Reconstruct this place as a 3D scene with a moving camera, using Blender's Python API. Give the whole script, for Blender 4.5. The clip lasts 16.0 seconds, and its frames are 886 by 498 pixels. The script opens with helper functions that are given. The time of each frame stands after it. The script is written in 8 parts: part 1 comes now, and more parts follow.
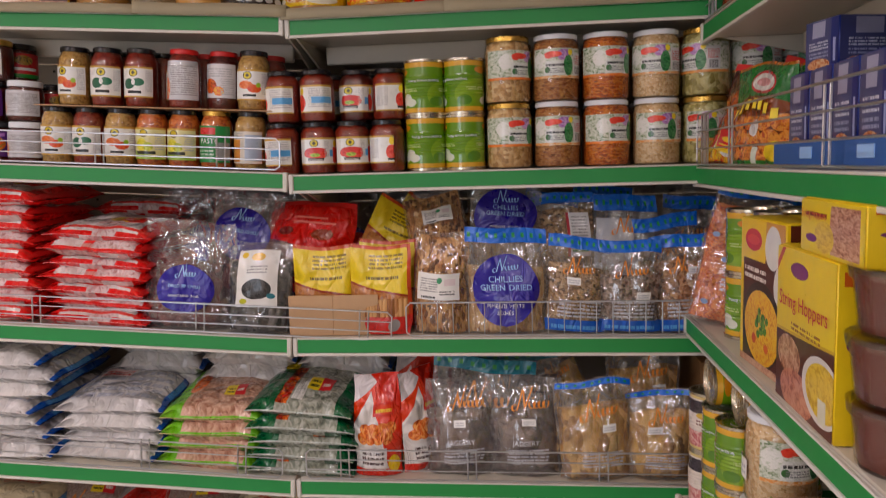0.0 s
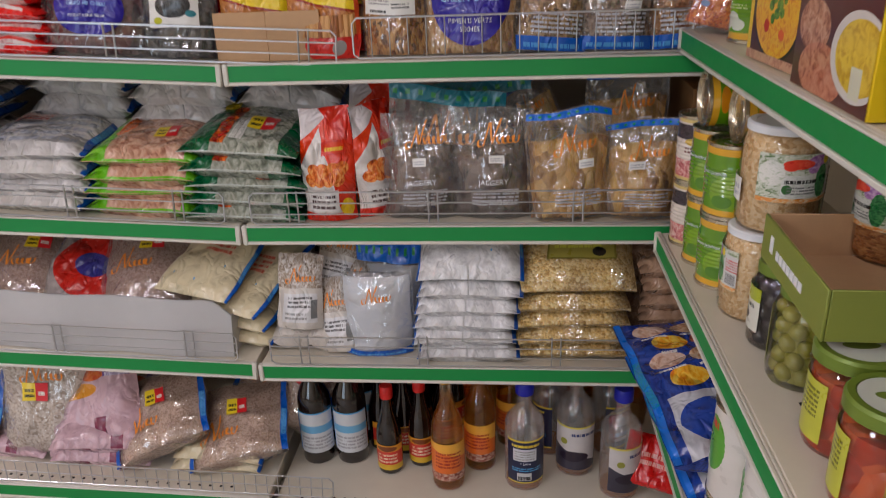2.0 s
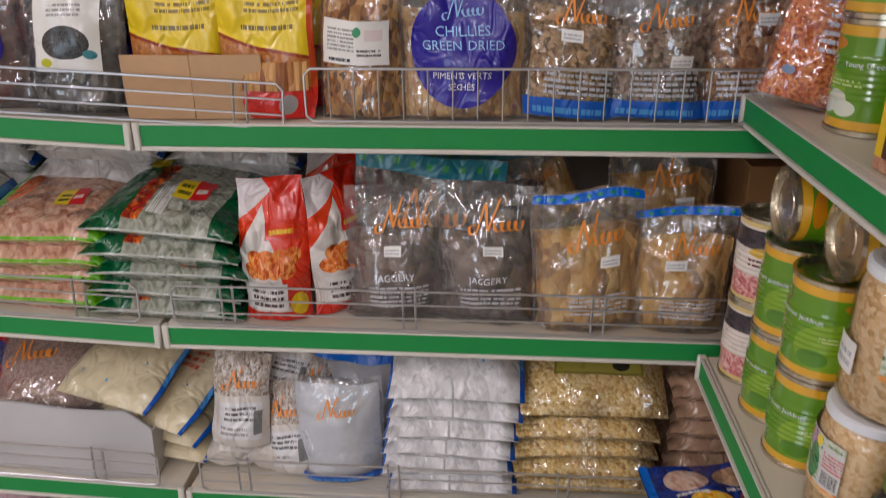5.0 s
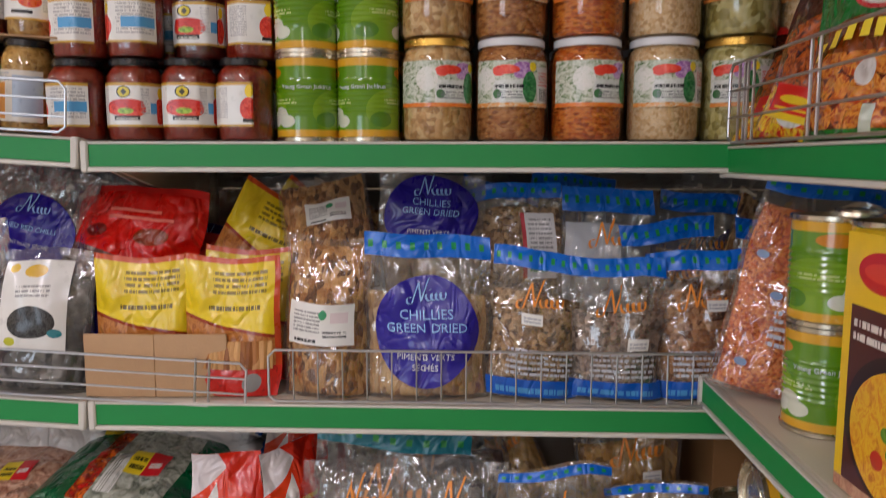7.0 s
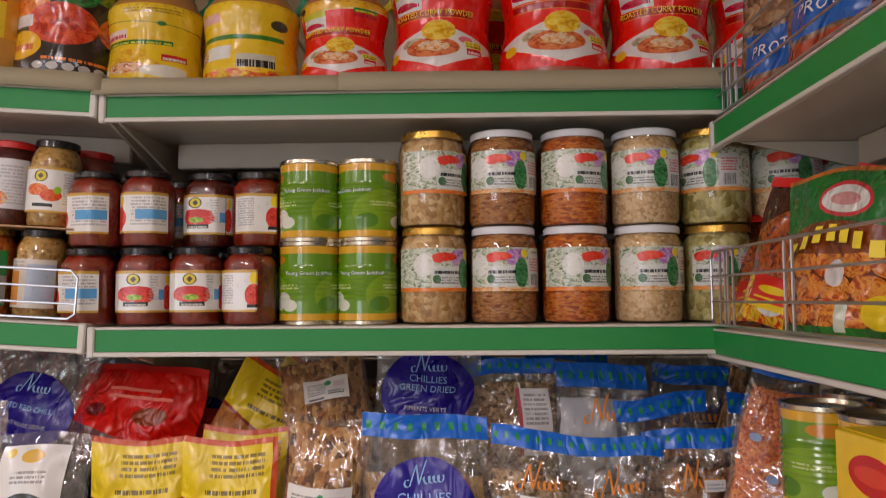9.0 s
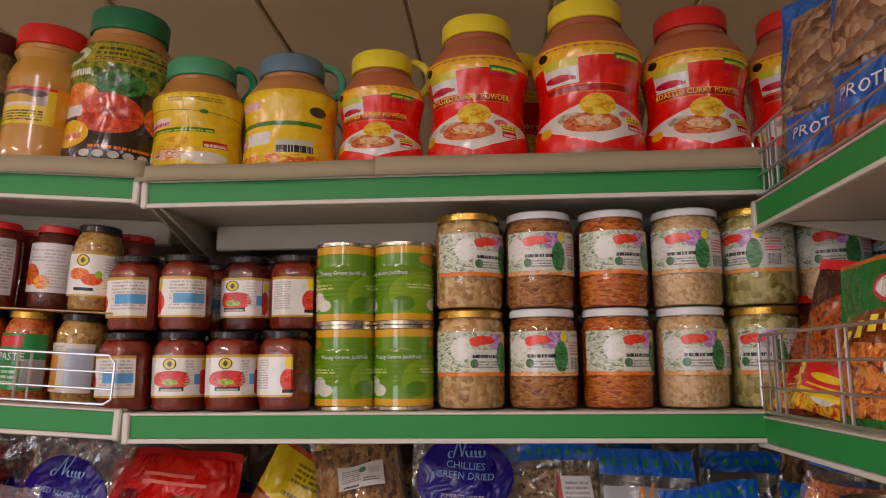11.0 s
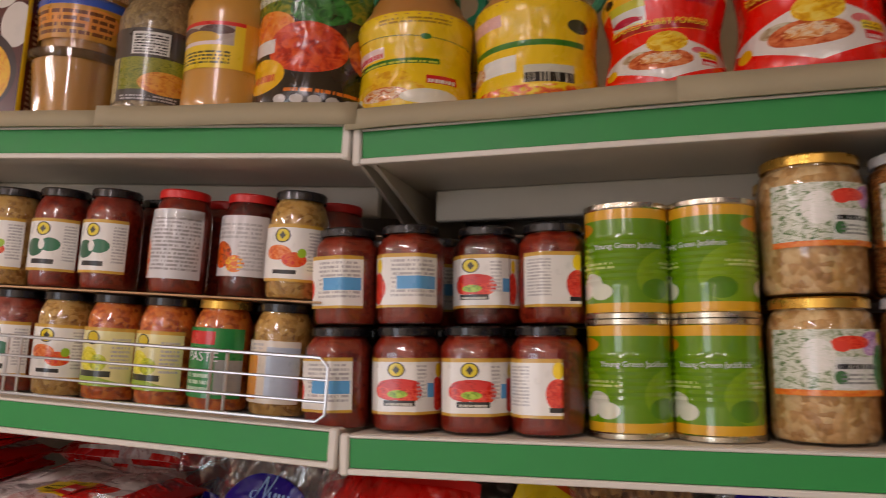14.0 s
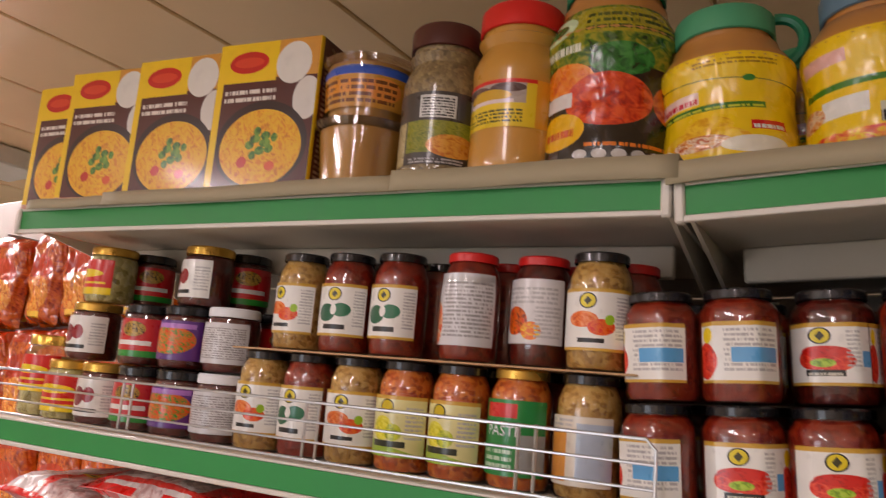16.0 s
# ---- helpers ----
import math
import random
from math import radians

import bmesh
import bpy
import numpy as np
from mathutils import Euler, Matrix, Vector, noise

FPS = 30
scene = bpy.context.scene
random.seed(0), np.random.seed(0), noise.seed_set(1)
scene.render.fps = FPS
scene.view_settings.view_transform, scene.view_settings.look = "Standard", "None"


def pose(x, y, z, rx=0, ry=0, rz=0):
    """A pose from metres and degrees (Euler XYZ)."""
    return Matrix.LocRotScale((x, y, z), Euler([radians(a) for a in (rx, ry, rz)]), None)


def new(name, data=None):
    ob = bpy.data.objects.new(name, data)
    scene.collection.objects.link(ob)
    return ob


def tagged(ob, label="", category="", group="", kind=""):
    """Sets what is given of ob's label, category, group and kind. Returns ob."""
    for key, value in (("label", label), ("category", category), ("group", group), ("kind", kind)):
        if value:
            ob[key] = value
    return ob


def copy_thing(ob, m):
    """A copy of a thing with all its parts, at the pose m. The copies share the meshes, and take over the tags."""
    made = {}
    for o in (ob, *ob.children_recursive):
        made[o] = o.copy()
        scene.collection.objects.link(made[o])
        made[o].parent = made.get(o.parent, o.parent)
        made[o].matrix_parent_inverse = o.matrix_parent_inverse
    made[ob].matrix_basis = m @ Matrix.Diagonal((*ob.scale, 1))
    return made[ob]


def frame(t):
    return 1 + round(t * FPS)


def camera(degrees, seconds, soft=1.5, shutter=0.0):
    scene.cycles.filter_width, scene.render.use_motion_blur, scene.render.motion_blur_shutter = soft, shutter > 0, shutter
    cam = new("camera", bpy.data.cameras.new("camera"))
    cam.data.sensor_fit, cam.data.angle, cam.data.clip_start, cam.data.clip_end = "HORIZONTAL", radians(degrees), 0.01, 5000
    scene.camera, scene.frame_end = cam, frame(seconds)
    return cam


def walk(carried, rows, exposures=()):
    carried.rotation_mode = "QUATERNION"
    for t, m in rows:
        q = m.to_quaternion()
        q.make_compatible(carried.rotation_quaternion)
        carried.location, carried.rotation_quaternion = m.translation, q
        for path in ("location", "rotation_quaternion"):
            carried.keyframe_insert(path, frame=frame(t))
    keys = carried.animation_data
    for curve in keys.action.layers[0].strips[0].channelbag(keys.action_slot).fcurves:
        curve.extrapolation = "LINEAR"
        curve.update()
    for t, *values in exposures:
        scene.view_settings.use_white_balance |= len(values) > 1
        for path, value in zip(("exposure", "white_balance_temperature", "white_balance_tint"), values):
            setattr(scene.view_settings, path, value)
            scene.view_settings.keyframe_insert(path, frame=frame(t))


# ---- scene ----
cam = camera(61.1, 16.0, soft=1.0, shutter=0.4)
METRES, EYE, TILT, LEAN, TURN = 1.2, 1.40, -6.5, 1.65, 6.0
ROWS = [
    (0.0, 0.0, 0.0, 0.0, 0.0, -0.0, -0.0),
    (0.5, 0.0055, 0.0037, -0.0204, -0.4, -2.77, 0.53),
    (1.0, 0.0181, 0.0315, -0.0474, -0.82, -7.21, 0.97),
    (1.5, 0.0346, 0.0777, -0.0812, -1.12, -12.04, 0.98),
    (2.0, 0.0401, 0.1354, -0.1008, -1.16, -16.06, 0.56),
    (2.5, 0.0387, 0.2013, -0.1009, -1.07, -18.42, 0.2),
    (3.0, 0.0456, 0.2485, -0.0892, -1.15, -19.46, -0.08),
    (3.2, 0.0493, 0.263, -0.0869, -1.17, -19.73, -0.27),
    (5.3, 0.0572, 0.4215, -0.0325, -1.55, -14.3, -1.14),
    (5.5, 0.0567, 0.4318, -0.0234, -1.9, -12.66, -1.19),
    (6.0, 0.0607, 0.438, -0.001, -2.8, -8.31, -1.27),
    (6.5, 0.0595, 0.4277, 0.0083, -3.33, -4.79, -1.3),
    (7.0, 0.0584, 0.4091, 0.0218, -4.01, -0.28, -1.26),
    (7.5, 0.0603, 0.3946, 0.0351, -4.74, 3.14, -1.01),
    (8.0, 0.0606, 0.3869, 0.0441, -5.06, 5.76, -0.85),
    (8.5, 0.0569, 0.3824, 0.0521, -4.95, 8.09, -0.77),
    (9.0, 0.0503, 0.3823, 0.0596, -4.64, 10.42, -0.72),
    (9.5, 0.0509, 0.3803, 0.069, -4.34, 12.42, -0.69),
    (9.7, 0.0515, 0.3798, 0.0716, -4.14, 13.03, -0.71),
    (11.8, 0.033, 0.397, 0.0845, 0.25, 15.75, -1.46),
    (12.0, 0.028, 0.4009, 0.0873, 1.05, 15.26, -1.62),
    (12.5, 0.0155, 0.4312, 0.0909, 3.01, 14.26, -1.98),
    (13.0, 0.0007, 0.4794, 0.0964, 4.47, 13.69, -2.21),
    (13.5, -0.0241, 0.5425, 0.1079, 6.49, 13.57, -2.43),
    (14.0, -0.0678, 0.5896, 0.1177, 9.4, 13.63, -2.81),
    (14.5, -0.1073, 0.6175, 0.1187, 12.88, 13.7, -3.42),
    (15.0, -0.1372, 0.6276, 0.1182, 16.46, 14.11, -4.12),
    (15.5, -0.1579, 0.6181, 0.1222, 19.9, 15.06, -4.93),
    (16.0, -0.1756, 0.6055, 0.1291, 22.73, 16.87, -5.74),
]
walk(cam, [(t, pose(0, 0, EYE, TILT, LEAN, TURN) @ pose(METRES * x, METRES * y, METRES * z, 90 + pitch, roll, yaw)) for t, x, y, z, yaw, pitch, roll in ROWS],
     [(0.0, -0.10, 6250, 16), (1.5, -0.13, 5850, 9), (3.2, -0.12, 5850, 9), (6.5, -0.04, 5900, 10), (9.5, 0.0, 6350, 16), (12.5, -0.04, 6600, 18), (14.0, -0.08, 6650, 17), (16.0, -0.06, 6650, 17)])
# ---------------------------------------------------------------- light
world = bpy.data.worlds.new("shop_world")
scene.world = world
world.use_nodes = True
world.node_tree.nodes["Background"].inputs["Color"].default_value = (0.9, 0.95, 1.0, 1)
world.node_tree.nodes["Background"].inputs["Strength"].default_value = 0.05


def tube_lamp(x, y, z, length, width, watts, rz=0):
    data = bpy.data.lights.new("ceiling_tube_light", "AREA")
    data.shape, data.size, data.size_y, data.energy = "RECTANGLE", width, length, watts
    data.color = (1.0, 0.895, 0.90)
    new("ceiling_tube_light", data).matrix_basis = pose(x, y, z, 0, 0, rz)


LAMPS = ((-0.6, -0.1, 0), (0.45, -0.75, 0), (-0.3, -1.9, 0), (-1.9, -0.4, 0), (-2.6, 1.4, 0))
for (lx, ly, lr), watts in zip(LAMPS, (9.8, 9.5, 15.0, 22.5, 36.0)):
    tube_lamp(lx, ly, 2.12, 1.3, 0.14, watts, lr)

# daylight in the opening of the shop window behind the camera
day = bpy.data.lights.new("window_daylight", "AREA")
day.shape, day.size, day.size_y, day.energy, day.color = "RECTANGLE", 1.7, 1.5, 31, (0.86, 0.93, 1.0)
new("window_daylight", day).matrix_basis = pose(-2.2, -2.70, 1.2, 90, 0, 0)

# ---------------------------------------------------------------- materials
MATS = {}


def base_mat(name):
    m = bpy.data.materials.new(name)
    m.use_nodes = True
    nt = m.node_tree
    return m, nt, nt.nodes["Principled BSDF"]


def nd(nt, kind, ins=(), **props):
    """A node of that kind with its inputs set to values or joined to sockets."""
    n = nt.nodes.new("ShaderNode" + kind)
    for k, v in props.items():
        setattr(n, k, v)
    for k, v in dict(ins).items():
        if isinstance(v, bpy.types.NodeSocket):
            nt.links.new(v, n.inputs[k])
        else:
            n.inputs[k].default_value = v
    return n


def rgba(c):
    return (*c, 1.0) if len(c) == 3 else c


def mixed(nt, fac, a, b, blend="MIX"):
    n = nt.nodes.new("ShaderNodeMix")
    n.data_type, n.blend_type = "RGBA", blend
    for i, v in ((0, fac), (6, a), (7, b)):
        if isinstance(v, bpy.types.NodeSocket):
            nt.links.new(v, n.inputs[i])
        elif i == 0:
            n.inputs[i].default_value = v
        else:
            n.inputs[i].default_value = rgba(v)
    return n.outputs[2]


def math_(nt, op, a, b=0.0, c=0.0):
    return nd(nt, "Math", {0: a, 1: b, 2: c}, operation=op).outputs[0]


def vec_(nt, op, a, b=(0, 0, 0)):
    n = nd(nt, "VectorMath", {0: a, 1: b}, operation=op)
    return n.outputs["Value"] if op == "LENGTH" else n.outputs["Vector"]


def ramp(nt, fac, colours):
    n = nt.nodes.new("ShaderNodeValToRGB")
    nt.links.new(fac, n.inputs[0])
    el = n.color_ramp.elements
    while len(el) < len(colours):
        el.new(0.5)
    for i, c in enumerate(colours):
        el[i].position, el[i].color = (i + 0.3) / len(colours), rgba(c)
    return n.outputs[0]


def plain(name, col, rough=0.5, metal=0.0, vary=0.12, scale=40.0, bump=0.0, bscale=300.0, coat=0.0):
    """A painted or raw surface with stains and fine grain."""
    if name in MATS:
        return MATS[name]
    m, nt, p = base_mat(name)
    co = nd(nt, "TexCoord").outputs["Object"]
    n1 = nd(nt, "TexNoise", {"Vector": co, "Scale": scale, "Detail": 5.0, "Roughness": 0.65}).outputs[0]
    n2 = nd(nt, "TexNoise", {"Vector": co, "Scale": scale * 0.12, "Detail": 3.0}).outputs[0]
    f = math_(nt, "ADD", math_(nt, "MULTIPLY", n1, 0.6), math_(nt, "MULTIPLY", n2, 0.6))
    lo = tuple(c * (1 - vary) for c in col)
    hi = tuple(min(1, c * (1 + vary)) for c in col)
    nt.links.new(ramp(nt, f, (lo, col, hi)), p.inputs["Base Color"])
    nt.links.new(math_(nt, "MULTIPLY_ADD", n1, 0.25, rough - 0.12), p.inputs["Roughness"])
    p.inputs["Metallic"].default_value = metal
    p.inputs["Coat Weight"].default_value = coat
    if bump:
        h = nd(nt, "TexNoise", {"Vector": co, "Scale": bscale, "Detail": 3.0}).outputs[0]
        nt.links.new(nd(nt, "Bump", {"Height": h, "Strength": bump, "Distance": 0.002}).outputs[0], p.inputs["Normal"])
    MATS[name] = m
    return m


def crinkle(nt, co, scale, strength):
    """The creases of thin plastic film, as a bump: broad facets with sharp folds, and a little fine rumpling."""
    w = nd(nt, "TexNoise", {"Vector": co, "Scale": scale * 0.5, "Detail": 1.0}).outputs["Color"]
    v = vec_(nt, "ADD", vec_(nt, "MULTIPLY", co, (1.25, 1.0, 0.8)), vec_(nt, "MULTIPLY", w, (0.10, 0.05, 0.06)))
    n1 = nd(nt, "TexNoise", {"Vector": v, "Scale": scale * 0.95, "Detail": 0.0, "Distortion": 0.5}).outputs[0]
    n2 = nd(nt, "TexNoise", {"Vector": v, "Scale": scale * 2.3, "Detail": 1.0, "Distortion": 0.9}).outputs[0]
    c = nd(nt, "TexNoise", {"Vector": v, "Scale": scale * 5.0, "Detail": 1.0}).outputs[0]
    d1 = math_(nt, "SUBTRACT", n1, 0.5)
    d2 = math_(nt, "SUBTRACT", n2, 0.5)
    a = math_(nt, "SQRT", math_(nt, "MULTIPLY_ADD", d1, d1, 0.0008))
    b = math_(nt, "SQRT", math_(nt, "MULTIPLY_ADD", d2, d2, 0.0012))
    h = math_(nt, "ADD", math_(nt, "MULTIPLY", a, 2.2), math_(nt, "ADD", math_(nt, "MULTIPLY", b, 0.7), math_(nt, "MULTIPLY", c, 0.10)))
    return nd(nt, "Bump", {"Height": h, "Strength": strength, "Distance": 0.03}).outputs[0]


def printed(name, base, shapes=(), rough=0.30, coat=0.45, crease=0.0, wrap=1.0, metal=0.0, cscale=13.0):
    """Print on a label, a box or a bag, drawn in the surface's own u, v. Shapes, drawn in order:
    ("e", u, v, ru, rv, colour) ellipse; ("r", u0, v0, u1, v1, colour) panel; ("h", a, b, c, colour) where a*u + b*v > c;
    ("d", u, v, ru, rv, colour) lozenge; ("v", u0, v0, u1, v1, colour) upright bars of uneven width;
    ("b", u0, v0, u1, v1, rows, colour) lines of small writing; a tuple of colours in place of one gives a mottled picture."""
    if name in MATS:
        return MATS[name]
    m, nt, p = base_mat(name)
    tc = nd(nt, "TexCoord")
    uv, co = tc.outputs["UV"], tc.outputs["Object"]
    if wrap != 1.0:
        uv = vec_(nt, "FRACTION", vec_(nt, "MULTIPLY", uv, (wrap, 1, 1)))
    sep = nd(nt, "SeparateXYZ", {0: uv})
    u, v = sep.outputs[0], sep.outputs[1]
    food = nd(nt, "TexNoise", {"Vector": uv, "Scale": 16.0, "Detail": 6.0, "Distortion": 1.2}).outputs[0]
    food = math_(nt, "MULTIPLY_ADD", food, 2.2, -0.6)

    def ink(c):
        return ramp(nt, food, c) if isinstance(c[0], tuple) else c

    col = ink(base)
    if not isinstance(col, bpy.types.NodeSocket):
        col = mixed(nt, 0.0, col, col)
    for s in shapes:
        k = s[0]
        if k == "d":
            d = vec_(nt, "ABSOLUTE", vec_(nt, "MULTIPLY", vec_(nt, "SUBTRACT", uv, (s[1], s[2], 0)), (1 / s[3], 1 / s[4], 0)))
            ds = nd(nt, "SeparateXYZ", {0: d})
            mask = math_(nt, "LESS_THAN", math_(nt, "ADD", ds.outputs[0], ds.outputs[1]), 1.0)
        elif k == "e":
            d = vec_(nt, "MULTIPLY", vec_(nt, "SUBTRACT", uv, (s[1], s[2], 0)), (1 / s[3], 1 / s[4], 0))
            mask = math_(nt, "LESS_THAN", vec_(nt, "LENGTH", d), 1.0)
        elif k == "h":
            mask = math_(nt, "GREATER_THAN", math_(nt, "ADD", math_(nt, "MULTIPLY", u, s[1]), math_(nt, "MULTIPLY", v, s[2])), s[3])
        else:
            cu, cv, hu, hv = (s[1] + s[3]) / 2, (s[2] + s[4]) / 2, (s[3] - s[1]) / 2, (s[4] - s[2]) / 2
            d = vec_(nt, "ABSOLUTE", vec_(nt, "MULTIPLY", vec_(nt, "SUBTRACT", uv, (cu, cv, 0)), (1 / hu, 1 / hv, 0)))
            ds = nd(nt, "SeparateXYZ", {0: d})
            mask = math_(nt, "LESS_THAN", math_(nt, "MAXIMUM", ds.outputs[0], ds.outputs[1]), 1.0)
            if k == "v":
                bar = nd(nt, "TexNoise", {"Vector": nd(nt, "CombineXYZ", {0: math_(nt, "MULTIPLY", u, 34.0 / (s[3] - s[1]))}).outputs[0], "Scale": 1.0, "Detail": 1.0}).outputs[0]
                mask = math_(nt, "MULTIPLY", mask, math_(nt, "GREATER_THAN", bar, 0.5))
            elif k == "b":
                rv = math_(nt, "MULTIPLY", math_(nt, "SUBTRACT", v, s[2]), s[5] / (s[4] - s[2]))
                line = math_(nt, "LESS_THAN", math_(nt, "FRACT", rv), 0.55)
                cell = nd(nt, "CombineXYZ", {0: math_(nt, "MULTIPLY", u, 26.0 / max(0.2, s[3] - s[1])), 1: math_(nt, "MULTIPLY", math_(nt, "FLOOR", rv), 7.3)})
                wd = nd(nt, "TexNoise", {"Vector": cell.outputs[0], "Scale": 1.0, "Detail": 1.0}).outputs[0]
                mask = math_(nt, "MULTIPLY", mask, math_(nt, "MULTIPLY", line, math_(nt, "GREATER_THAN", wd, 0.44)))
        col = mixed(nt, mask, col, ink(s[-1]))
    wear = nd(nt, "TexNoise", {"Vector": co, "Scale": 55.0, "Detail": 5.0}).outputs[0]
    col = mixed(nt, 1.0, col, ramp(nt, wear, ((0.84, 0.84, 0.84), (0.95, 0.95, 0.95), (1, 1, 1))), "MULTIPLY")
    nt.links.new(col, p.inputs["Base Color"])
    nt.links.new(math_(nt, "MULTIPLY_ADD", wear, 0.2, rough - 0.1), p.inputs["Roughness"])
    p.inputs["Coat Weight"].default_value, p.inputs["Coat Roughness"].default_value = coat, 0.12
    p.inputs["Metallic"].default_value = metal
    if crease:
        b = crinkle(nt, co, cscale, crease)
        nt.links.new(b, p.inputs["Normal"])
        nt.links.new(b, p.inputs["Coat Normal"])
    MATS[name] = m
    return m


def contents(name, cols, scale=90.0, bump=0.8, rough=0.55, stretch=(1, 1, 1), coat=0.0):
    """Loose goods: seeds, flakes, pickle or lumps, each cell of its own shade."""
    if name in MATS:
        return MATS[name]
    m, nt, p = base_mat(name)
    co = vec_(nt, "MULTIPLY", nd(nt, "TexCoord").outputs["Object"], stretch)
    w = nd(nt, "TexNoise", {"Vector": co, "Scale": scale * 0.6, "Detail": 2.0}).outputs["Color"]
    co = vec_(nt, "ADD", co, vec_(nt, "MULTIPLY", w, (0.5 / scale,) * 3))
    vo = nd(nt, "TexVoronoi", {"Vector": co, "Scale": scale})
    sh = nd(nt, "SeparateXYZ", {0: vo.outputs["Color"]}).outputs[0]
    n2 = nd(nt, "TexNoise", {"Vector": co, "Scale": scale * 3, "Detail": 3.0}).outputs[0]
    f = math_(nt, "ADD", math_(nt, "MULTIPLY", sh, 0.75), math_(nt, "MULTIPLY", n2, 0.3))
    nt.links.new(ramp(nt, f, cols), p.inputs["Base Color"])
    p.inputs["Roughness"].default_value = rough
    p.inputs["Coat Weight"].default_value, p.inputs["Coat Roughness"].default_value = coat, 0.06
    h = math_(nt, "MULTIPLY_ADD", vo.outputs["Distance"], -1.0, 1.0)
    nt.links.new(nd(nt, "Bump", {"Height": h, "Strength": bump, "Distance": 0.5 / scale}).outputs[0], p.inputs["Normal"])
    MATS[name] = m
    return m


def clear(name, tint=(0.96, 0.97, 0.98), gloss=0.09, rough=0.06, crease=0.0, haze=0.0, cscale=14.0):
    """Clear glass or film: light passes straight through, with a glossy skin that is stronger at grazing angles."""
    if name in MATS:
        return MATS[name]
    m, nt, p = base_mat(name)
    nt.nodes.remove(p)
    out = nt.nodes["Material Output"]
    tr = nd(nt, "BsdfTransparent", {0: rgba(tint)})
    gl = nd(nt, "BsdfGlossy", {"Color": (1, 1, 1, 1), "Roughness": rough})
    lw = nd(nt, "LayerWeight", {"Blend": 0.35})
    if crease:
        b = crinkle(nt, nd(nt, "TexCoord").outputs["Object"], cscale, crease)
        nt.links.new(b, gl.inputs["Normal"])
        nt.links.new(b, lw.inputs["Normal"])
    body = tr.outputs[0]
    if haze:
        df = nd(nt, "BsdfDiffuse", {0: (0.8, 0.82, 0.85, 1)})
        body = nd(nt, "MixShader", {0: haze, 1: tr.outputs[0], 2: df.outputs[0]}).outputs[0]
    fac = math_(nt, "MULTIPLY_ADD", lw.outputs["Fresnel"], 0.55, gloss)
    mx = nd(nt, "MixShader", {0: fac, 1: body, 2: gl.outputs[0]})
    nt.links.new(mx.outputs[0], out.inputs[0])
    MATS[name] = m
    return m


def hsv(r, g, b):
    """A colour as print shows it (0 to 255), in linear light."""
    return tuple((c / 255) ** 2.2 for c in (r, g, b))


WHITE, CREAM, BLACK = hsv(232, 230, 224), hsv(226, 214, 180), hsv(22, 20, 20)
RED, DEEPRED, ORANGE = hsv(214, 34, 24), hsv(120, 24, 16), hsv(232, 110, 28)
YELLOW, GOLD, LIME = hsv(245, 212, 25), hsv(205, 160, 60), hsv(150, 190, 40)
GREEN, DKGREEN, BLUE = hsv(40, 140, 50), hsv(14, 84, 48), hsv(36, 110, 200)
SKY = hsv(90, 165, 220)
GREY, BROWN, PINK = hsv(150, 148, 146), hsv(96, 54, 34), hsv(220, 150, 170)

M_RAIL = plain("grey_white_rail_enamel", hsv(205, 200, 190), 0.4, 0.0, 0.08)
M_GREEN = plain("green_price_rail_insert", hsv(30, 132, 62), 0.5, 0.0, 0.10, 25)
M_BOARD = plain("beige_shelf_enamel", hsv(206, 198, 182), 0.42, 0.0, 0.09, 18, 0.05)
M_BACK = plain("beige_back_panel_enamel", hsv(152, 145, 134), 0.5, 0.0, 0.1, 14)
M_HOLE = plain("dark_slot", hsv(30, 28, 26), 0.8)
M_WIRE = plain("zinc_wire", hsv(196, 196, 198), 0.32, 0.95, 0.1)
M_CARD = plain("brown_cardboard", hsv(186, 150, 112), 0.75, 0.0, 0.1, 60, 0.2)
M_CARDGREY = plain("grey_white_cardboard", hsv(184, 182, 182), 0.7, 0.0, 0.06, 30, 0.15)
M_LINER = plain("olive_beige_cardboard_liner", hsv(158, 147, 120), 0.7, 0.0, 0.06, 30, 0.05)
M_TIN = plain("tinplate", hsv(205, 196, 176), 0.25, 1.0, 0.1)
M_GOLDLID = plain("gold_lacquered_lid", hsv(214, 170, 80), 0.28, 0.85, 0.1)
M_WHITELID = plain("white_lacquered_lid", hsv(222, 224, 228), 0.35, 0.0, 0.06)
M_BLACKLID = plain("black_lacquered_lid", hsv(34, 32, 34), 0.25, 0.3, 0.15, coat=0.5)
M_REDLID = plain("red_lid", hsv(205, 38, 34), 0.35)
M_GLASS = clear("jar_glass", (0.97, 0.98, 0.97), 0.05, 0.03)
M_FILM = clear("clear_film", (0.985, 0.99, 0.99), 0.10, 0.07, 0.7, 0.03, 10.5)
M_FILMTHICK = clear("cloudy_film", (0.97, 0.98, 0.985), 0.11, 0.085, 0.7, 0.06, 10.5)
M_PET = clear("clear_plastic", (0.95, 0.95, 0.93), 0.07, 0.07)
M_STICKER = printed("white_price_sticker", WHITE, (("b", 0.1, 0.2, 0.9, 0.8, 2, hsv(176, 176, 184)),), 0.5, 0.0)
M_WHITEINK, M_ORANGEINK = plain("white_ink", hsv(225, 225, 230), 0.45), plain("orange_ink", hsv(230, 140, 50), 0.4)
M_BLUEINK, M_DARKINK = plain("pale_blue_ink", hsv(150, 190, 240), 0.4), plain("dark_ink", hsv(40, 30, 50), 0.5)
M_PINKINK = plain("pale_red_ink", hsv(232, 120, 104), 0.4)
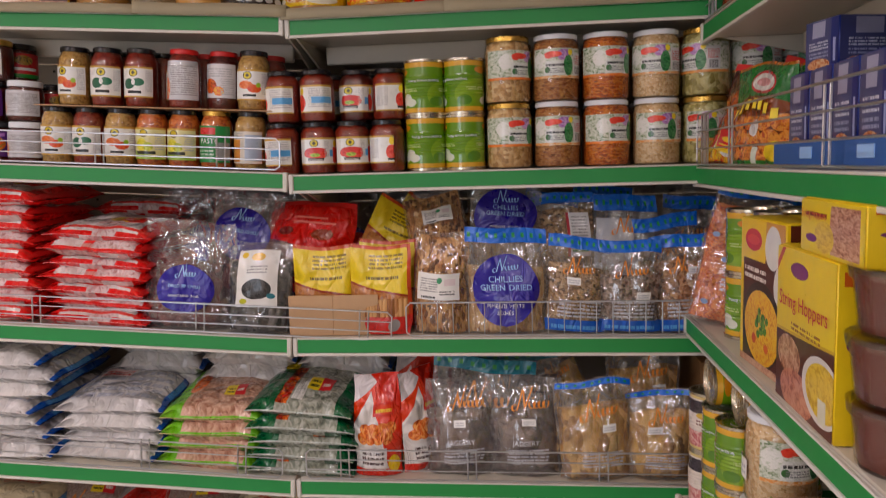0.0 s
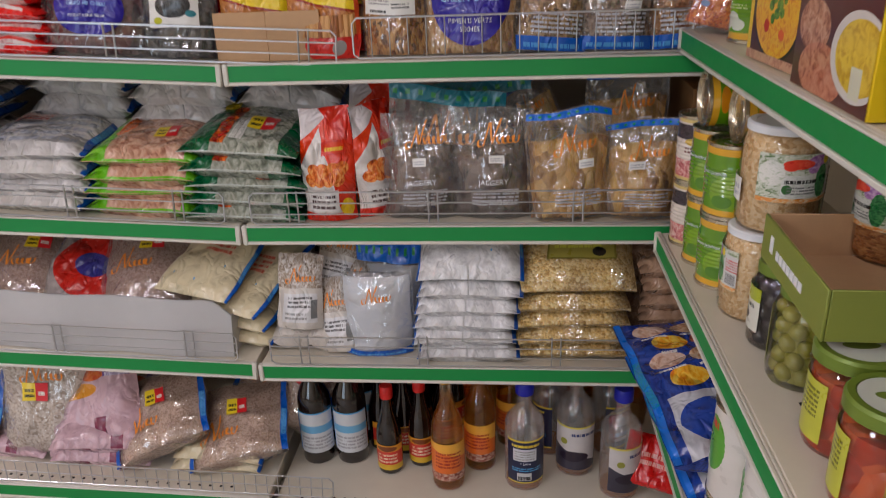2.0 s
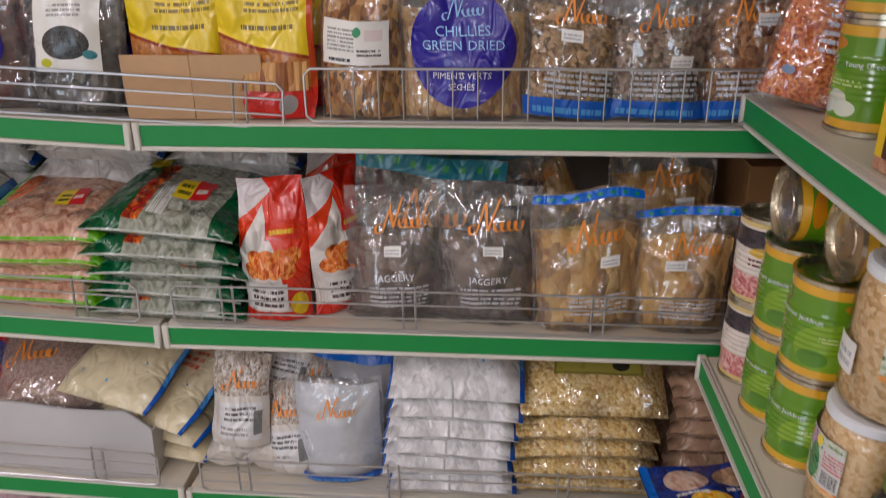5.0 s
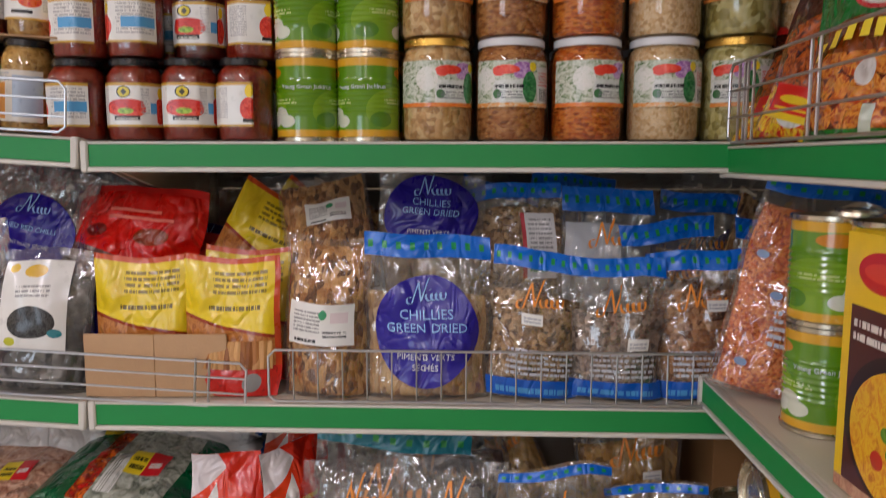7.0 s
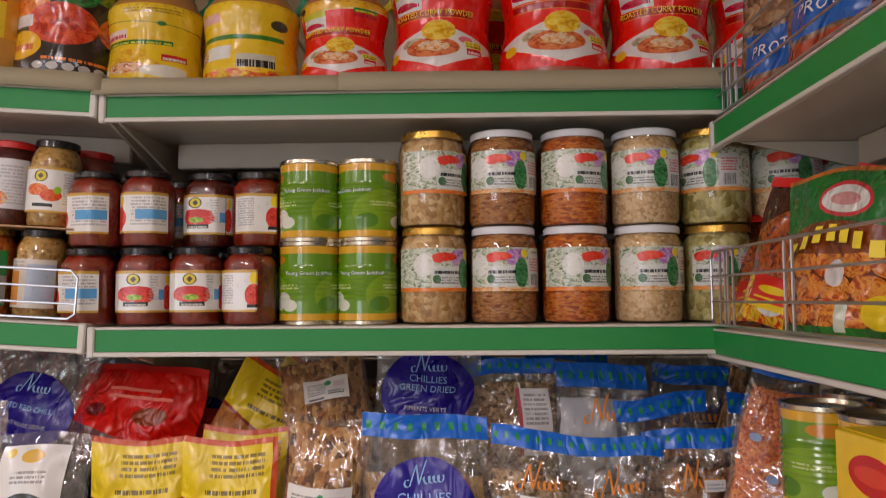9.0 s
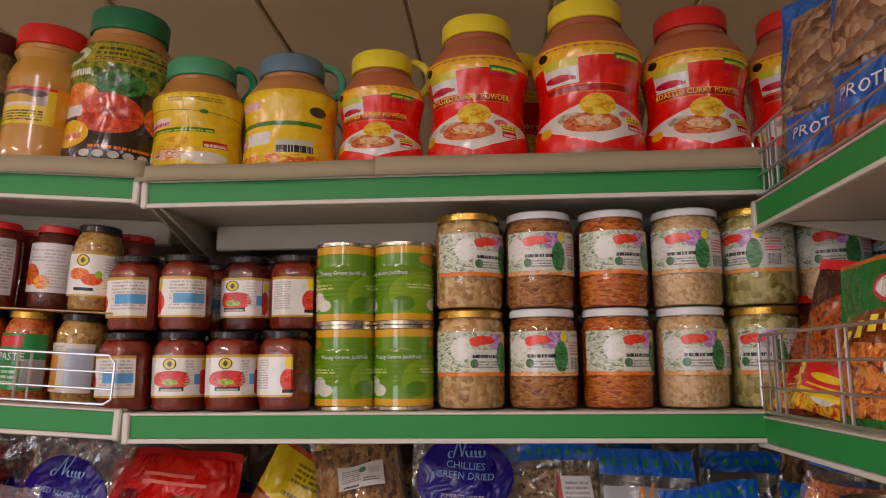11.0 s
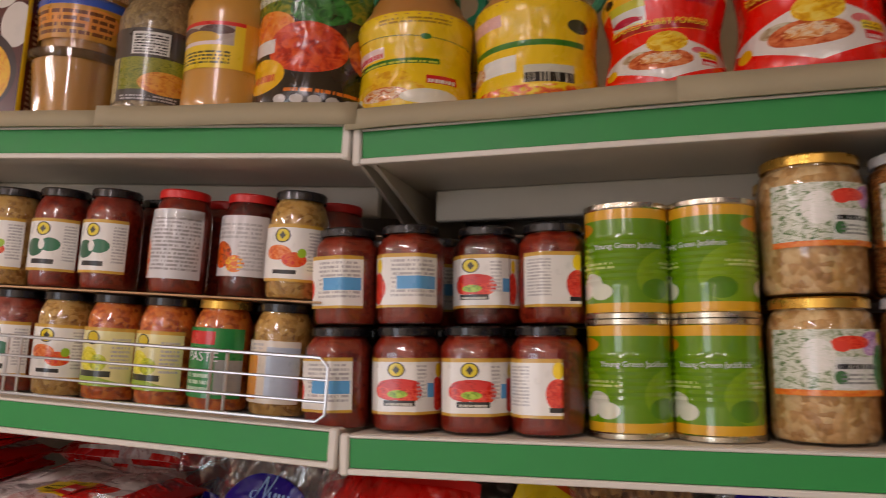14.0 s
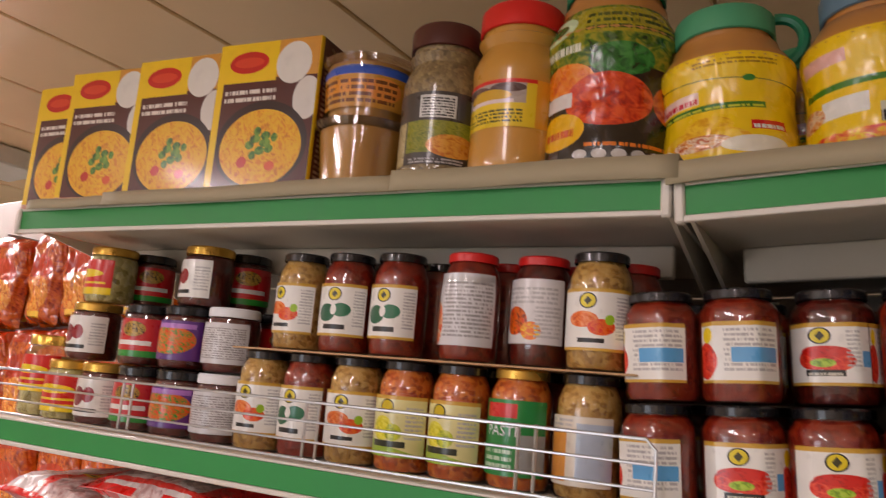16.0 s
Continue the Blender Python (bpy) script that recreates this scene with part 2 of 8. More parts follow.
M_REDINK, M_YELLOWINK = plain("red_ink", hsv(190, 30, 60), 0.4), plain("yellow_ink", hsv(250, 220, 60), 0.4)

# ---------------------------------------------------------------- mesh helpers
RB = pose(-0.42, 1.333, 0)
LB = pose(-0.42, 1.333, 1.5, 0, 3.5, 1.7) @ pose(0, 0, -1.5)
GB = pose(0.285, 1.35, 0, 0, 0, -90)


def mesh_of(name, verts, faces, uvs=None, mats=(), smooth=True, sharp=38):
    me = bpy.data.meshes.new(name)
    me.from_pydata([tuple(v) for v in verts], [], faces)
    if uvs is not None:
        lay = me.uv_layers.new(name="UVMap")
        lay.data.foreach_set("uv", [c for f in faces for i in f for c in uvs[i]])
    for m in mats:
        me.materials.append(m)
    if smooth:
        me.shade_smooth()
        me.set_sharp_from_angle(angle=radians(sharp))
    me.update()
    return me


def thing(name, label, category, group="", m=None):
    ob = tagged(new(name), label, category, group)
    ob.empty_display_size = 0.03
    if m is not None:
        ob.matrix_basis = m
    return ob


def part(name, geo, material, parent, label="", at=None, smooth=True, sharp=38):
    me = geo if isinstance(geo, bpy.types.Mesh) else mesh_of(name, *geo, mats=(material,), smooth=smooth, sharp=sharp)
    ob = new(name, me)
    ob.parent = parent
    if at is not None:
        ob.matrix_basis = at
    if label:
        ob["label"] = label
    return ob


def grid(fn, nu, nv, wrap=False):
    """A sheet of nu by nv cells through fn(u, v)."""
    vs, uvs, fs = [], [], []
    for j in range(nv + 1):
        for i in range(nu + 1):
            u, v = i / nu, j / nv
            vs.append(fn(u, v))
            uvs.append((u, v))
    for j in range(nv):
        for i in range(nu):
            a = j * (nu + 1) + i
            fs.append((a, a + 1, a + nu + 2, a + nu + 1))
    return vs, fs, uvs


def join(*geos):
    vs, fs, uvs = [], [], []
    for v, f, u in geos:
        n = len(vs)
        vs += list(v)
        uvs += list(u) if u is not None else [(0, 0)] * len(v)
        fs += [tuple(i + n for i in q) for q in f]
    return vs, fs, uvs


def moved(geo, m):
    return [m @ Vector(v) for v in geo[0]], geo[1], geo[2]


def box_geo(x0, x1, y0, y1, z0, z1, b=0.002):
    """A block with bevelled edges."""
    b = min(b, (x1 - x0) * 0.4, (y1 - y0) * 0.4, (z1 - z0) * 0.4)
    bm = bmesh.new()
    bmesh.ops.create_cube(bm, size=1.0)
    for v in bm.verts:
        v.co = ((x0 + x1) / 2 + v.co.x * (x1 - x0), (y0 + y1) / 2 + v.co.y * (y1 - y0), (z0 + z1) / 2 + v.co.z * (z1 - z0))
    if b > 0:
        bmesh.ops.bevel(bm, geom=bm.edges[:], offset=b, segments=1, affect="EDGES", profile=0.5)
    bm.verts.index_update()
    g = [v.co.copy() for v in bm.verts], [tuple(v.index for v in f.verts) for f in bm.faces], [((v.co.x - x0) / (x1 - x0), (v.co.z - z0) / (z1 - z0)) for v in bm.verts]
    bm.free()
    return g


def six(a, k):
    """How far out a rounded hexagon lies at the angle a."""
    s = math.pi / 3
    q = (a + s / 2) % s - s / 2
    return 1 - k + k * math.cos(s / 2) / math.cos(q) * 1.06


def lathe(profile, seg=28, k=0.0):
    """A turned shape from (radius, height) pairs, the seam at the back; k makes it six-sided."""
    z0, z1 = profile[0][1], profile[-1][1]
    vs, uvs, fs = [], [], []
    for r, z in profile:
        for i in range(seg + 1):
            a = -math.pi + 2 * math.pi * i / seg
            q = r * (six(a, k) if k else 1)
            vs.append((q * math.sin(a), -q * math.cos(a), z))
            uvs.append((i / seg, (z - z0) / max(1e-6, z1 - z0)))
    n = seg + 1
    for j in range(len(profile) - 1):
        for i in range(seg):
            a = j * n + i
            fs.append((a, a + 1, a + n + 1, a + n))
    return vs, fs, uvs


def radius_at(profile, z):
    for (r0, z0), (r1, z1) in zip(profile, profile[1:]):
        if z0 <= z <= z1 and z1 > z0:
            return r0 + (r1 - r0) * (z - z0) / (z1 - z0)
    return profile[0][0]


def wrap_label(profile, z0, z1, half, off=0.0006, k=0.0, nu=22, nv=6, turn=0.0):
    """A label that lies on a turned shape, half degrees to each side of the front."""
    def fn(u, v):
        a = radians(turn + half * (2 * u - 1))
        z = z0 + (z1 - z0) * v
        r = radius_at(profile, z) * (six(a, k) if k else 1) + off
        return (r * math.sin(a), -r * math.cos(a), z)
    return grid(fn, nu, nv)


def rod(p, q, r, seg=6):
    """A straight wire from p to q."""
    p, q = Vector(p), Vector(q)
    m = Matrix.Translation(p) @ (q - p).to_track_quat("Z", "Y").to_matrix().to_4x4()
    L = (q - p).length
    return moved(lathe([(r, 0), (r, L)], seg), m)


def bent(points, r, seg=6):
    """A wire swept through the points as one tube."""
    ps = [Vector(p) for p in points]
    vs, fs, uvs = [], [], []
    n = len(ps)
    for i, p in enumerate(ps):
        t = (ps[min(i + 1, n - 1)] - ps[max(i - 1, 0)]).normalized()
        a = t.cross(Vector((0, 1, 0.001))).normalized()
        b = t.cross(a).normalized()
        for k in range(seg):
            q = 2 * math.pi * k / seg
            vs.append(p + r * (math.cos(q) * a + math.sin(q) * b))
            uvs.append((k / seg, i / n))
    for i in range(n - 1):
        for k in range(seg):
            fs.append((i * seg + k, i * seg + (k + 1) % seg, (i + 1) * seg + (k + 1) % seg, (i + 1) * seg + k))
    return vs, fs, uvs


TEXT = {}


def text_geo(body, size, fn, align="CENTER"):
    """Lettering laid on a surface: fn(x, y) gives the place for a point of the flat text, in metres from its middle."""
    if body not in TEXT:
        cu = bpy.data.curves.new("lettering", "FONT")
        cu.body, cu.size, cu.align_x, cu.align_y, cu.resolution_u = body, 1.0, align, "CENTER", 2
        ob = bpy.data.objects.new("lettering", cu)
        me = bpy.data.meshes.new_from_object(ob)
        TEXT[body] = [v.co.copy() for v in me.vertices], [tuple(f.vertices) for f in me.polygons]
        bpy.data.objects.remove(ob)
        bpy.data.meshes.remove(me)
        bpy.data.curves.remove(cu)
    vs, fs = TEXT[body]
    return [fn(v.x * size, v.y * size) for v in vs], fs, None


# ---------------------------------------------------------------- bags
def bag_fn(w, h, d, seed=0, pouch=True, amp=0.006, taper=0.0):
    """The skin of a bag that stands in the xz plane with its front towards -y; side -1 is the front."""
    s = seed * 7.31

    def fn(u, v, side=-1, off=0.0):
        e = 1 - abs(2 * u - 1) ** (2.6 if pouch else 5)
        if pouch:
            pv = (0.66 + 0.34 * min(1.0, max(0.0, v) / 0.12) ** 0.6) * (1 - min(1.0, max(0.0, v)) ** 2.4) ** 0.8
        else:
            pv = max(0.0, 1 - abs(2 * v - 1) ** 7) ** 0.5
        x, z = (u - 0.5) * w * (1 - taper * v), v * h
        n = noise.noise((x * 16 + s, z * 16, side * 3.1 + s)) + 0.55 * noise.noise((x * 42, z * 42 + s, side * 1.7))
        ridge = abs(noise.noise((x * 30 + z * 14, z * 26 - x * 9, s))) - 0.2
        t = e * pv * (d / 2) + (0.15 + 0.85 * min(1, e * pv * 1.6)) * (amp * n + amp * 0.7 * ridge)
        x += 0.007 * noise.noise((s, z * 14, round(u) * 5.0)) * min(1, v * 8)
        zz = z + v * (0.012 * noise.noise((x * 13, s, 2.2)) + 0.10 * (u - 0.5) * w * noise.noise((s, 1.7, 4.4)))
        if not pouch:
            x *= 1 + 0.03 * noise.noise((z * 9, s, 1.1))
            sag = 0.07 * d * abs(2 * u - 1) ** 4 + 0.06 * d * (1 - v) ** 3
            return (x, side * max(0.0006, t) - (off if side < 0 else -off) + sag + 0.13 * d * noise.noise((x * 9, z * 6, s)), zz)
        lean = d * 0.25 * noise.noise((x * 9, z * 5, s + 9)) * v
        return (x, side * max(0.0006, t) - (off if side < 0 else -off) + lean, zz)
    return fn


def bag_geo(fn, nu=20, nv=24, u0=0.0, u1=1.0, v0=0.0, v1=1.0, off=0.0):
    f = grid(lambda u, v: fn(u0 + (u1 - u0) * u, v0 + (v1 - v0) * v, -1, off), nu, nv)
    b = grid(lambda u, v: fn(u1 - (u1 - u0) * u, v0 + (v1 - v0) * v, 1, off), nu, nv)
    vs, fs, uvs = join(f, b)
    n = (nu + 1) * (nv + 1)
    fs += [(i + 1, i, n + nu - i, n + nu - i - 1) for i in range(nu)]
    return vs, fs, uvs


def patch(fn, u0, v0, u1, v1, nu=10, nv=8, off=0.0012):
    return grid(lambda u, v: fn(u0 + (u1 - u0) * u, v0 + (v1 - v0) * v, -1, off), nu, nv)


def disc(fn, cu, cv, ru, rv, off=0.0014, rings=5, seg=36):
    vs, uvs, fs = [], [], []
    for j in range(rings + 1):
        for i in range(seg):
            a, q = 2 * math.pi * i / seg, max(0.02, j / rings)
            vs.append(fn(cu + ru * q * math.cos(a), cv + rv * q * math.sin(a), -1, off))
            uvs.append((0.5 + 0.5 * q * math.cos(a), 0.5 + 0.5 * q * math.sin(a)))
    for j in range(rings):
        for i in range(seg):
            a, b = j * seg + i, j * seg + (i + 1) % seg
            fs.append((a, a + seg, b + seg, b))
    fs.append(tuple(range(seg)))
    return vs, fs, uvs


def bag_text(fn, w, h, body, cu, cv, size, off=0.002):
    return text_geo(body, size, lambda x, y: fn(cu + x / w, cv + y / h, -1, off))


def swash(fn, w, h, cu, cv, size, off=0.002):
    """A brand mark as a plain flowing pen stroke: a tall zigzag with a curl before it and a run of low loops, no letters."""
    def at(x, y):
        return fn(cu + x * size / w, cv + y * size / h, -1, off)

    def pen(f, n, nib):
        return grid(lambda u, v: at(f(u)[0] + (v - 0.5) * nib, f(u)[1] + (v - 0.5) * nib * 0.45), n, 1)

    def zig(u):
        q = u * 3
        if q < 1:
            return -0.36 + 0.16 * q, -0.24 + 0.56 * q
        if q < 2:
            return -0.20 + 0.09 * (q - 1), 0.32 - 0.50 * (q - 1)
        return -0.11 + 0.17 * (q - 2), -0.18 + 0.60 * (q - 2)
    gs = [pen(zig, 12, 0.045)]
    gs.append(pen(lambda u: (-0.36 - 0.14 * math.sin(u * 3.0), -0.24 + 0.14 * u - 0.05 * math.sin(u * 6)), 8, 0.05))
    gs.append(pen(lambda u: (0.02 + 0.50 * u - 0.045 * math.sin(u * 25.1), -0.09 + 0.095 * math.cos(u * 25.1) + 0.03 * u), 36, 0.045))
    gs.append(pen(lambda u: (0.10 + 0.03 * u, 0.10 + 0.03 * u), 2, 0.05))
    return join(*gs)


def put(ob, bay, x, y, z, rz=0.0, rx=0.0, ry=0.0):
    ob.matrix_basis = bay @ pose(x, y, z, rx, ry, rz)
    return ob


def again(ob, bay, x, y, z, rz=0.0, rx=0.0, ry=0.0):
    return copy_thing(ob, bay @ pose(x, y, z, rx, ry, rz))


# ---------------------------------------------------------------- the room
def structure(name, geo, material, label, category, smooth=True):
    ob = new(name, mesh_of(name, *geo, mats=(material,), smooth=smooth))
    return tagged(ob, label, category, kind="structure")


M_FLOOR = plain("grey_vinyl_floor", hsv(150, 144, 134), 0.4, 0, 0.12, 9, 0.05)
M_WALL = plain("cream_wall_paint", hsv(222, 214, 196), 0.65, 0, 0.06, 6, 0.1)
M_CEIL = plain("glossy_cream_ceiling_cladding", hsv(246, 220, 176), 0.2, 0, 0.05, 5)
X0, X1, Y0, Y1, ZC = -4.2, 2.6, -2.6, 3.6, 2.2
structure("floor", box_geo(X0, X1, Y0, Y1, -0.1, 0.0, 0), M_FLOOR, "worn grey vinyl shop floor", "floor", False)
structure("wall_north", box_geo(X0, X1, Y1, Y1 + 0.15, 0, ZC + 0.1, 0), M_WALL, "cream painted shop wall", "wall", False)
WX0, WX1, WZ0, WZ1 = -3.05, -1.35, 0.45, 1.95
structure("wall_south", join(box_geo(X0, WX0, Y0 - 0.15, Y0, 0, ZC + 0.1, 0), box_geo(WX1, X1, Y0 - 0.15, Y0, 0, ZC + 0.1, 0), box_geo(WX0, WX1, Y0 - 0.15, Y0, 0, WZ0, 0), box_geo(WX0, WX1, Y0 - 0.15, Y0, WZ1, ZC + 0.1, 0)), M_WALL, "cream painted shop wall with a window opening", "wall", False)
M_FRAME = plain("white_window_frame_paint", hsv(226, 226, 224), 0.4)
win = tagged(new("window_1"), "white-framed shop window letting in daylight", "window", kind="structure")
for a, b, c, d in ((WX0, WX0 + 0.06, WZ0, WZ1), (WX1 - 0.06, WX1, WZ0, WZ1), (-2.23, -2.17, WZ0 + 0.061, WZ1 - 0.061), (WX0 + 0.061, WX1 - 0.061, WZ0, WZ0 + 0.06), (WX0 + 0.061, WX1 - 0.061, WZ1 - 0.06, WZ1)):
    part("window_frame", box_geo(a + 0.001, b - 0.001, Y0 - 0.08, Y0 - 0.03, c + 0.001, d - 0.001, 0.004), M_FRAME, win)
part("pane", box_geo(WX0 + 0.06, WX1 - 0.06, Y0 - 0.058, Y0 - 0.052, WZ0 + 0.06, WZ1 - 0.06, 0), clear("window_glass", (0.97, 0.98, 0.98), 0.03, 0.02), win).visible_shadow = False
structure("wall_west", box_geo(X0 - 0.15, X0, Y0, Y1, 0, ZC + 0.1, 0), M_WALL, "cream painted shop wall", "wall", False)
structure("wall_east", box_geo(X1, X1 + 0.15, Y0, Y1, 0, ZC + 0.1, 0), M_WALL, "cream painted shop wall", "wall", False)
planks = [box_geo(X0, X1, Y0, Y1, ZC + 0.012, ZC + 0.1, 0)]
px = X0
while px < X1:
    planks.append(box_geo(px + 0.004, min(px + 0.306, X1), Y0, Y1, ZC, ZC + 0.0115, 0.003))
    px += 0.31
structure("ceiling", join(*planks), M_CEIL, "glossy cream plastic plank ceiling", "ceiling", False)
M_LAMPBODY = plain("white_lamp_housing", hsv(230, 230, 226), 0.4)
for lx, ly, lr in LAMPS:
    lamp = thing("ceiling_light", "long white fluorescent ceiling light fitting", "light", "ceiling lights", pose(lx, ly, ZC, 0, 0, lr))
    part("housing", box_geo(-0.1, 0.1, -0.68, 0.68, -0.06, -0.002, 0.006), M_LAMPBODY, lamp)
M_SCREW = plain("white_screw_cap", hsv(235, 232, 225), 0.3)
for sx, sy in ((-1.35, 1.32), (-1.05, 1.32), (-1.65, 1.42), (-1.35, 1.95)):
    cap = tagged(new("ceiling_stud", mesh_of("ceiling_stud", *lathe([(0.0001, -0.012), (0.006, -0.010), (0.009, -0.004), (0.009, 0.002)], 12), mats=(M_SCREW,))), "small white screw cap in the ceiling", "stud", "ceiling studs")
    cap.matrix_basis = pose(sx, sy, ZC)
dome = thing("dome_camera", "white dome security camera on the ceiling", "camera", m=pose(0.37, 1.62, ZC))
part("housing", lathe([(0.055, 0.0), (0.055, -0.02), (0.05, -0.035), (0.03, -0.052), (0.0001, -0.058)][::-1], 24), M_SCREW, dome)
part("lens", lathe([(0.0001, -0.062), (0.012, -0.06), (0.014, -0.05)], 16), M_BLACKLID, dome, "dark lens")


# ---------------------------------------------------------------- shelving
def wire_fence(name, label, bay, x0, x1, y, z, h, rows, posts=(), mesh_step=0.0, r=0.0013):
    """A chrome wire guard along a shelf's front edge."""
    fence = thing(name, label, "wire guard", "wire shelf guards", bay @ pose(x0, y, z))
    L = x1 - x0
    c = 0.008
    part("rim", bent([(c, 0, 0.002), (L - c, 0, 0.002), (L, 0, c), (L, 0, h - c), (L - c, 0, h), (c, 0, h), (0, 0, h - c), (0, 0, c), (c, 0, 0.002)], r * 1.25), M_WIRE, fence)
    for i in range(1, rows):
        part("rail_wire", rod((0, 0, h * i / rows), (L, 0, h * i / rows), r), M_WIRE, fence)
    for p in posts:
        for q in (p - x0, p - x0 + 0.016):
            if 0 < q < L:
                part("post_wire", rod((q, 0.003, 0.002), (q, 0.003, h + 0.002), r * 1.25), M_WIRE, fence)
    if mesh_step:
        n = int(L / mesh_step)
        for i in range(1, n):
            part("mesh_wire", rod((L * i / n, 0.002, 0.002), (L * i / n, 0.002, h), r * 0.8), M_WIRE, fence)
    return fence


def shelf(unit, x0, x1, z, depth, y0=0.0, rail=0.044, channel=False):
    """A steel shelf with its bent front rail, green insert and side brackets, z at its top."""
    sh = part("shelf", box_geo(x0 + 0.004, x1 - 0.004, y0 + 0.006, depth, z - 0.024, z, 0.002), M_BOARD, unit)
    b, t = z - 0.033, z + rail - 0.035 - 0.006
    part("price_rail", box_geo(x0 + 0.003, x1 - 0.003, y0 + 0.002, y0 + 0.0055, b, z, 0.001), M_RAIL, sh)
    part("rail_lip", join(box_geo(x0 + 0.003, x1 - 0.003, y0 - 0.004, y0 + 0.0015, b - 0.001, b + 0.0045, 0.001), box_geo(x0 + 0.003, x1 - 0.003, y0 - 0.003, y0 + 0.0015, z - 0.003, z, 0.001)), M_RAIL, sh)
    part("green_insert", box_geo(x0 + 0.006, x1 - 0.006, y0 - 0.0015, y0 + 0.0012, b + 0.0048, z - 0.0032, 0.0004), M_GREEN, sh, "green price strip insert")
    for xe in (x0 + 0.0035, x1 - 0.0065):
        part("rail_end", box_geo(xe - 0.003, xe + 0.006, y0 - 0.005, y0 + 0.006, b - 0.002, z + 0.001, 0.002), M_RAIL, sh)
    if channel:
        part("under_channel", box_geo(x0 + 0.03, x1 - 0.03, depth * 0.42, depth * 0.42 + 0.012, z - 0.06, z - 0.0245, 0.002), M_BOARD, sh)
    for xe in (x0 + 0.006, x1 - 0.010):
        vs = [(xe, y0 + 0.03, z - 0.025), (xe, depth, z - 0.025), (xe, depth, z - 0.105), (xe, depth - 0.05, z - 0.10), (xe, y0 + 0.12, z - 0.045)]
        vs += [(a + 0.004, b2, c2) for a, b2, c2 in vs]
        fs = [(0, 1, 2, 3, 4), (9, 8, 7, 6, 5)] + [(i, i + 5, (i + 1) % 5 + 5, (i + 1) % 5) for i in range(5)]
        part("bracket", (vs, fs, None), M_BOARD, sh, smooth=False)
    return sh


def slots(x, y, z0, z1, step, w, h):
    gs = []
    z = z0
    while z < z1:
        gs.append(box_geo(x - w / 2, x + w / 2, y - 0.0008, y + 0.001, z, z + h, 0))
        z += step
    return join(*gs)


def bay_unit(bay, x0, x1, levels, depth, top, label, base_y=0.0, spread_per_m=0.0):
    unit = thing("shelving_bay", label, "shelving", "green-fronted shelving", bay @ pose(0, 0, 0))
    z = 0.12
    i = 0
    while z < top - 0.02:
        z1 = min(z + 0.30, top)
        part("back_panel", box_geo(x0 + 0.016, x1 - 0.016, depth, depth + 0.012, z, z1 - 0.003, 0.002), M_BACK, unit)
        tagged(part("panel_holes", join(*[box_geo(x0 + 0.06 + k * 0.05, x0 + 0.065 + k * 0.05, depth - 0.0009, depth + 0.001, z1 - 0.02, z1 - 0.015, 0) for k in range(int((x1 - x0 - 0.1) / 0.05))]), M_HOLE, unit), kind="stuff")
        z = z1
    for xe in (x0, x1):
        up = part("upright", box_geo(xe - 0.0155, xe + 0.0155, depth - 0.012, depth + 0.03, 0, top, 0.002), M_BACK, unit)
        tagged(part("slots", slots(xe, depth - 0.0125, 0.2, top - 0.05, 0.05, 0.006, 0.022), M_HOLE, up), kind="stuff")
    for z in levels:
        spread = spread_per_m * (1.5 - z)
        y0 = base_y if z == levels[-1] else SIDE_FRONT.get(z, 0.0)
        shelf(unit, x0 + 0.045 * (z == GLOW) - (spread if x0 == 0 else 0), x1 + (spread * 1.3 if x1 == 0 else 0), z, depth, y0, channel=z == levels[0])
    zb = levels[-1]
    part("base_plinth", box_geo(x0 + 0.004, x1 - 0.004, base_y + 0.03, base_y + 0.045, 0, zb - 0.026, 0.002), M_BOARD, unit)
    return unit


DEPTH = 0.40
RL = (1.662, 1.387, 1.085, 0.810, 0.532, 0.215)
LL = (1.668, 1.391, 1.085, 0.810, 0.536, 0.235)
GLOW = 0.808
GL = (1.622, 1.382, 1.120, GLOW, 0.47, 0.16)
SIDE_FRONT = {GL[0]: 0.024, GL[1]: 0.014, GLOW: -0.022}
right_bay = bay_unit(RB, 0.0, 1.0, RL, DEPTH, 1.72, "beige steel wall shelving bay with green price rails", -0.02, 0.026)
left_bay = bay_unit(LB, -0.89, 0.0, LL, DEPTH, 1.72, "tilted beige steel shelving bay with green price rails", -0.02, 0.026)
side_bay = bay_unit(GB, 0.0, 1.0, GL, 0.42, 1.95, "beige steel side gondola bay with green price rails")
# holes along the front of the bottom deck
for bay, xa, xb, zz in ((RB, 0.02, 0.98, RL[-1]), (LB, -0.86, -0.02, LL[-1])):
    hs = [box_geo(xa + k * 0.022, xa + k * 0.022 + 0.005, 0.004, 0.009, zz - 0.001, zz + 0.0007, 0) for k in range(int((xb - xa) / 0.022))]
    part("deck_holes", join(*hs), M_HOLE, right_bay if bay is RB else left_bay)
hs = [box_geo(0.03 + k * 0.045, 0.035 + k * 0.045, yy, yy + 0.005, GL[3] - 0.001, GL[3] + 0.0007, 0) for k in range(20) for yy in (0.035, 0.085)]
part("deck_holes", join(*hs), M_HOLE, side_bay)


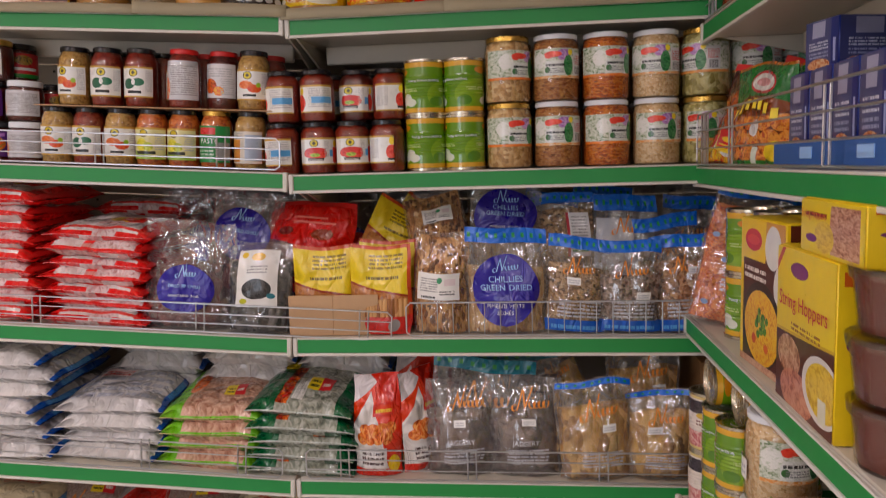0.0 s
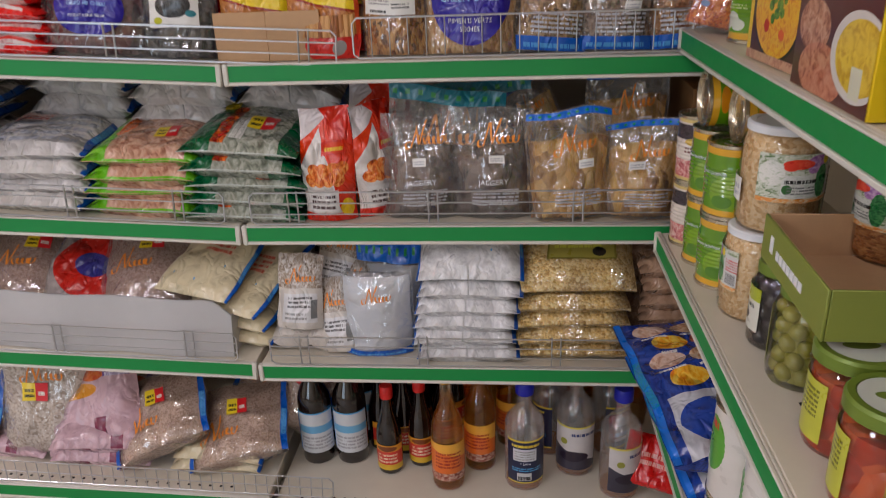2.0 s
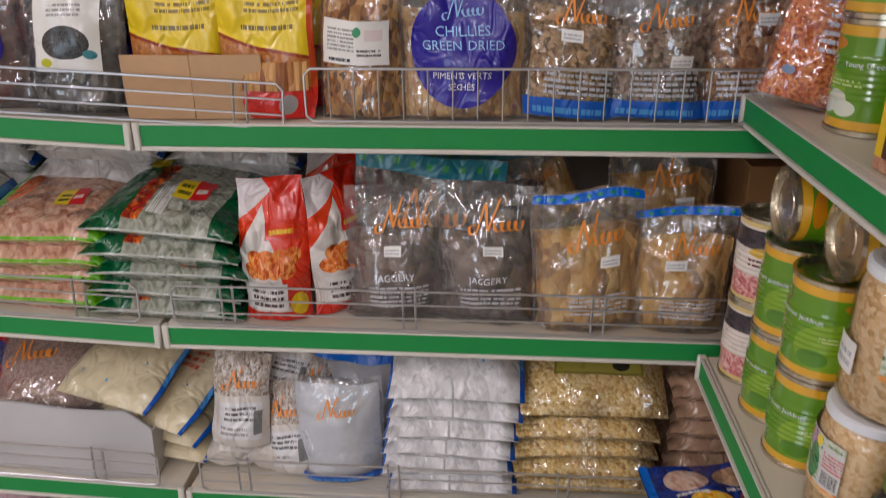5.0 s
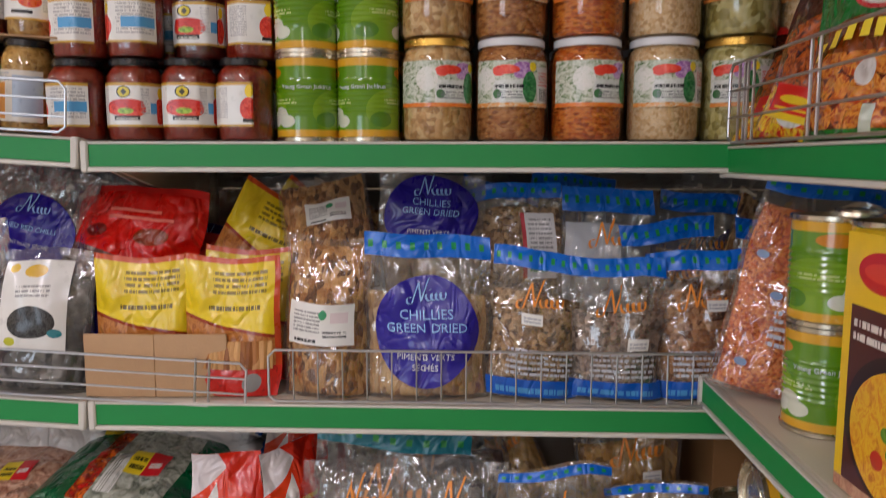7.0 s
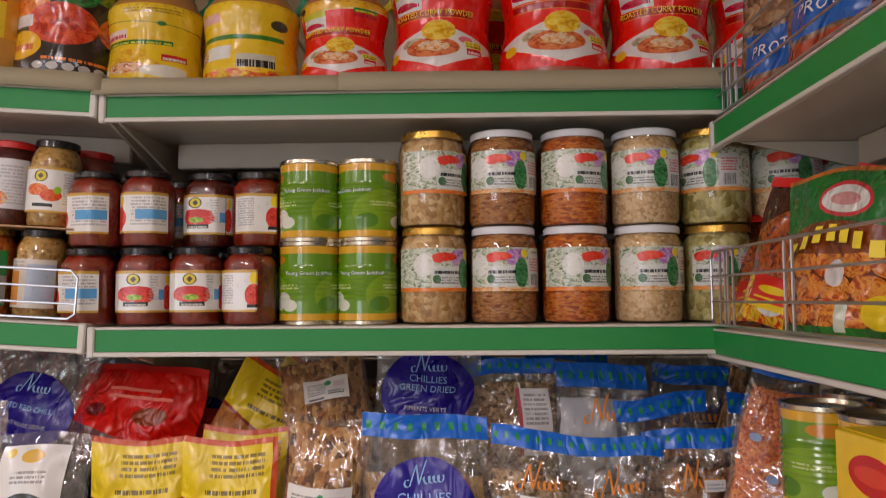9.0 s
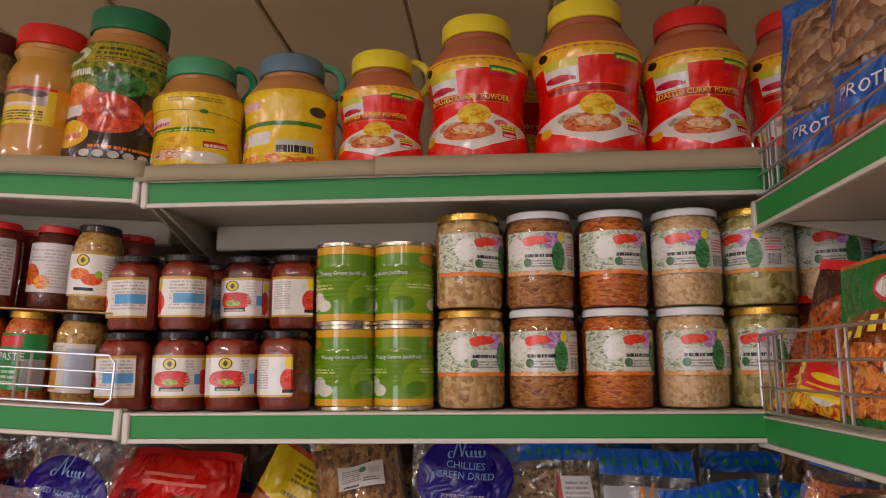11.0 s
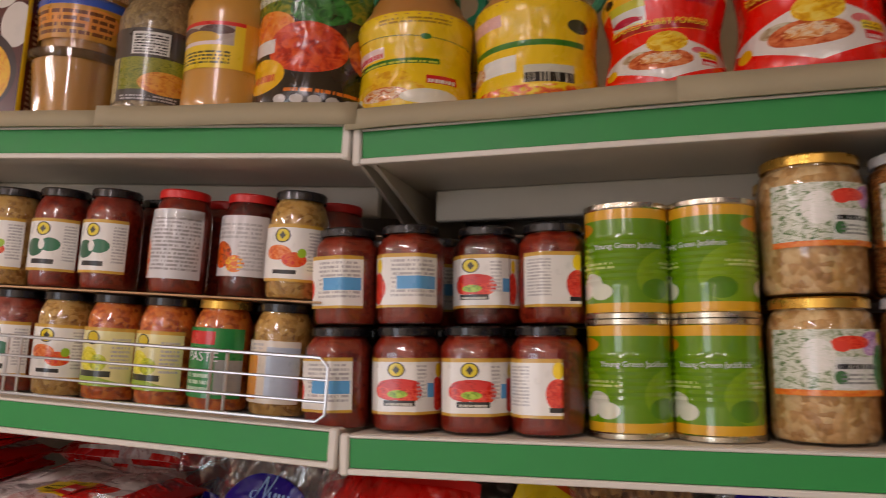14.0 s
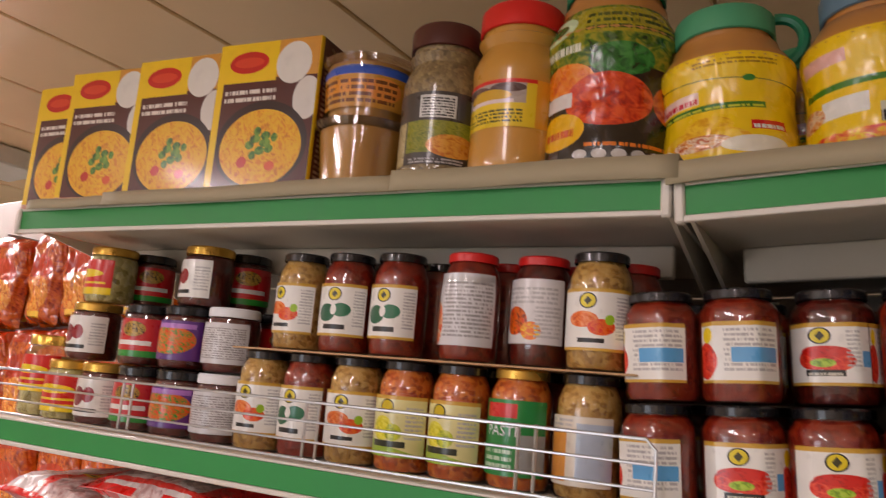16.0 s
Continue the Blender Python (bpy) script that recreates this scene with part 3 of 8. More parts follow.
def liner(bay, xs, z, label):
    """Cut cardboard laid on the top shelf, its front edge turned down over the rail."""
    for i, (a, b, up) in enumerate(xs):
        ob = tagged(new("cardboard_liner", mesh_of("cardboard_liner", *join(
            grid(lambda u, v: (a + (b - a) * u, -0.006 + 0.36 * v, z + up + 0.0008 * math.sin(u * 9 + i)), 14, 3),
            grid(lambda u, v: (a + (b - a) * u, -0.0075 - 0.002 * v, z + up - (up + 0.003) * v + 0.0008 * math.sin(u * 9 + i)), 14, 2)), mats=(M_LINER,))), label, "cardboard", "shelf liners")
        so = ob.modifiers.new("thickness", "SOLIDIFY")
        so.thickness = 0.002
        ob.matrix_basis = bay


liner(RB, ((0.0, 0.30, 0.016), (0.29, 1.0, 0.019)), RL[0], "beige cardboard liner on the top shelf")
liner(LB, ((-0.86, -0.70, 0.010), (-0.71, -0.27, 0.014), (-0.28, 0.0, 0.018)), LL[0], "beige cardboard liner on the top shelf")

# wire guards
wire_fence("wire_guard", "chrome wire guard in front of pickle jars", LB, -0.88, -0.012, -0.002, 1.394, 0.058, 3, (-0.63, -0.36, -0.13))
wire_fence("wire_guard", "chrome wire guard in front of bagged spices", LB, -0.88, 0.20, -0.004, 1.088, 0.055, 3, (-0.49, -0.17, 0.14))
wire_fence("wire_guard", "chrome wire mesh guard in front of bagged spices", RB, 0.205, 0.86, -0.004, 1.088, 0.062, 1, (), 0.028)
wire_fence("wire_guard", "chrome wire guard in front of rice packs", LB, -0.88, -0.002, -0.004, 0.813, 0.058, 3, (-0.58, -0.28, -0.09))
wire_fence("wire_guard", "chrome wire guard in front of sugar bags", RB, 0.004, 0.86, -0.004, 0.813, 0.058, 3, (0.07, 0.31, 0.55))
wire_fence("wire_guard", "chrome wire guard in front of flour packs", LB, -0.88, -0.002, -0.004, 0.539, 0.058, 3, (-0.35, -0.10))
wire_fence("wire_guard", "chrome wire guard in front of flour packs", RB, 0.004, 0.80, -0.004, 0.535, 0.058, 3, (0.06, 0.28, 0.52))
wire_fence("wire_guard", "chrome wire mesh guard on the bottom deck", LB, -0.88, 0.17, -0.014, 0.237, 0.05, 2, (), 0.022)
wire_fence("wire_guard", "chrome wire guard in front of snack packets", GB, 0.01, 0.95, 0.014, 1.384, 0.085, 3, (0.03, 0.055, 0.2, 0.55))
wire_fence("wire_guard", "chrome wire guard in front of bagged pulses", GB, 0.01, 0.95, 0.024, 1.624, 0.075, 3, (0.03, 0.055, 0.4))


# ---------------------------------------------------------------- jars, cans, bottles
def jar_profile(r, h, neck=0.78, lid=0.012, shoulder=0.2):
    """The glass of a straight-sided jar, up to its rim."""
    t = h - lid
    return [(0.0002, 0.0015), (r * 0.8, 0.0), (r * 0.93, 0.001), (r, 0.006), (r, t - h * shoulder), (r * 0.985, t - h * shoulder * 0.7), (r * (neck + 0.08), t - h * shoulder * 0.25), (r * neck, t - h * shoulder * 0.1), (r * neck, t)]


def lid_geo(r, z, h):
    return lathe([(r * 0.98, z - h * 0.05), (r * 1.02, z), (r * 1.02, z + h * 0.8), (r * 0.96, z + h), (r * 0.8, z + h * 0.98), (r * 0.78, z + h * 0.9), (0.0002, z + h * 0.9)], 28)


def glass_jar(name, label, category, group, r, h, fill_mat, lid_mat, prints, lab=(0.2, 0.68), half=75, k=0.0, fill=0.86, neck=0.8, lid=0.013, shoulder=0.2, lid_label=""):
    """A filled glass jar with a turned lid and one or more paper labels (material, half angle, turn)."""
    jar = thing(name, label, category, group)
    prof = jar_profile(r, h, neck, lid, shoulder)
    part("glass", lathe(prof, 30, k), M_GLASS, jar)
    zf = h * fill - lid
    inner = [(max(0.0002, q * 0.95 - 0.0006), z + 0.0012) for q, z in prof if z < zf - 0.002]
    inner += [(radius_at(prof, zf) * 0.95 - 0.0006, zf), (0.0002, zf + 0.001)]
    part("contents", lathe(inner, 26, k), fill_mat, jar)
    part("lid", lid_geo(r * neck + 0.0015, h - lid, lid), lid_mat, jar, lid_label)
    for m, hf, turn in prints:
        part("paper_label", wrap_label(prof, h * lab[0], h * lab[1], hf, 0.0007, k, 26, 3, turn), m, jar)
    return jar


PICKLE_RED = contents("red_pickle", (hsv(98, 20, 10), hsv(138, 34, 18), hsv(158, 54, 28)), 240, 0.2, 0.35)
PICKLE_ORANGE = contents("orange_pickle", (hsv(150, 56, 16), hsv(206, 96, 30), hsv(222, 130, 50)), 220, 0.25, 0.4)
PICKLE_TAN = contents("tan_pickle", (hsv(140, 96, 36), hsv(192, 146, 72), hsv(206, 166, 94)), 220, 0.25, 0.45)
PICKLE_DARK = contents("dark_pickle", (hsv(50, 14, 10), hsv(90, 24, 16), hsv(112, 36, 24)), 240, 0.2, 0.4)
SHRED_BEIGE = contents("beige_chunks_in_brine", (hsv(170, 120, 66), hsv(216, 170, 110), hsv(232, 200, 146)), 150, 0.7, 0.45)
SHRED_BROWN = contents("brown_shreds_in_brine", (hsv(124, 66, 28), hsv(180, 110, 56), hsv(206, 146, 84)), 170, 0.8, 0.45, (1, 1, 2.2))
SHRED_ORANGE = contents("orange_shreds_in_brine", (hsv(150, 60, 10), hsv(214, 100, 22), hsv(236, 146, 54)), 160, 0.8, 0.45, (1, 1, 2.5))
SHRED_PALE = contents("pale_grains_in_brine", (hsv(196, 150, 96), hsv(226, 188, 136), hsv(236, 208, 166)), 260, 0.6, 0.5)
PULP_YELLOW = contents("pale_yellow_pieces_in_brine", (hsv(140, 124, 60), hsv(196, 182, 110), hsv(220, 210, 150)), 110, 0.6, 0.35)

TOMATO = (hsv(170, 20, 16), hsv(222, 48, 34), hsv(236, 90, 60))
P_MD = printed("white_label_red_fruit", WHITE, (
    ("r", 0, 0.93, 1, 1, GOLD), ("r", 0, 0, 1, 0.05, GOLD), ("e", 0.40, 0.42, 0.21, 0.17, TOMATO), ("e", 0.60, 0.40, 0.20, 0.18, TOMATO), ("e", 0.5, 0.54, 0.26, 0.09, (hsv(150, 16, 14), RED, hsv(210, 40, 30))), ("e", 0.48, 0.36, 0.13, 0.07, (hsv(90, 130, 20), LIME, hsv(176, 206, 70))),
    ("e", 0.46, 0.79, 0.115, 0.135, BLACK), ("e", 0.46, 0.79, 0.095, 0.115, hsv(222, 200, 30)), ("d", 0.46, 0.79, 0.05, 0.08, hsv(60, 54, 10)), ("r", 0.30, 0.15, 0.70, 0.25, BLACK), ("b", 0.33, 0.16, 0.67, 0.24, 1, hsv(200, 196, 180)), ("r", 0.88, 0.30, 1.0, 0.55, SKY),
    ("b", 0.72, 0.3, 0.86, 0.9, 9, hsv(178, 176, 176))))
P_MDB = printed("white_label_blue_panel", WHITE, (
    ("r", 0, 0.93, 1, 1, GOLD), ("r", 0, 0, 1, 0.05, GOLD), ("b", 0.34, 0.2, 0.95, 0.92, 9, hsv(178, 176, 176)), ("r", 0.42, 0.34, 0.97, 0.58, SKY),
    ("e", 0.1, 0.36, 0.17, 0.3, TOMATO), ("e", 0.13, 0.78, 0.09, 0.13, YELLOW)))
P_MDW = printed("white_label_small_print", WHITE, (
    ("r", 0, 0.93, 1, 1, GOLD), ("r", 0, 0, 1, 0.05, GOLD), ("b", 0.08, 0.2, 0.5, 0.9, 12, hsv(178, 176, 176)), ("e", 0.92, 0.4, 0.17, 0.26, TOMATO), ("r", 0.8, 0.1, 1, 0.18, BLACK), ("e", 0.93, 0.8, 0.08, 0.14, YELLOW)))
P_MDGREEN = printed("white_label_green_chillies", WHITE, (
    ("r", 0, 0.94, 1, 1, GOLD), ("r", 0, 0, 1, 0.05, GOLD), ("e", 0.38, 0.44, 0.16, 0.17, hsv(20, 92, 62)), ("e", 0.62, 0.5, 0.15, 0.13, hsv(34, 110, 76)), ("e", 0.5, 0.5, 0.05, 0.1, WHITE),
    ("e", 0.5, 0.80, 0.115, 0.13, BLACK), ("e", 0.5, 0.80, 0.095, 0.11, hsv(222, 200, 30)), ("d", 0.5, 0.80, 0.05, 0.07, hsv(60, 54, 10)), ("r", 0.34, 0.13, 0.70, 0.22, BLACK), ("b", 0.8, 0.2, 0.97, 0.9, 12, hsv(178, 176, 176))))
P_MDCARROT = printed("white_label_orange_vegetables", WHITE, (
    ("r", 0, 0.94, 1, 1, GOLD), ("r", 0, 0, 1, 0.05, GOLD), ("e", 0.36, 0.5, 0.2, 0.13, (hsv(200, 60, 20), ORANGE, hsv(240, 150, 90))), ("e", 0.6, 0.38, 0.17, 0.13, (RED, ORANGE, RED)),
    ("e", 0.42, 0.80, 0.115, 0.13, BLACK), ("e", 0.42, 0.80, 0.095, 0.11, hsv(222, 200, 30)), ("d", 0.42, 0.80, 0.05, 0.07, hsv(60, 54, 10)), ("e", 0.7, 0.5, 0.06, 0.08, LIME), ("r", 0.3, 0.13, 0.64, 0.2, BLACK), ("b", 0.78, 0.2, 0.97, 0.9, 12, hsv(178, 176, 176))))
P_LIME = printed("pale_label_lime_fruit", hsv(222, 214, 150), (
    ("r", 0, 0.94, 1, 1, GOLD), ("h", -0.3, -1, -0.32, hsv(150, 180, 60)), ("e", 0.36, 0.46, 0.17, 0.20, (hsv(170, 170, 10), hsv(226, 214, 30), hsv(236, 230, 90))), ("e", 0.54, 0.40, 0.12, 0.14, (hsv(130, 150, 20), hsv(200, 206, 40))), ("e", 0.42, 0.82, 0.11, 0.12, hsv(40, 40, 10)), ("e", 0.42, 0.82, 0.09, 0.10, hsv(206, 180, 20)),
    ("r", 0.2, 0.16, 0.72, 0.26, hsv(40, 44, 24)), ("b", 0.7, 0.3, 0.95, 0.85, 8, hsv(178, 176, 176))))
P_PASTE = printed("green_paste_label", hsv(26, 130, 60), (
    ("r", 0.12, 0.76, 0.60, 0.95, hsv(206, 40, 40)), ("b", 0.1, 0.1, 0.56, 0.38, 3, hsv(190, 214, 190)), ("r", 0.62, 0.05, 1, 0.55, hsv(150, 152, 150))))
P_ORANGELAB = printed("white_label_orange_strip", hsv(216, 206, 190), (("r", 0.1, 0.05, 0.42, 0.75, hsv(214, 140, 50)), ("b", 0.08, 0.78, 0.5, 0.98, 3, hsv(178, 176, 176)), ("r", 0.55, 0.1, 1, 0.9, hsv(170, 182, 200))))
P_REDLAB = printed("red_label", hsv(200, 36, 40), (("r", 0.1, 0.0, 1, 0.16, GREEN), ("e", 0.55, 0.72, 0.2, 0.2, (BLACK, GOLD, BLACK)), ("r", 0.2, 0.3, 0.85, 0.42, WHITE)))
P_PURPLELAB = printed("purple_label", hsv(96, 50, 130), (("e", 0.5, 0.5, 0.42, 0.36, (RED, ORANGE, GREEN)), ("r", 0.1, 0.8, 0.9, 0.92, hsv(180, 120, 200))))
P_REDYEL = printed("red_yellow_label", RED, (("r", 0, 0, 1, 0.2, YELLOW), ("e", 0.5, 0.6, 0.35, 0.12, YELLOW), ("r", 0.1, 0.3, 0.9, 0.36, YELLOW)))
P_WHITERED = printed("white_label_dark_fruit", WHITE, (("e", 0.35, 0.5, 0.13, 0.25, hsv(130, 20, 40)), ("e", 0.55, 0.55, 0.1, 0.2, hsv(150, 30, 40)), ("r", 0.2, 0.1, 0.7, 0.2, BLACK), ("b", 0.75, 0.2, 0.97, 0.85, 8, hsv(178, 176, 176))))
P_SMALLPRINT = printed("silver_white_label", hsv(206, 204, 206), (("b", 0.2, 0.12, 0.95, 0.9, 14, hsv(150, 146, 146)), ("e", 0.06, 0.3, 0.14, 0.3, (RED, ORANGE, CREAM))))
P_REDJAR = printed("white_label_red_figure", hsv(214, 210, 210), (("e", 0.3, 0.35, 0.2, 0.22, (RED, ORANGE, DEEPRED)), ("e", 0.55, 0.2, 0.14, 0.14, (YELLOW, ORANGE)), ("b", 0.1, 0.62, 0.9, 0.9, 4, hsv(178, 176, 176)), ("b", 0.6, 0.1, 0.95, 0.6, 8, hsv(178, 176, 176))))

SPICE, PICK = "pickle jars on the shelf", "pickle jar"
jm = dict(r=0.0335, h=0.0935, k=0.7, lab=(0.17, 0.70), neck=0.76, lid=0.008, shoulder=0.17, fill=1.02)
md_front = glass_jar("pickle_jar", "six-sided jar of red pickle, white label with red fruit", PICK, SPICE, fill_mat=PICKLE_RED, lid_mat=M_BLACKLID, prints=((P_MD, 62, 4), (P_MDB, 38, 104)), **jm)
md_blue = glass_jar("pickle_jar", "six-sided jar of red pickle, white label with blue panel", PICK, SPICE, fill_mat=PICKLE_RED, lid_mat=M_BLACKLID, prints=((P_MDB, 62, 4),), **jm)
md_side = glass_jar("pickle_jar", "six-sided jar of red pickle, label turned aside", PICK, SPICE, fill_mat=PICKLE_RED, lid_mat=M_BLACKLID, prints=((P_MDW, 50, -16),), **jm)
md_dark = glass_jar("pickle_jar", "six-sided jar of dark pickle, white label with red fruit", PICK, SPICE, fill_mat=PICKLE_DARK, lid_mat=M_BLACKLID, prints=((P_MD, 62, -10), (P_MDB, 30, 84)), **jm)
z4 = RL[1] + 0.001
y4 = 0.044
put(md_blue, RB, -0.024, y4, z4, -22)
put(md_front, RB, 0.043, y4, z4, 2)
again(md_front, RB, 0.108, y4, z4, 6)
put(md_side, RB, 0.173, y4, z4, -3)
zt = z4 + 0.095
again(md_blue, RB, -0.022, y4 + 0.01, zt, -16)
again(md_blue, RB, 0.043, y4 + 0.008, zt, 2)
put(md_dark, RB, 0.112, y4 + 0.035, zt, 0)
again(md_side, RB, 0.176, y4 + 0.03, zt, 20)
for i, xx in enumerate((-0.02, 0.045, 0.112, 0.176)):
    again(md_dark, RB, xx, y4 + 0.105, z4, 30 * i)
    again(md_blue, RB, xx, y4 + 0.105, zt, 20 * i - 30)

# green tins of jackfruit
P_JACK = printed("green_jackfruit_wrapper", hsv(98, 146, 18), (
    ("e", 0.42, 0.34, 0.36, 0.30, hsv(124, 166, 28)), ("e", 0.70, 0.28, 0.10, 0.10, hsv(214, 216, 196)), ("e", 0.60, 0.21, 0.10, 0.08, hsv(226, 226, 210)), ("e", 0.78, 0.2, 0.10, 0.08, hsv(216, 220, 200)),
    ("e", 0.22, 0.22, 0.12, 0.1, hsv(84, 134, 26)), ("r", 0, 0.90, 1, 1.0, hsv(222, 168, 40)), ("r", 0, 0, 1, 0.09, hsv(222, 168, 40)), ("e", 0.55, 0.82, 0.16, 0.07, hsv(206, 130, 20)), ("b", 0.25, 0.42, 0.9, 0.5, 2, hsv(196, 214, 130))), 0.19, 1.0, wrap=2.0)


def food_can(name, label, group, r, h, wrapper, words="", ink=None):
    """A ribbed tin with rolled rims and a paper wrapper."""
    can = thing(name, label, "can", group)
    prof = [(r, 0.005)]
    n = 26
    for i in range(n + 1):
        z = 0.012 + (h - 0.024) * i / n
        prof.append((r + (0.0011 if i % 2 and 5 < i < n - 5 else 0.0), z))
    prof.append((r, h - 0.005))
    part("wrapper", lathe(prof, 36), wrapper, can)
    part("top_rim", lathe([(r - 0.001, h - 0.006), (r + 0.0012, h - 0.004), (r + 0.0012, h), (r - 0.002, h), (r - 0.0028, h - 0.004), (r * 0.75, h - 0.0035), (r * 0.72, h - 0.0045), (r * 0.45, h - 0.0045), (r * 0.42, h - 0.0035), (0.0002, h - 0.0035)], 36), M_TIN, can)
    part("bottom_rim", lathe([(0.0002, 0.003), (r - 0.002, 0.003), (r - 0.0015, 0), (r + 0.0012, 0), (r + 0.0012, 0.004), (r - 0.001, 0.006)], 36), M_TIN, can)
    if words:
        part("wrapper_lettering", text_geo(words, 0.0066, lambda x, y: ((r + 0.0013) * math.sin(x / r), -(r + 0.0013) * math.cos(x / r), h * 0.62 + y)), ink or M_WHITEINK, can)
    return can


can = food_can("jackfruit_can", "green and orange tin of jackfruit, stacked", "stacked green tins", 0.0362, 0.0985, P_JACK, "Young Green Jackfruit")
put(can, RB, 0.2435, 0.058, z4, 10)
again(can, RB, 0.3160, 0.058, z4, -8)
again(can, RB, 0.2435, 0.058, z4 + 0.0995, 4)
again(can, RB, 0.3160, 0.058, z4 + 0.0995, -34)
for i, xx in enumerate((0.244, 0.317)):
    again(can, RB, xx, 0.134, z4, 50)
    again(can, RB, xx, 0.134, z4 + 0.0995, 80)

# big jars of blossom and shoots in brine
LEAFY = (hsv(64, 104, 52), hsv(150, 166, 128), hsv(220, 222, 210), hsv(196, 204, 182))
PETAL = (hsv(120, 70, 140), hsv(176, 120, 190), hsv(214, 180, 216))


def floral_label(name, s, words):
    """A jar label: white blossom and leaves, a red mark, a violet flower, a green leaf and a small-print panel, moved round by s."""
    return printed(name, LEAFY, (
        ("r", 0.24 + s, 0.10, 0.62 + s, 0.58, (hsv(204, 208, 200), hsv(226, 228, 224), hsv(196, 204, 192))), ("e", 0.14 + s, 0.60, 0.13, 0.26, (hsv(190, 200, 176), WHITE, hsv(222, 224, 214))),
        ("e", 0.60 + s, 0.84, 0.12, 0.13, PETAL), ("e", 0.56 + s, 0.70, 0.07, 0.10, PETAL), ("e", 0.40 + s, 0.80, 0.16, 0.10, (hsv(206, 30, 24), hsv(236, 60, 40), hsv(240, 90, 60))), ("e", 0.32 + s, 0.74, 0.07, 0.08, hsv(234, 70, 50)),
        ("e", 0.72 + s, 0.86, 0.045, 0.10, hsv(240, 214, 40)), ("e", 0.68 + s, 0.42, 0.09, 0.34, (hsv(20, 84, 44), hsv(46, 120, 66), hsv(84, 150, 90))), ("e", 0.30 + s, 0.28, 0.05, 0.10, hsv(60, 110, 60)),
        ("r", 0.78 + s, 0.10, 1.02 + s, 0.86, hsv(206, 206, 204)), ("b", 0.80 + s, 0.46, 1.0 + s, 0.78, 5, hsv(200, 80, 76)), ("v", 0.82 + s, 0.14, 0.98 + s, 0.40, hsv(50, 48, 52)),
        ("b", 0.27 + s, 0.40, 0.61 + s, 0.54, 1, hsv(30, 34, 34)), ("b", 0.30 + s, 0.18, 0.60 + s, 0.36, 3, hsv(120, 124, 124)), ("r", 0, 0, 1, 0.09, words)))


P_BRINE = floral_label("floral_jar_label", 0.0, (hsv(214, 110, 30), hsv(232, 160, 80), hsv(226, 206, 170)))
P_BRINE2 = floral_label("floral_jar_label_turned", 0.24, (hsv(222, 90, 20), hsv(236, 140, 50)))
P_BRINE3 = floral_label("floral_jar_label_side", -0.22, (hsv(226, 120, 40), hsv(236, 170, 90)))
BJ = "large jars in brine"
bj = dict(r=0.0425, h=0.1155, lab=(0.33, 0.775), fill=1.04, neck=0.86, lid=0.009, shoulder=0.17)
kinds = []
for words, fm, lm, zz in (("gold-lidded glass jar of beige chunks in brine", SHRED_BEIGE, M_GOLDLID, 0), ("white-lidded glass jar of brown shreds in brine", SHRED_BROWN, M_WHITELID, 1),
                          ("white-lidded glass jar of orange shreds in brine", SHRED_ORANGE, M_WHITELID, 2), ("white-lidded glass jar of pale grains in brine", SHRED_PALE, M_WHITELID, 3),
                          ("gold-lidded glass jar of pale yellow shoots", PULP_YELLOW, M_GOLDLID, 4)):
    kinds.append(glass_jar("brine_jar", words, "jar", BJ, fill_mat=fm, lid_mat=lm, prints=(((P_BRINE2, P_BRINE, P_BRINE2, P_BRINE, P_BRINE3)[zz], 66, 8 - 4 * zz),), **bj))
for i, (j, xx) in enumerate(zip(kinds, (0.397, 0.483, 0.571, 0.659, 0.745))):
    put(j, RB, xx, 0.060, z4, -6 + 5 * i)
    again(j, RB, xx - 0.001, 0.060, z4 + 0.1165, 5 - 4 * i)
    again(j, RB, xx + 0.004, 0.148, z4, 40 * i)
    again(j, RB, xx + 0.004, 0.148, z4 + 0.1165, 25 * i)
for xx, j in ((0.83, kinds[3]), (0.914, kinds[4])):
    again(j, RB, xx, 0.060, z4, 10)
    again(j, RB, xx, 0.060, z4 + 0.1165, -12)

# left bay, pickle shelf: a bottom row, a card between and a top row
z4l = LL[1] + 0.001
lj = dict(r=0.0305, h=0.1085, neck=0.78, lid=0.009, shoulder=0.2, fill=1.02)
LJ = {}
for key, words, fm, lm, pr, lab in (
        ("tan", "glass jar of tan pickle with orange vegetable label", PICKLE_TAN, M_BLACKLID, P_MDCARROT, (0.16, 0.68)),
        ("red", "glass jar of red pickle with green chilli label", PICKLE_RED, M_BLACKLID, P_MDGREEN, (0.16, 0.68)),
        ("lime", "glass jar of orange lime pickle, pale label", PICKLE_ORANGE, M_BLACKLID, P_LIME, (0.14, 0.68)),
        ("paste", "gold-lidded jar of spice paste with green label", PICKLE_ORANGE, M_GOLDLID, P_PASTE, (0.12, 0.74)),
        ("orange", "glass jar of tan pickle with orange strip label", PICKLE_TAN, M_BLACKLID, P_ORANGELAB, (0.12, 0.66)),
        ("redlid", "red-lidded jar of red pickle, silver-white label", PICKLE_RED, M_REDLID, P_SMALLPRINT, (0.14, 0.80)),
        ("redlidb", "red-lidded jar of chilli pickle, printed label", PICKLE_DARK, M_REDLID, P_REDJAR, (0.2, 0.78))):
    LJ[key] = glass_jar("pickle_jar", words, PICK, SPICE, fill_mat=fm, lid_mat=lm, prints=((pr, 68, 0),), lab=lab, **lj)
part("lettering", text_geo("PASTE", 0.013, lambda x, y: (0.0316 * math.sin((x - 0.006) / 0.0305), -0.0316 * math.cos((x - 0.006) / 0.0305), 0.052 + y)), M_WHITEINK, LJ["paste"], "white lettering")
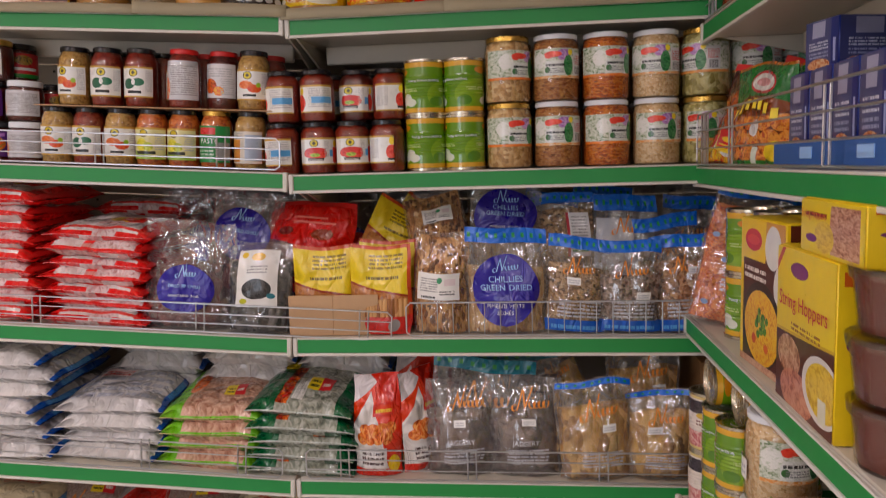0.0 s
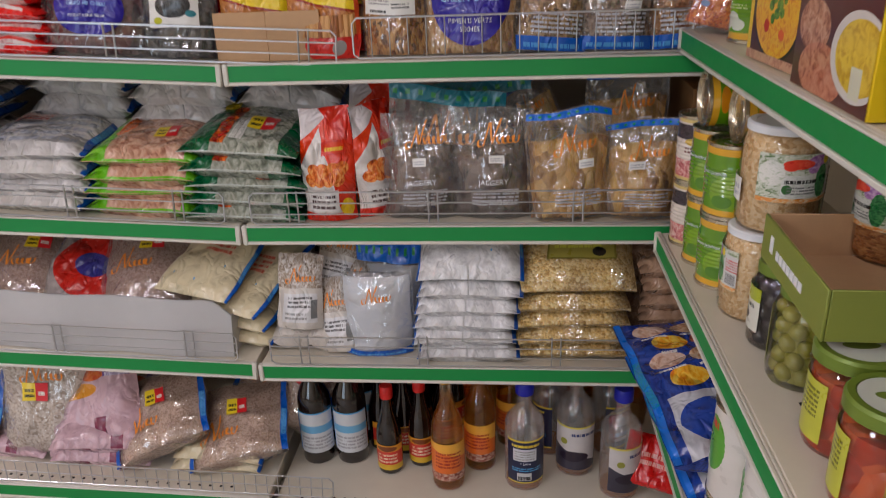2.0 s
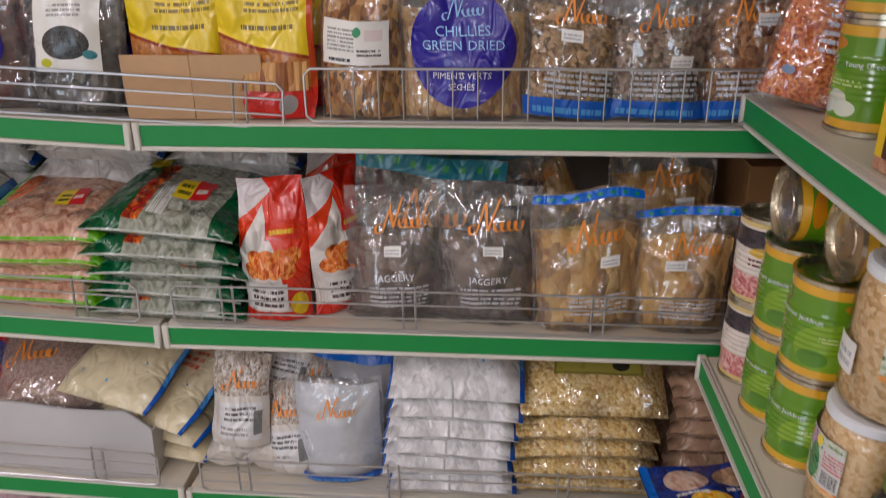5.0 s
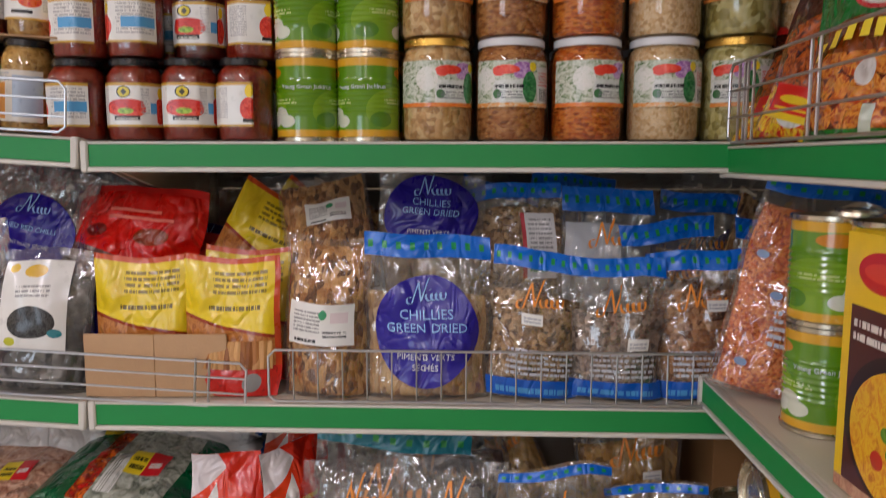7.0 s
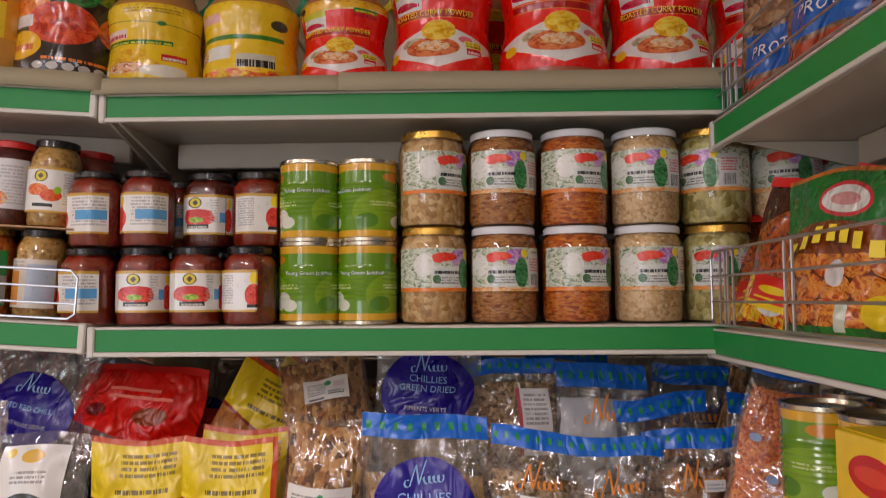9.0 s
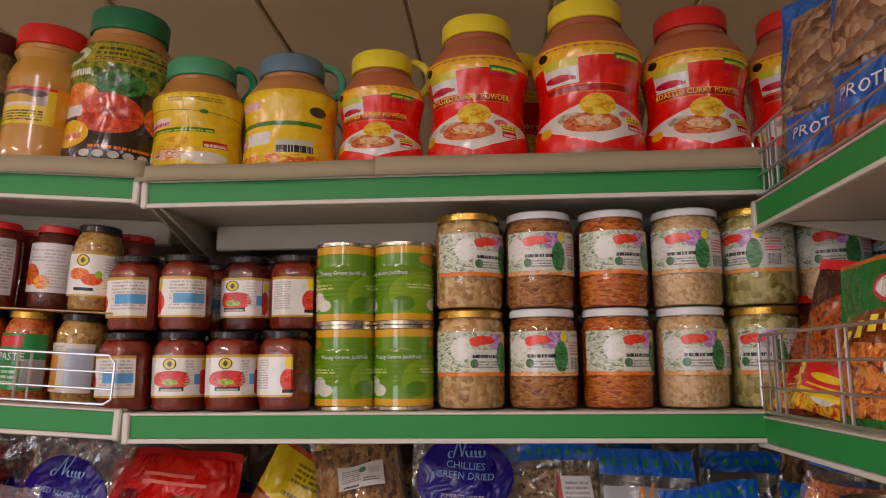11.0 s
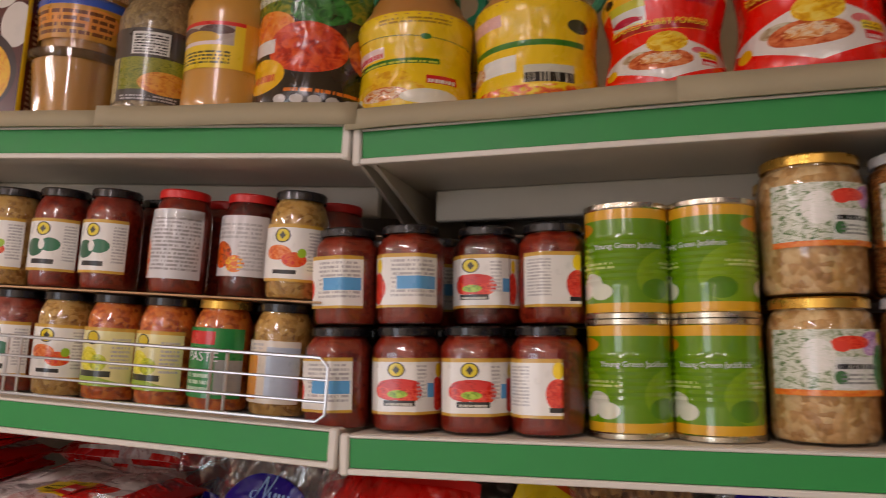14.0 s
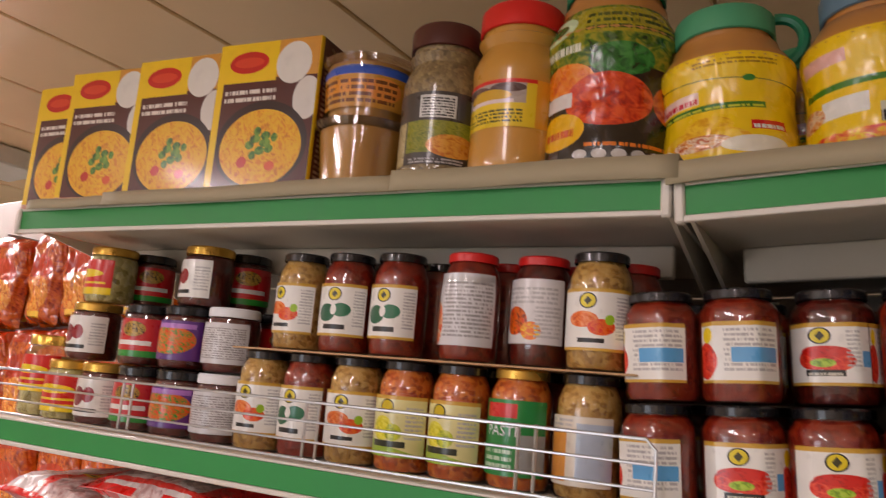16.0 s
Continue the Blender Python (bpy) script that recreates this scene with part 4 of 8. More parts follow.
sj = dict(r=0.0335, h=0.0775, neck=0.86, lid=0.011, shoulder=0.16, fill=1.0)
for key, words, fm, lm, pr in (
        ("sgold", "small gold-lidded jar with red and yellow label", PULP_YELLOW, M_GOLDLID, P_REDYEL), ("swhite", "small gold-lidded jar with white fruit label", PICKLE_DARK, M_GOLDLID, P_WHITERED),
        ("sred", "small black-lidded jar with red label", PICKLE_DARK, M_BLACKLID, P_REDLAB), ("spurple", "small black-lidded jar with purple label", PICKLE_DARK, M_BLACKLID, P_PURPLELAB),
        ("sw2", "small white-lidded jar with white small-print label", PICKLE_DARK, M_WHITELID, P_SMALLPRINT)):
    LJ[key] = glass_jar("condiment_jar", words, "jar", "small condiment jars", fill_mat=fm, lid_mat=lm, prints=((pr, 72, 0),), lab=(0.14, 0.76), **sj)
tall = glass_jar("condiment_jar", "tall gold-lidded jar with red and yellow label", "jar", "small condiment jars", 0.034, 0.108, PULP_YELLOW, M_GOLDLID, ((P_REDYEL, 75, 0),), (0.3, 0.75))
put(tall, LB, -0.854, 0.06, z4l)
used = set()


def set_jar(key, x, y, z, rz):
    if key in used:
        return again(LJ[key], LB, x, y, z, rz)
    used.add(key)
    return put(LJ[key], LB, x, y, z, rz)


for key, xx in (("sgold", -0.797), ("swhite", -0.730), ("sred", -0.662), ("spurple", -0.594), ("sw2", -0.526)):
    set_jar(key, xx, 0.056, z4l, 10)
for i, (key, xx) in enumerate((("tan", -0.460), ("red", -0.3975), ("tan", -0.335), ("lime", -0.2735), ("lime", -0.2115), ("paste", -0.149), ("orange", -0.083))):
    set_jar(key, xx, 0.052, z4l, (8, -4, 14, 3, -6, 2, -10)[i])
    again(LJ["red"], LB, xx, 0.122, z4l, 50 * i)
zl2 = z4l + 0.0785
for key, xx, zz in (("swhite", -0.785, 0), ("sgold", -0.787, 0.0785), ("sred", -0.68, 0), ("spurple", -0.611, 0), ("sw2", -0.536, 0), ("swhite", -0.605, 0.0785)):
    set_jar(key, xx, 0.07, zl2, 5) if not zz else set_jar(key, xx, 0.085, zl2 + zz, -20)
    again(LJ["sred"], LB, xx + 0.01, 0.145, zl2 + zz, 40)
for key, xx in (("sred", -0.70), ("spurple", -0.63), ("sw2", -0.56), ("sw2", -0.49)):
    again(LJ[key], LB, xx, 0.128, z4l, 30)
divider = tagged(new("cardboard_tray", mesh_of("cardboard_tray", *box_geo(-0.49, -0.035, 0.022, 0.2, z4l + 0.1092, z4l + 0.1112, 0.0006), mats=(M_CARD,))), "thin cardboard sheet between two layers of jars", "cardboard")
divider.matrix_basis = LB
zl3 = z4l + 0.1118
for i, (key, xx, yy) in enumerate((("tan", -0.429, 0.062), ("red", -0.365, 0.062), ("red", -0.299, 0.062), ("redlid", -0.215, 0.062), ("redlidb", -0.146, 0.082), ("tan", -0.081, 0.062))):
    set_jar(key, xx, yy, zl3, (-6, 4, -3, 8, -5, 6)[i])
    again(LJ["redlid" if i > 2 else "red"], LB, xx + 0.014, yy + 0.066, zl3, 40 * i + 20)


# ---------------------------------------------------------------- top shelf
def powder_jar(name, label, r, h, label_mat, lid_mat, fill_mat, waist=0.92, neck=0.6, lid_h=0.024, handle=None, lab=(0.03, 0.74), lab_half=88):
    """A blown plastic tub with a waist, a sleeve label and a ribbed screw lid."""
    jar = thing(name, label, "jar", "plastic powder jars")
    t = h - lid_h
    prof = [(0.0002, 0.003), (r * 0.86, 0.0), (r * 0.96, 0.003), (r, 0.014)]
    for i in range(1, 13):
        q = i / 12
        prof.append((r * (1 - (1 - waist) * math.sin(q * math.pi * 0.95) ** 2 + 0.02 * q), 0.014 + (t * 0.74 - 0.014) * q))
    prof += [(r * 0.94, t * 0.81), (r * 0.82, t * 0.88), (r * (neck + 0.08), t * 0.94), (r * neck, t * 0.955), (r * neck, t)]
    part("tub", lathe(prof, 34), fill_mat, jar)
    part("sleeve_label", wrap_label(prof, h * lab[0] + 0.002, t * lab[1] / 0.74 * 0.76, lab_half, 0.0008, 0, 36, 14), label_mat, jar)
    lid = lathe([(r * neck + 0.001, t - 0.001), (r * neck + 0.003, t), (r * neck + 0.003, h - 0.004), (r * neck, h), (0.0002, h)], 44)
    vs = [((v[0] * (1 + 0.008 * (i % 2)), v[1] * (1 + 0.008 * (i % 2)), v[2])) for i, v in enumerate(lid[0])]
    part("lid", (vs, lid[1], lid[2]), lid_mat, jar)
    if handle:
        pts = [(r * neck + 0.002 + 0.024 * math.sin(a), 0.012, t * 0.82 + (h - t * 0.82) * (0.5 + 0.5 * math.cos(a))) for a in [math.pi * i / 10 for i in range(11)]]
        part("handle", bent(pts, 0.0055, 8), handle, jar)
    return jar


M_POWDER = plain("chilli_powder_behind_plastic", hsv(170, 92, 62), 0.35, 0, 0.15, 60, coat=0.7)
M_POWDER2 = plain("tan_powder_behind_plastic", hsv(176, 120, 60), 0.35, 0, 0.15, 60, coat=0.7)
M_PEANUT = plain("tan_paste_behind_plastic", hsv(190, 136, 56), 0.3, 0, 0.1, 30, coat=0.8)
M_YLID, M_GLID, M_BLID = plain("yellow_plastic_lid", hsv(226, 206, 50), 0.35), plain("sea_green_plastic_lid", hsv(70, 150, 110), 0.4), plain("grey_blue_plastic_lid", hsv(92, 122, 140), 0.4)
M_DGLID = plain("dark_green_plastic_lid", hsv(20, 110, 76), 0.35)
CURRY = (hsv(170, 66, 26), hsv(226, 150, 80), hsv(236, 214, 180), hsv(190, 96, 60))
P_CURRY = printed("red_curry_powder_label", hsv(240, 30, 10), (
    ("h", -0.10, 1, 0.82, hsv(240, 214, 120)), ("h", -0.10, 1, 0.835, hsv(240, 184, 36)),
    ("r", 0.15, 0.635, 0.39, 0.865, hsv(222, 222, 220)), ("r", 0.15, 0.79, 0.39, 0.865, hsv(206, 204, 60)), ("e", 0.25, 0.695, 0.10, 0.035, hsv(206, 20, 60)), ("b", 0.18, 0.67, 0.37, 0.73, 1, hsv(190, 20, 60)),
    ("e", 0.16, 0.925, 0.04, 0.04, hsv(40, 30, 24)), ("r", 0.60, 0.845, 0.80, 0.90, hsv(40, 130, 40)), ("r", 0.60, 0.79, 0.80, 0.84, hsv(206, 20, 40)), ("b", 0.61, 0.85, 0.79, 0.895, 1, hsv(220, 210, 60)),
    ("r", 0.15, 0.55, 0.74, 0.62, hsv(176, 16, 12)), ("r", 0.15, 0.547, 0.74, 0.553, hsv(240, 150, 40)), ("r", 0.15, 0.617, 0.74, 0.623, hsv(240, 150, 40)),
    ("d", 0.50, 0.265, 0.45, 0.225, hsv(228, 222, 216)), ("e", 0.33, 0.30, 0.09, 0.055, (hsv(150, 120, 80), hsv(206, 196, 170))), ("e", 0.46, 0.245, 0.175, 0.10, (hsv(160, 50, 20), hsv(206, 96, 50), hsv(226, 130, 80))), ("e", 0.46, 0.255, 0.11, 0.06, CURRY),
    ("e", 0.50, 0.42, 0.115, 0.105, (hsv(206, 140, 10), hsv(238, 190, 30), hsv(244, 214, 90))), ("e", 0.68, 0.33, 0.05, 0.035, hsv(222, 110, 120)), ("e", 0.75, 0.285, 0.04, 0.03, hsv(170, 200, 90)),
    ("r", 0.67, 0.25, 0.80, 0.315, hsv(232, 222, 40)), ("b", 0.68, 0.26, 0.79, 0.31, 2, hsv(60, 60, 20)), ("r", 0.68, 0.18, 0.79, 0.245, hsv(206, 24, 30)), ("b", 0.69, 0.19, 0.78, 0.235, 1, WHITE),
    ("e", 0.16, 0.20, 0.05, 0.05, hsv(240, 190, 30))), 0.26, 0.6, 0.22, cscale=12)
P_YELPOW = printed("yellow_powder_label", hsv(238, 198, 22), (
    ("h", 0.10, 1, 0.80, hsv(60, 84, 20)), ("h", 0.10, 1, 0.808, hsv(238, 200, 26)), ("e", 0.42, 0.16, 0.24, 0.13, (hsv(226, 160, 20), hsv(240, 200, 60))), ("e", 0.46, 0.30, 0.12, 0.09, (hsv(214, 150, 10), hsv(240, 196, 40))), ("e", 0.42, 0.14, 0.15, 0.075, CURRY), ("e", 0.68, 0.10, 0.16, 0.08, hsv(232, 226, 206)),
    ("e", 0.20, 0.12, 0.06, 0.05, hsv(226, 220, 190)), ("r", 0.13, 0.455, 0.74, 0.515, hsv(40, 110, 26)), ("b", 0.14, 0.465, 0.73, 0.505, 1, hsv(200, 206, 60)),
    ("r", 0.13, 0.54, 0.42, 0.66, hsv(236, 206, 196)), ("b", 0.15, 0.55, 0.41, 0.64, 1, hsv(200, 20, 50)), ("r", 0.66, 0.24, 0.84, 0.33, hsv(206, 26, 30)), ("b", 0.67, 0.25, 0.83, 0.32, 1, WHITE), ("e", 0.14, 0.79, 0.035, 0.045, hsv(40, 34, 20)), ("e", 0.66, 0.74, 0.03, 0.03, hsv(40, 120, 40)), ("b", 0.4, 0.88, 0.8, 0.95, 2, hsv(160, 120, 20))), 0.26, 0.6, 0.22, cscale=12)
P_YELPOW2 = printed("yellow_powder_back_label", hsv(238, 198, 24), (
    ("r", 0, 0, 1, 0.10, (RED, ORANGE, YELLOW)), ("r", 0.2, 0.24, 0.42, 0.42, hsv(230, 230, 224)), ("r", 0.46, 0.12, 0.72, 0.30, hsv(204, 200, 180)), ("b", 0.46, 0.12, 0.72, 0.30, 1, BLACK), ("r", 0.08, 0.5, 0.8, 0.56, hsv(50, 120, 30)),
    ("e", 0.76, 0.72, 0.07, 0.07, hsv(60, 60, 40)), ("r", 0.08, 0.74, 0.34, 0.86, hsv(232, 180, 170)), ("e", 0.12, 0.3, 0.1, 0.1, CURRY)), 0.28, 0.5, 0.15, cscale=14)
P_VEG = printed("vegetable_seasoning_sleeve", hsv(38, 28, 20), (
    ("r", 0, 0.60, 1, 1, (hsv(24, 60, 14), hsv(76, 110, 26), hsv(150, 146, 36))), ("r", 0.36, 0.80, 1, 0.98, (hsv(120, 110, 20), hsv(170, 160, 30), hsv(150, 140, 40))), ("b", 0.42, 0.82, 0.92, 0.96, 3, hsv(60, 76, 20)),
    ("e", 0.60, 0.64, 0.16, 0.10, (hsv(10, 56, 14), hsv(30, 104, 40), hsv(60, 140, 60))), ("e", 0.30, 0.54, 0.17, 0.10, (hsv(206, 80, 10), hsv(232, 120, 24), hsv(236, 150, 60))), ("e", 0.54, 0.40, 0.22, 0.16, (hsv(150, 24, 10), hsv(206, 56, 20), hsv(230, 90, 40))),
    ("e", 0.90, 0.40, 0.14, 0.13, (hsv(170, 50, 10), hsv(220, 110, 30))), ("e", 0.28, 0.23, 0.155, 0.11, hsv(238, 180, 20)), ("b", 0.18, 0.19, 0.38, 0.27, 1, hsv(206, 80, 20)), ("r", 0.17, 0.37, 0.36, 0.46, hsv(222, 214, 210)),
    ("e", 0.22, 0.88, 0.15, 0.08, hsv(196, 220, 180)), ("e", 0.22, 0.87, 0.10, 0.04, hsv(40, 110, 50)), ("b", 0.16, 0.70, 0.40, 0.79, 1, hsv(224, 226, 206)),
    *[("e", 0.42 + 0.09 * i, 0.075, 0.035, 0.028, hsv(196, 190, 184)) for i in range(5)], ("b", 0.44, 0.12, 0.9, 0.16, 1, hsv(226, 120, 40))), 0.26, 0.6, 0.25, cscale=12)
P_PNUT = printed("yellow_peanut_butter_label", hsv(230, 196, 40), (
    ("r", 0.0, 0.92, 1, 1, RED), ("r", 0.75, 0.0, 1, 1, hsv(222, 150, 30)), ("r", 0.12, 0.5, 0.68, 0.92, hsv(176, 160, 150)), ("e", 0.28, 0.8, 0.14, 0.1, hsv(96, 70, 66)), ("e", 0.55, 0.82, 0.13, 0.1, hsv(90, 64, 60)),
    ("e", 0.4, 0.66, 0.18, 0.14, hsv(206, 160, 40)), ("r", 0.2, 0.5, 0.6, 0.58, hsv(226, 206, 206)), ("b", 0.2, 0.1, 0.66, 0.4, 4, hsv(70, 70, 20))))
P_SEAS = printed("dark_seasoning_label", hsv(66, 60, 56), (
    ("r", 0, 0.0, 0.34, 0.6, (hsv(120, 100, 60), hsv(206, 190, 140), hsv(150, 130, 80))), ("r", 0.36, 0.16, 1, 0.6, (hsv(90, 100, 20), hsv(150, 150, 50), hsv(110, 120, 30))), ("e", 0.8, 0.26, 0.24, 0.16, (hsv(200, 110, 30), hsv(226, 160, 60))),
    ("r", 0.48, 0.64, 0.8, 0.95, hsv(214, 214, 210)), ("b", 0.5, 0.66, 0.78, 0.93, 7, BLACK), ("b", 0.4, 0.02, 0.9, 0.1, 2, hsv(178, 176, 176))))
zs = RL[0] + 0.0215
zsl = LL[0] + 0.0165
y1 = powder_jar("powder_jar", "yellow plastic jar of spice powder, sea-green lid", 0.060, 0.156, P_YELPOW, M_GLID, M_POWDER2, 0.93, 0.70, handle=M_DGLID)
put(y1, RB, 0.038, 0.085, zs, -2)
y2 = powder_jar("powder_jar", "yellow plastic jar of spice powder, grey-blue lid", 0.060, 0.156, P_YELPOW2, M_BLID, M_POWDER2, 0.95, 0.66, handle=M_GLID)
put(y2, RB, 0.162, 0.085, zs, 4)
r1 = powder_jar("powder_jar", "small red plastic jar of roasted curry powder, yellow lid", 0.056, 0.158, P_CURRY, M_YLID, M_POWDER, 0.87, 0.66, handle=M_YLID)
put(r1, RB, 0.283, 0.085, zs, 2)
r2 = powder_jar("powder_jar", "large red plastic jar of roasted curry powder, yellow lid", 0.0665, 0.200, P_CURRY, M_YLID, M_POWDER, 0.87, 0.64)
put(r2, RB, 0.409, 0.088, zs, -3)
again(r2, RB, 0.551, 0.080, zs, 4).scale = (1.05, 1.05, 1.06)
r4 = powder_jar("powder_jar", "large red plastic jar of roasted curry powder, red lid", 0.0665, 0.200, P_CURRY, M_REDLID, M_POWDER, 0.87, 0.64)
put(r4, RB, 0.688, 0.09, zs, 0)
again(r4, RB, 0.824, 0.1, zs - 0.0, -4)
for rr, hh, src in ((0.056, 0.158, r1), (0.0665, 0.2, r2), (0.0665, 0.2, r4)):
    part("label_lettering", text_geo("ROASTED CURRY POWDER", rr * 0.15, lambda x, y, rr=rr, hh=hh: ((rr * 0.90 + 0.0016) * math.sin(x / rr - 0.16), -(rr * 0.90 + 0.0016) * math.cos(x / rr - 0.16), hh * 0.412 + y)), M_YELLOWINK, src)
again(y1, RB, 0.10, 0.205, zs, 20)
again(r2, RB, 0.46, 0.215, zs, 20)
again(r4, RB, 0.585, 0.215, zs, -20)
veg = powder_jar("seasoning_jar", "tall plastic jar of vegetable seasoning, dark green lid", 0.0655, 0.222, P_VEG, M_DGLID, M_POWDER2, 0.97, 0.72, 0.03, lab=(0.01, 0.86))
put(veg, LB, -0.087, 0.088, zsl, 6)
pnut = powder_jar("spread_jar", "plastic jar of tan nut spread, red lid", 0.049, 0.19, P_PNUT, M_REDLID, M_PEANUT, 0.97, 0.86, 0.026, lab=(0.26, 0.60))
put(pnut, LB, -0.182, 0.072, zsl, 0)
M_SEASONING = contents("mixed_grain_seasoning", (hsv(90, 74, 50), hsv(150, 130, 90), hsv(120, 100, 70)), 220, 0.4, 0.35, coat=0.7)
M_BROWNLID = plain("maroon_plastic_lid", hsv(76, 40, 36), 0.35)
seas = powder_jar("seasoning_jar", "plastic jar of seeds with dark label, maroon lid", 0.0445, 0.184, P_SEAS, M_BROWNLID, M_SEASONING, 0.99, 0.84, 0.026, lab=(0.10, 0.62), lab_half=80)
put(seas, LB, -0.274, 0.074, zsl, 0)


def stacked_tub(name, label, r, h, fill_mat, label_mat):
    """A clear plastic tub with a stepped rim, filled with paste."""
    tub = thing(name, label, "tub", "clear plastic tubs")
    prof = [(0.0002, 0.002), (r * 0.86, 0.0), (r * 0.9, 0.002), (r, h - 0.012), (r + 0.003, h - 0.011), (r + 0.003, h - 0.002)]
    part("tub_wall", lathe(prof, 32), M_PET, tub)
    part("paste", lathe([(0.0002, 0.004), (r * 0.85, 0.003), (r * 0.97, h * 0.88), (0.0002, h * 0.9)], 30), fill_mat, tub)
    part("lid", lathe([(r + 0.0035, h - 0.009), (r + 0.0045, h - 0.001), (r + 0.002, h), (r * 0.9, h - 0.002), (0.0002, h - 0.002)], 32), M_PET, tub, "clear lid")
    if label_mat:
        part("label_strip", wrap_label([(r * 0.9, 0.002), (r, h - 0.012)], h * 0.16, h * 0.88, 85, 0.0008), label_mat, tub)
    return tub


P_TUBLAB = printed("printed_clear_tub_band", hsv(200, 140, 50), (("r", 0.05, 0.7, 1, 0.95, hsv(50, 90, 190)), ("r", 0.1, 0.3, 0.9, 0.6, hsv(222, 140, 40)), ("e", 0.8, 0.4, 0.14, 0.25, hsv(226, 140, 60)), ("b", 0.1, 0.1, 0.9, 0.65, 4, hsv(110, 60, 20))))
t1 = stacked_tub("paste_tub", "clear tub of tan paste, plain", 0.057, 0.083, M_PEANUT, None)
put(t1, LB, -0.38, 0.084, zsl)
t2 = stacked_tub("paste_tub", "clear tub of tan paste with printed band", 0.0555, 0.076, M_PEANUT, P_TUBLAB)
put(t2, LB, -0.38, 0.084, zsl + 0.0835)


def carton(name, label, w, d, h, plain_mat, front, side=None, lettering=(), group="cartons", flap=True):
    """A glued card carton: bevelled body, print laid on the front and sides, tucked top flap."""
    box = thing(name, label, "box", group)
    part("body", box_geo(-w / 2, w / 2, 0, d, 0, h, 0.0016), plain_mat, box)
    part("front_print", grid(lambda u, v: (-w / 2 + 0.001 + (w - 0.002) * u, -0.0006 - 0.0012 * math.sin(u * math.pi) * math.sin(v * math.pi), 0.001 + (h - 0.002) * v), 6, 6), front, box)
    if side:
        part("side_print", grid(lambda u, v: (w / 2 + 0.0006, 0.001 + (d - 0.002) * u, 0.001 + (h - 0.002) * v), 2, 2), side, box)
        part("side_print", grid(lambda u, v: (-w / 2 - 0.0006, d - 0.001 - (d - 0.002) * u, 0.001 + (h - 0.002) * v), 2, 2), side, box)
    if flap:
        part("tuck_flap", box_geo(-w / 2 + 0.004, w / 2 - 0.004, 0.003, d * 0.97, h + 0.0002, h + 0.0012, 0.0003), plain_mat, box)
    for words, size, cx, cz, ink in lettering:
        part("lettering", text_geo(words, size, lambda x, y: (cx + x, -0.0026, cz + y)), ink, box)
    return box


SOUP = (hsv(206, 120, 8), hsv(232, 160, 16), hsv(240, 190, 30), hsv(226, 140, 20))
P_SOUP = printed("coconut_powder_carton_print", hsv(82, 34, 28), (
    ("r", 0, 0.73, 0.60, 1, hsv(242, 200, 20)), ("e", 0.31, 0.865, 0.2, 0.075, hsv(206, 30, 20)), ("e", 0.31, 0.865, 0.15, 0.035, hsv(226, 70, 40)), ("r", 0.60, 0.75, 1, 1, hsv(214, 150, 60)), ("e", 0.76, 0.84, 0.17, 0.14, hsv(226, 222, 214)), ("e", 0.92, 0.60, 0.13, 0.14, hsv(220, 214, 206)),
    ("r", 0.0, 0.0, 0.07, 1, hsv(242, 200, 20)), ("e", 0.52, 0.31, 0.45, 0.285, hsv(48, 22, 18)), ("e", 0.52, 0.29, 0.40, 0.25, SOUP), *[("e", 0.52 + 0.13 * math.cos(2.4 * k) * (0.4 + 0.09 * k), 0.32 + 0.085 * math.sin(2.4 * k) * (0.4 + 0.09 * k), 0.055 - 0.003 * k, 0.028, (hsv(24, 66, 8), hsv(70, 124, 24), hsv(120, 160, 50))) for k in range(9)], ("e", 0.36, 0.20, 0.05, 0.035, hsv(200, 50, 20)), ("e", 0.64, 0.17, 0.05, 0.03, hsv(226, 90, 20)), ("b", 0.1, 0.6, 0.62, 0.7, 2, hsv(230, 220, 210)), ("r", 0, 0, 1, 0.05, (hsv(170, 110, 90), hsv(206, 160, 130)))), 0.32, 0.4)
P_SOUPSIDE = printed("maroon_carton_side", hsv(92, 38, 30), (("b", 0.2, 0.1, 0.8, 0.9, 24, hsv(200, 170, 140)), ("r", 0, 0, 0.08, 1, hsv(242, 200, 20))))
M_YCARD = plain("yellow_carton_card", hsv(240, 204, 24), 0.4, 0, 0.05)
soup = carton("soup_carton", "maroon and yellow coconut powder carton", 0.15, 0.05, 0.196, M_YCARD, P_SOUP, P_SOUPSIDE, group="soup cartons on the top shelf")
put(soup, LB, -0.503, 0.035, zsl - 0.001, 5)
for xx, yy, rr in ((-0.652, 0.035, 4), (-0.793, 0.037, 5), (-0.905, 0.06, 3)):
    again(soup, LB, xx, yy, zsl - 0.003, rr)
again(soup, LB, -0.48, 0.10, zsl - 0.001, -4)


# ---------------------------------------------------------------- bags and packs
def header_print(name, a, b):
    """A coloured header band with a row of small green checks."""
    shapes = [("r", 0.03 + i * 0.11, 0.34, 0.068 + i * 0.11, 0.66, b) for i in range(9)]
    return printed(name, a, tuple(shapes), 0.3, 0.4, 0.5)


P_HEAD = header_print("blue_header_green_checks", hsv(26, 108, 214), hsv(40, 150, 80))
P_HEAD2 = header_print("teal_header_green_checks", hsv(34, 120, 140), hsv(60, 150, 80))
P_FOOT = printed("blue_footer_band", hsv(24, 90, 190), (("b", 0.1, 0.2, 0.9, 0.8, 1, hsv(90, 160, 220)),), 0.3, 0.4, 0.5)


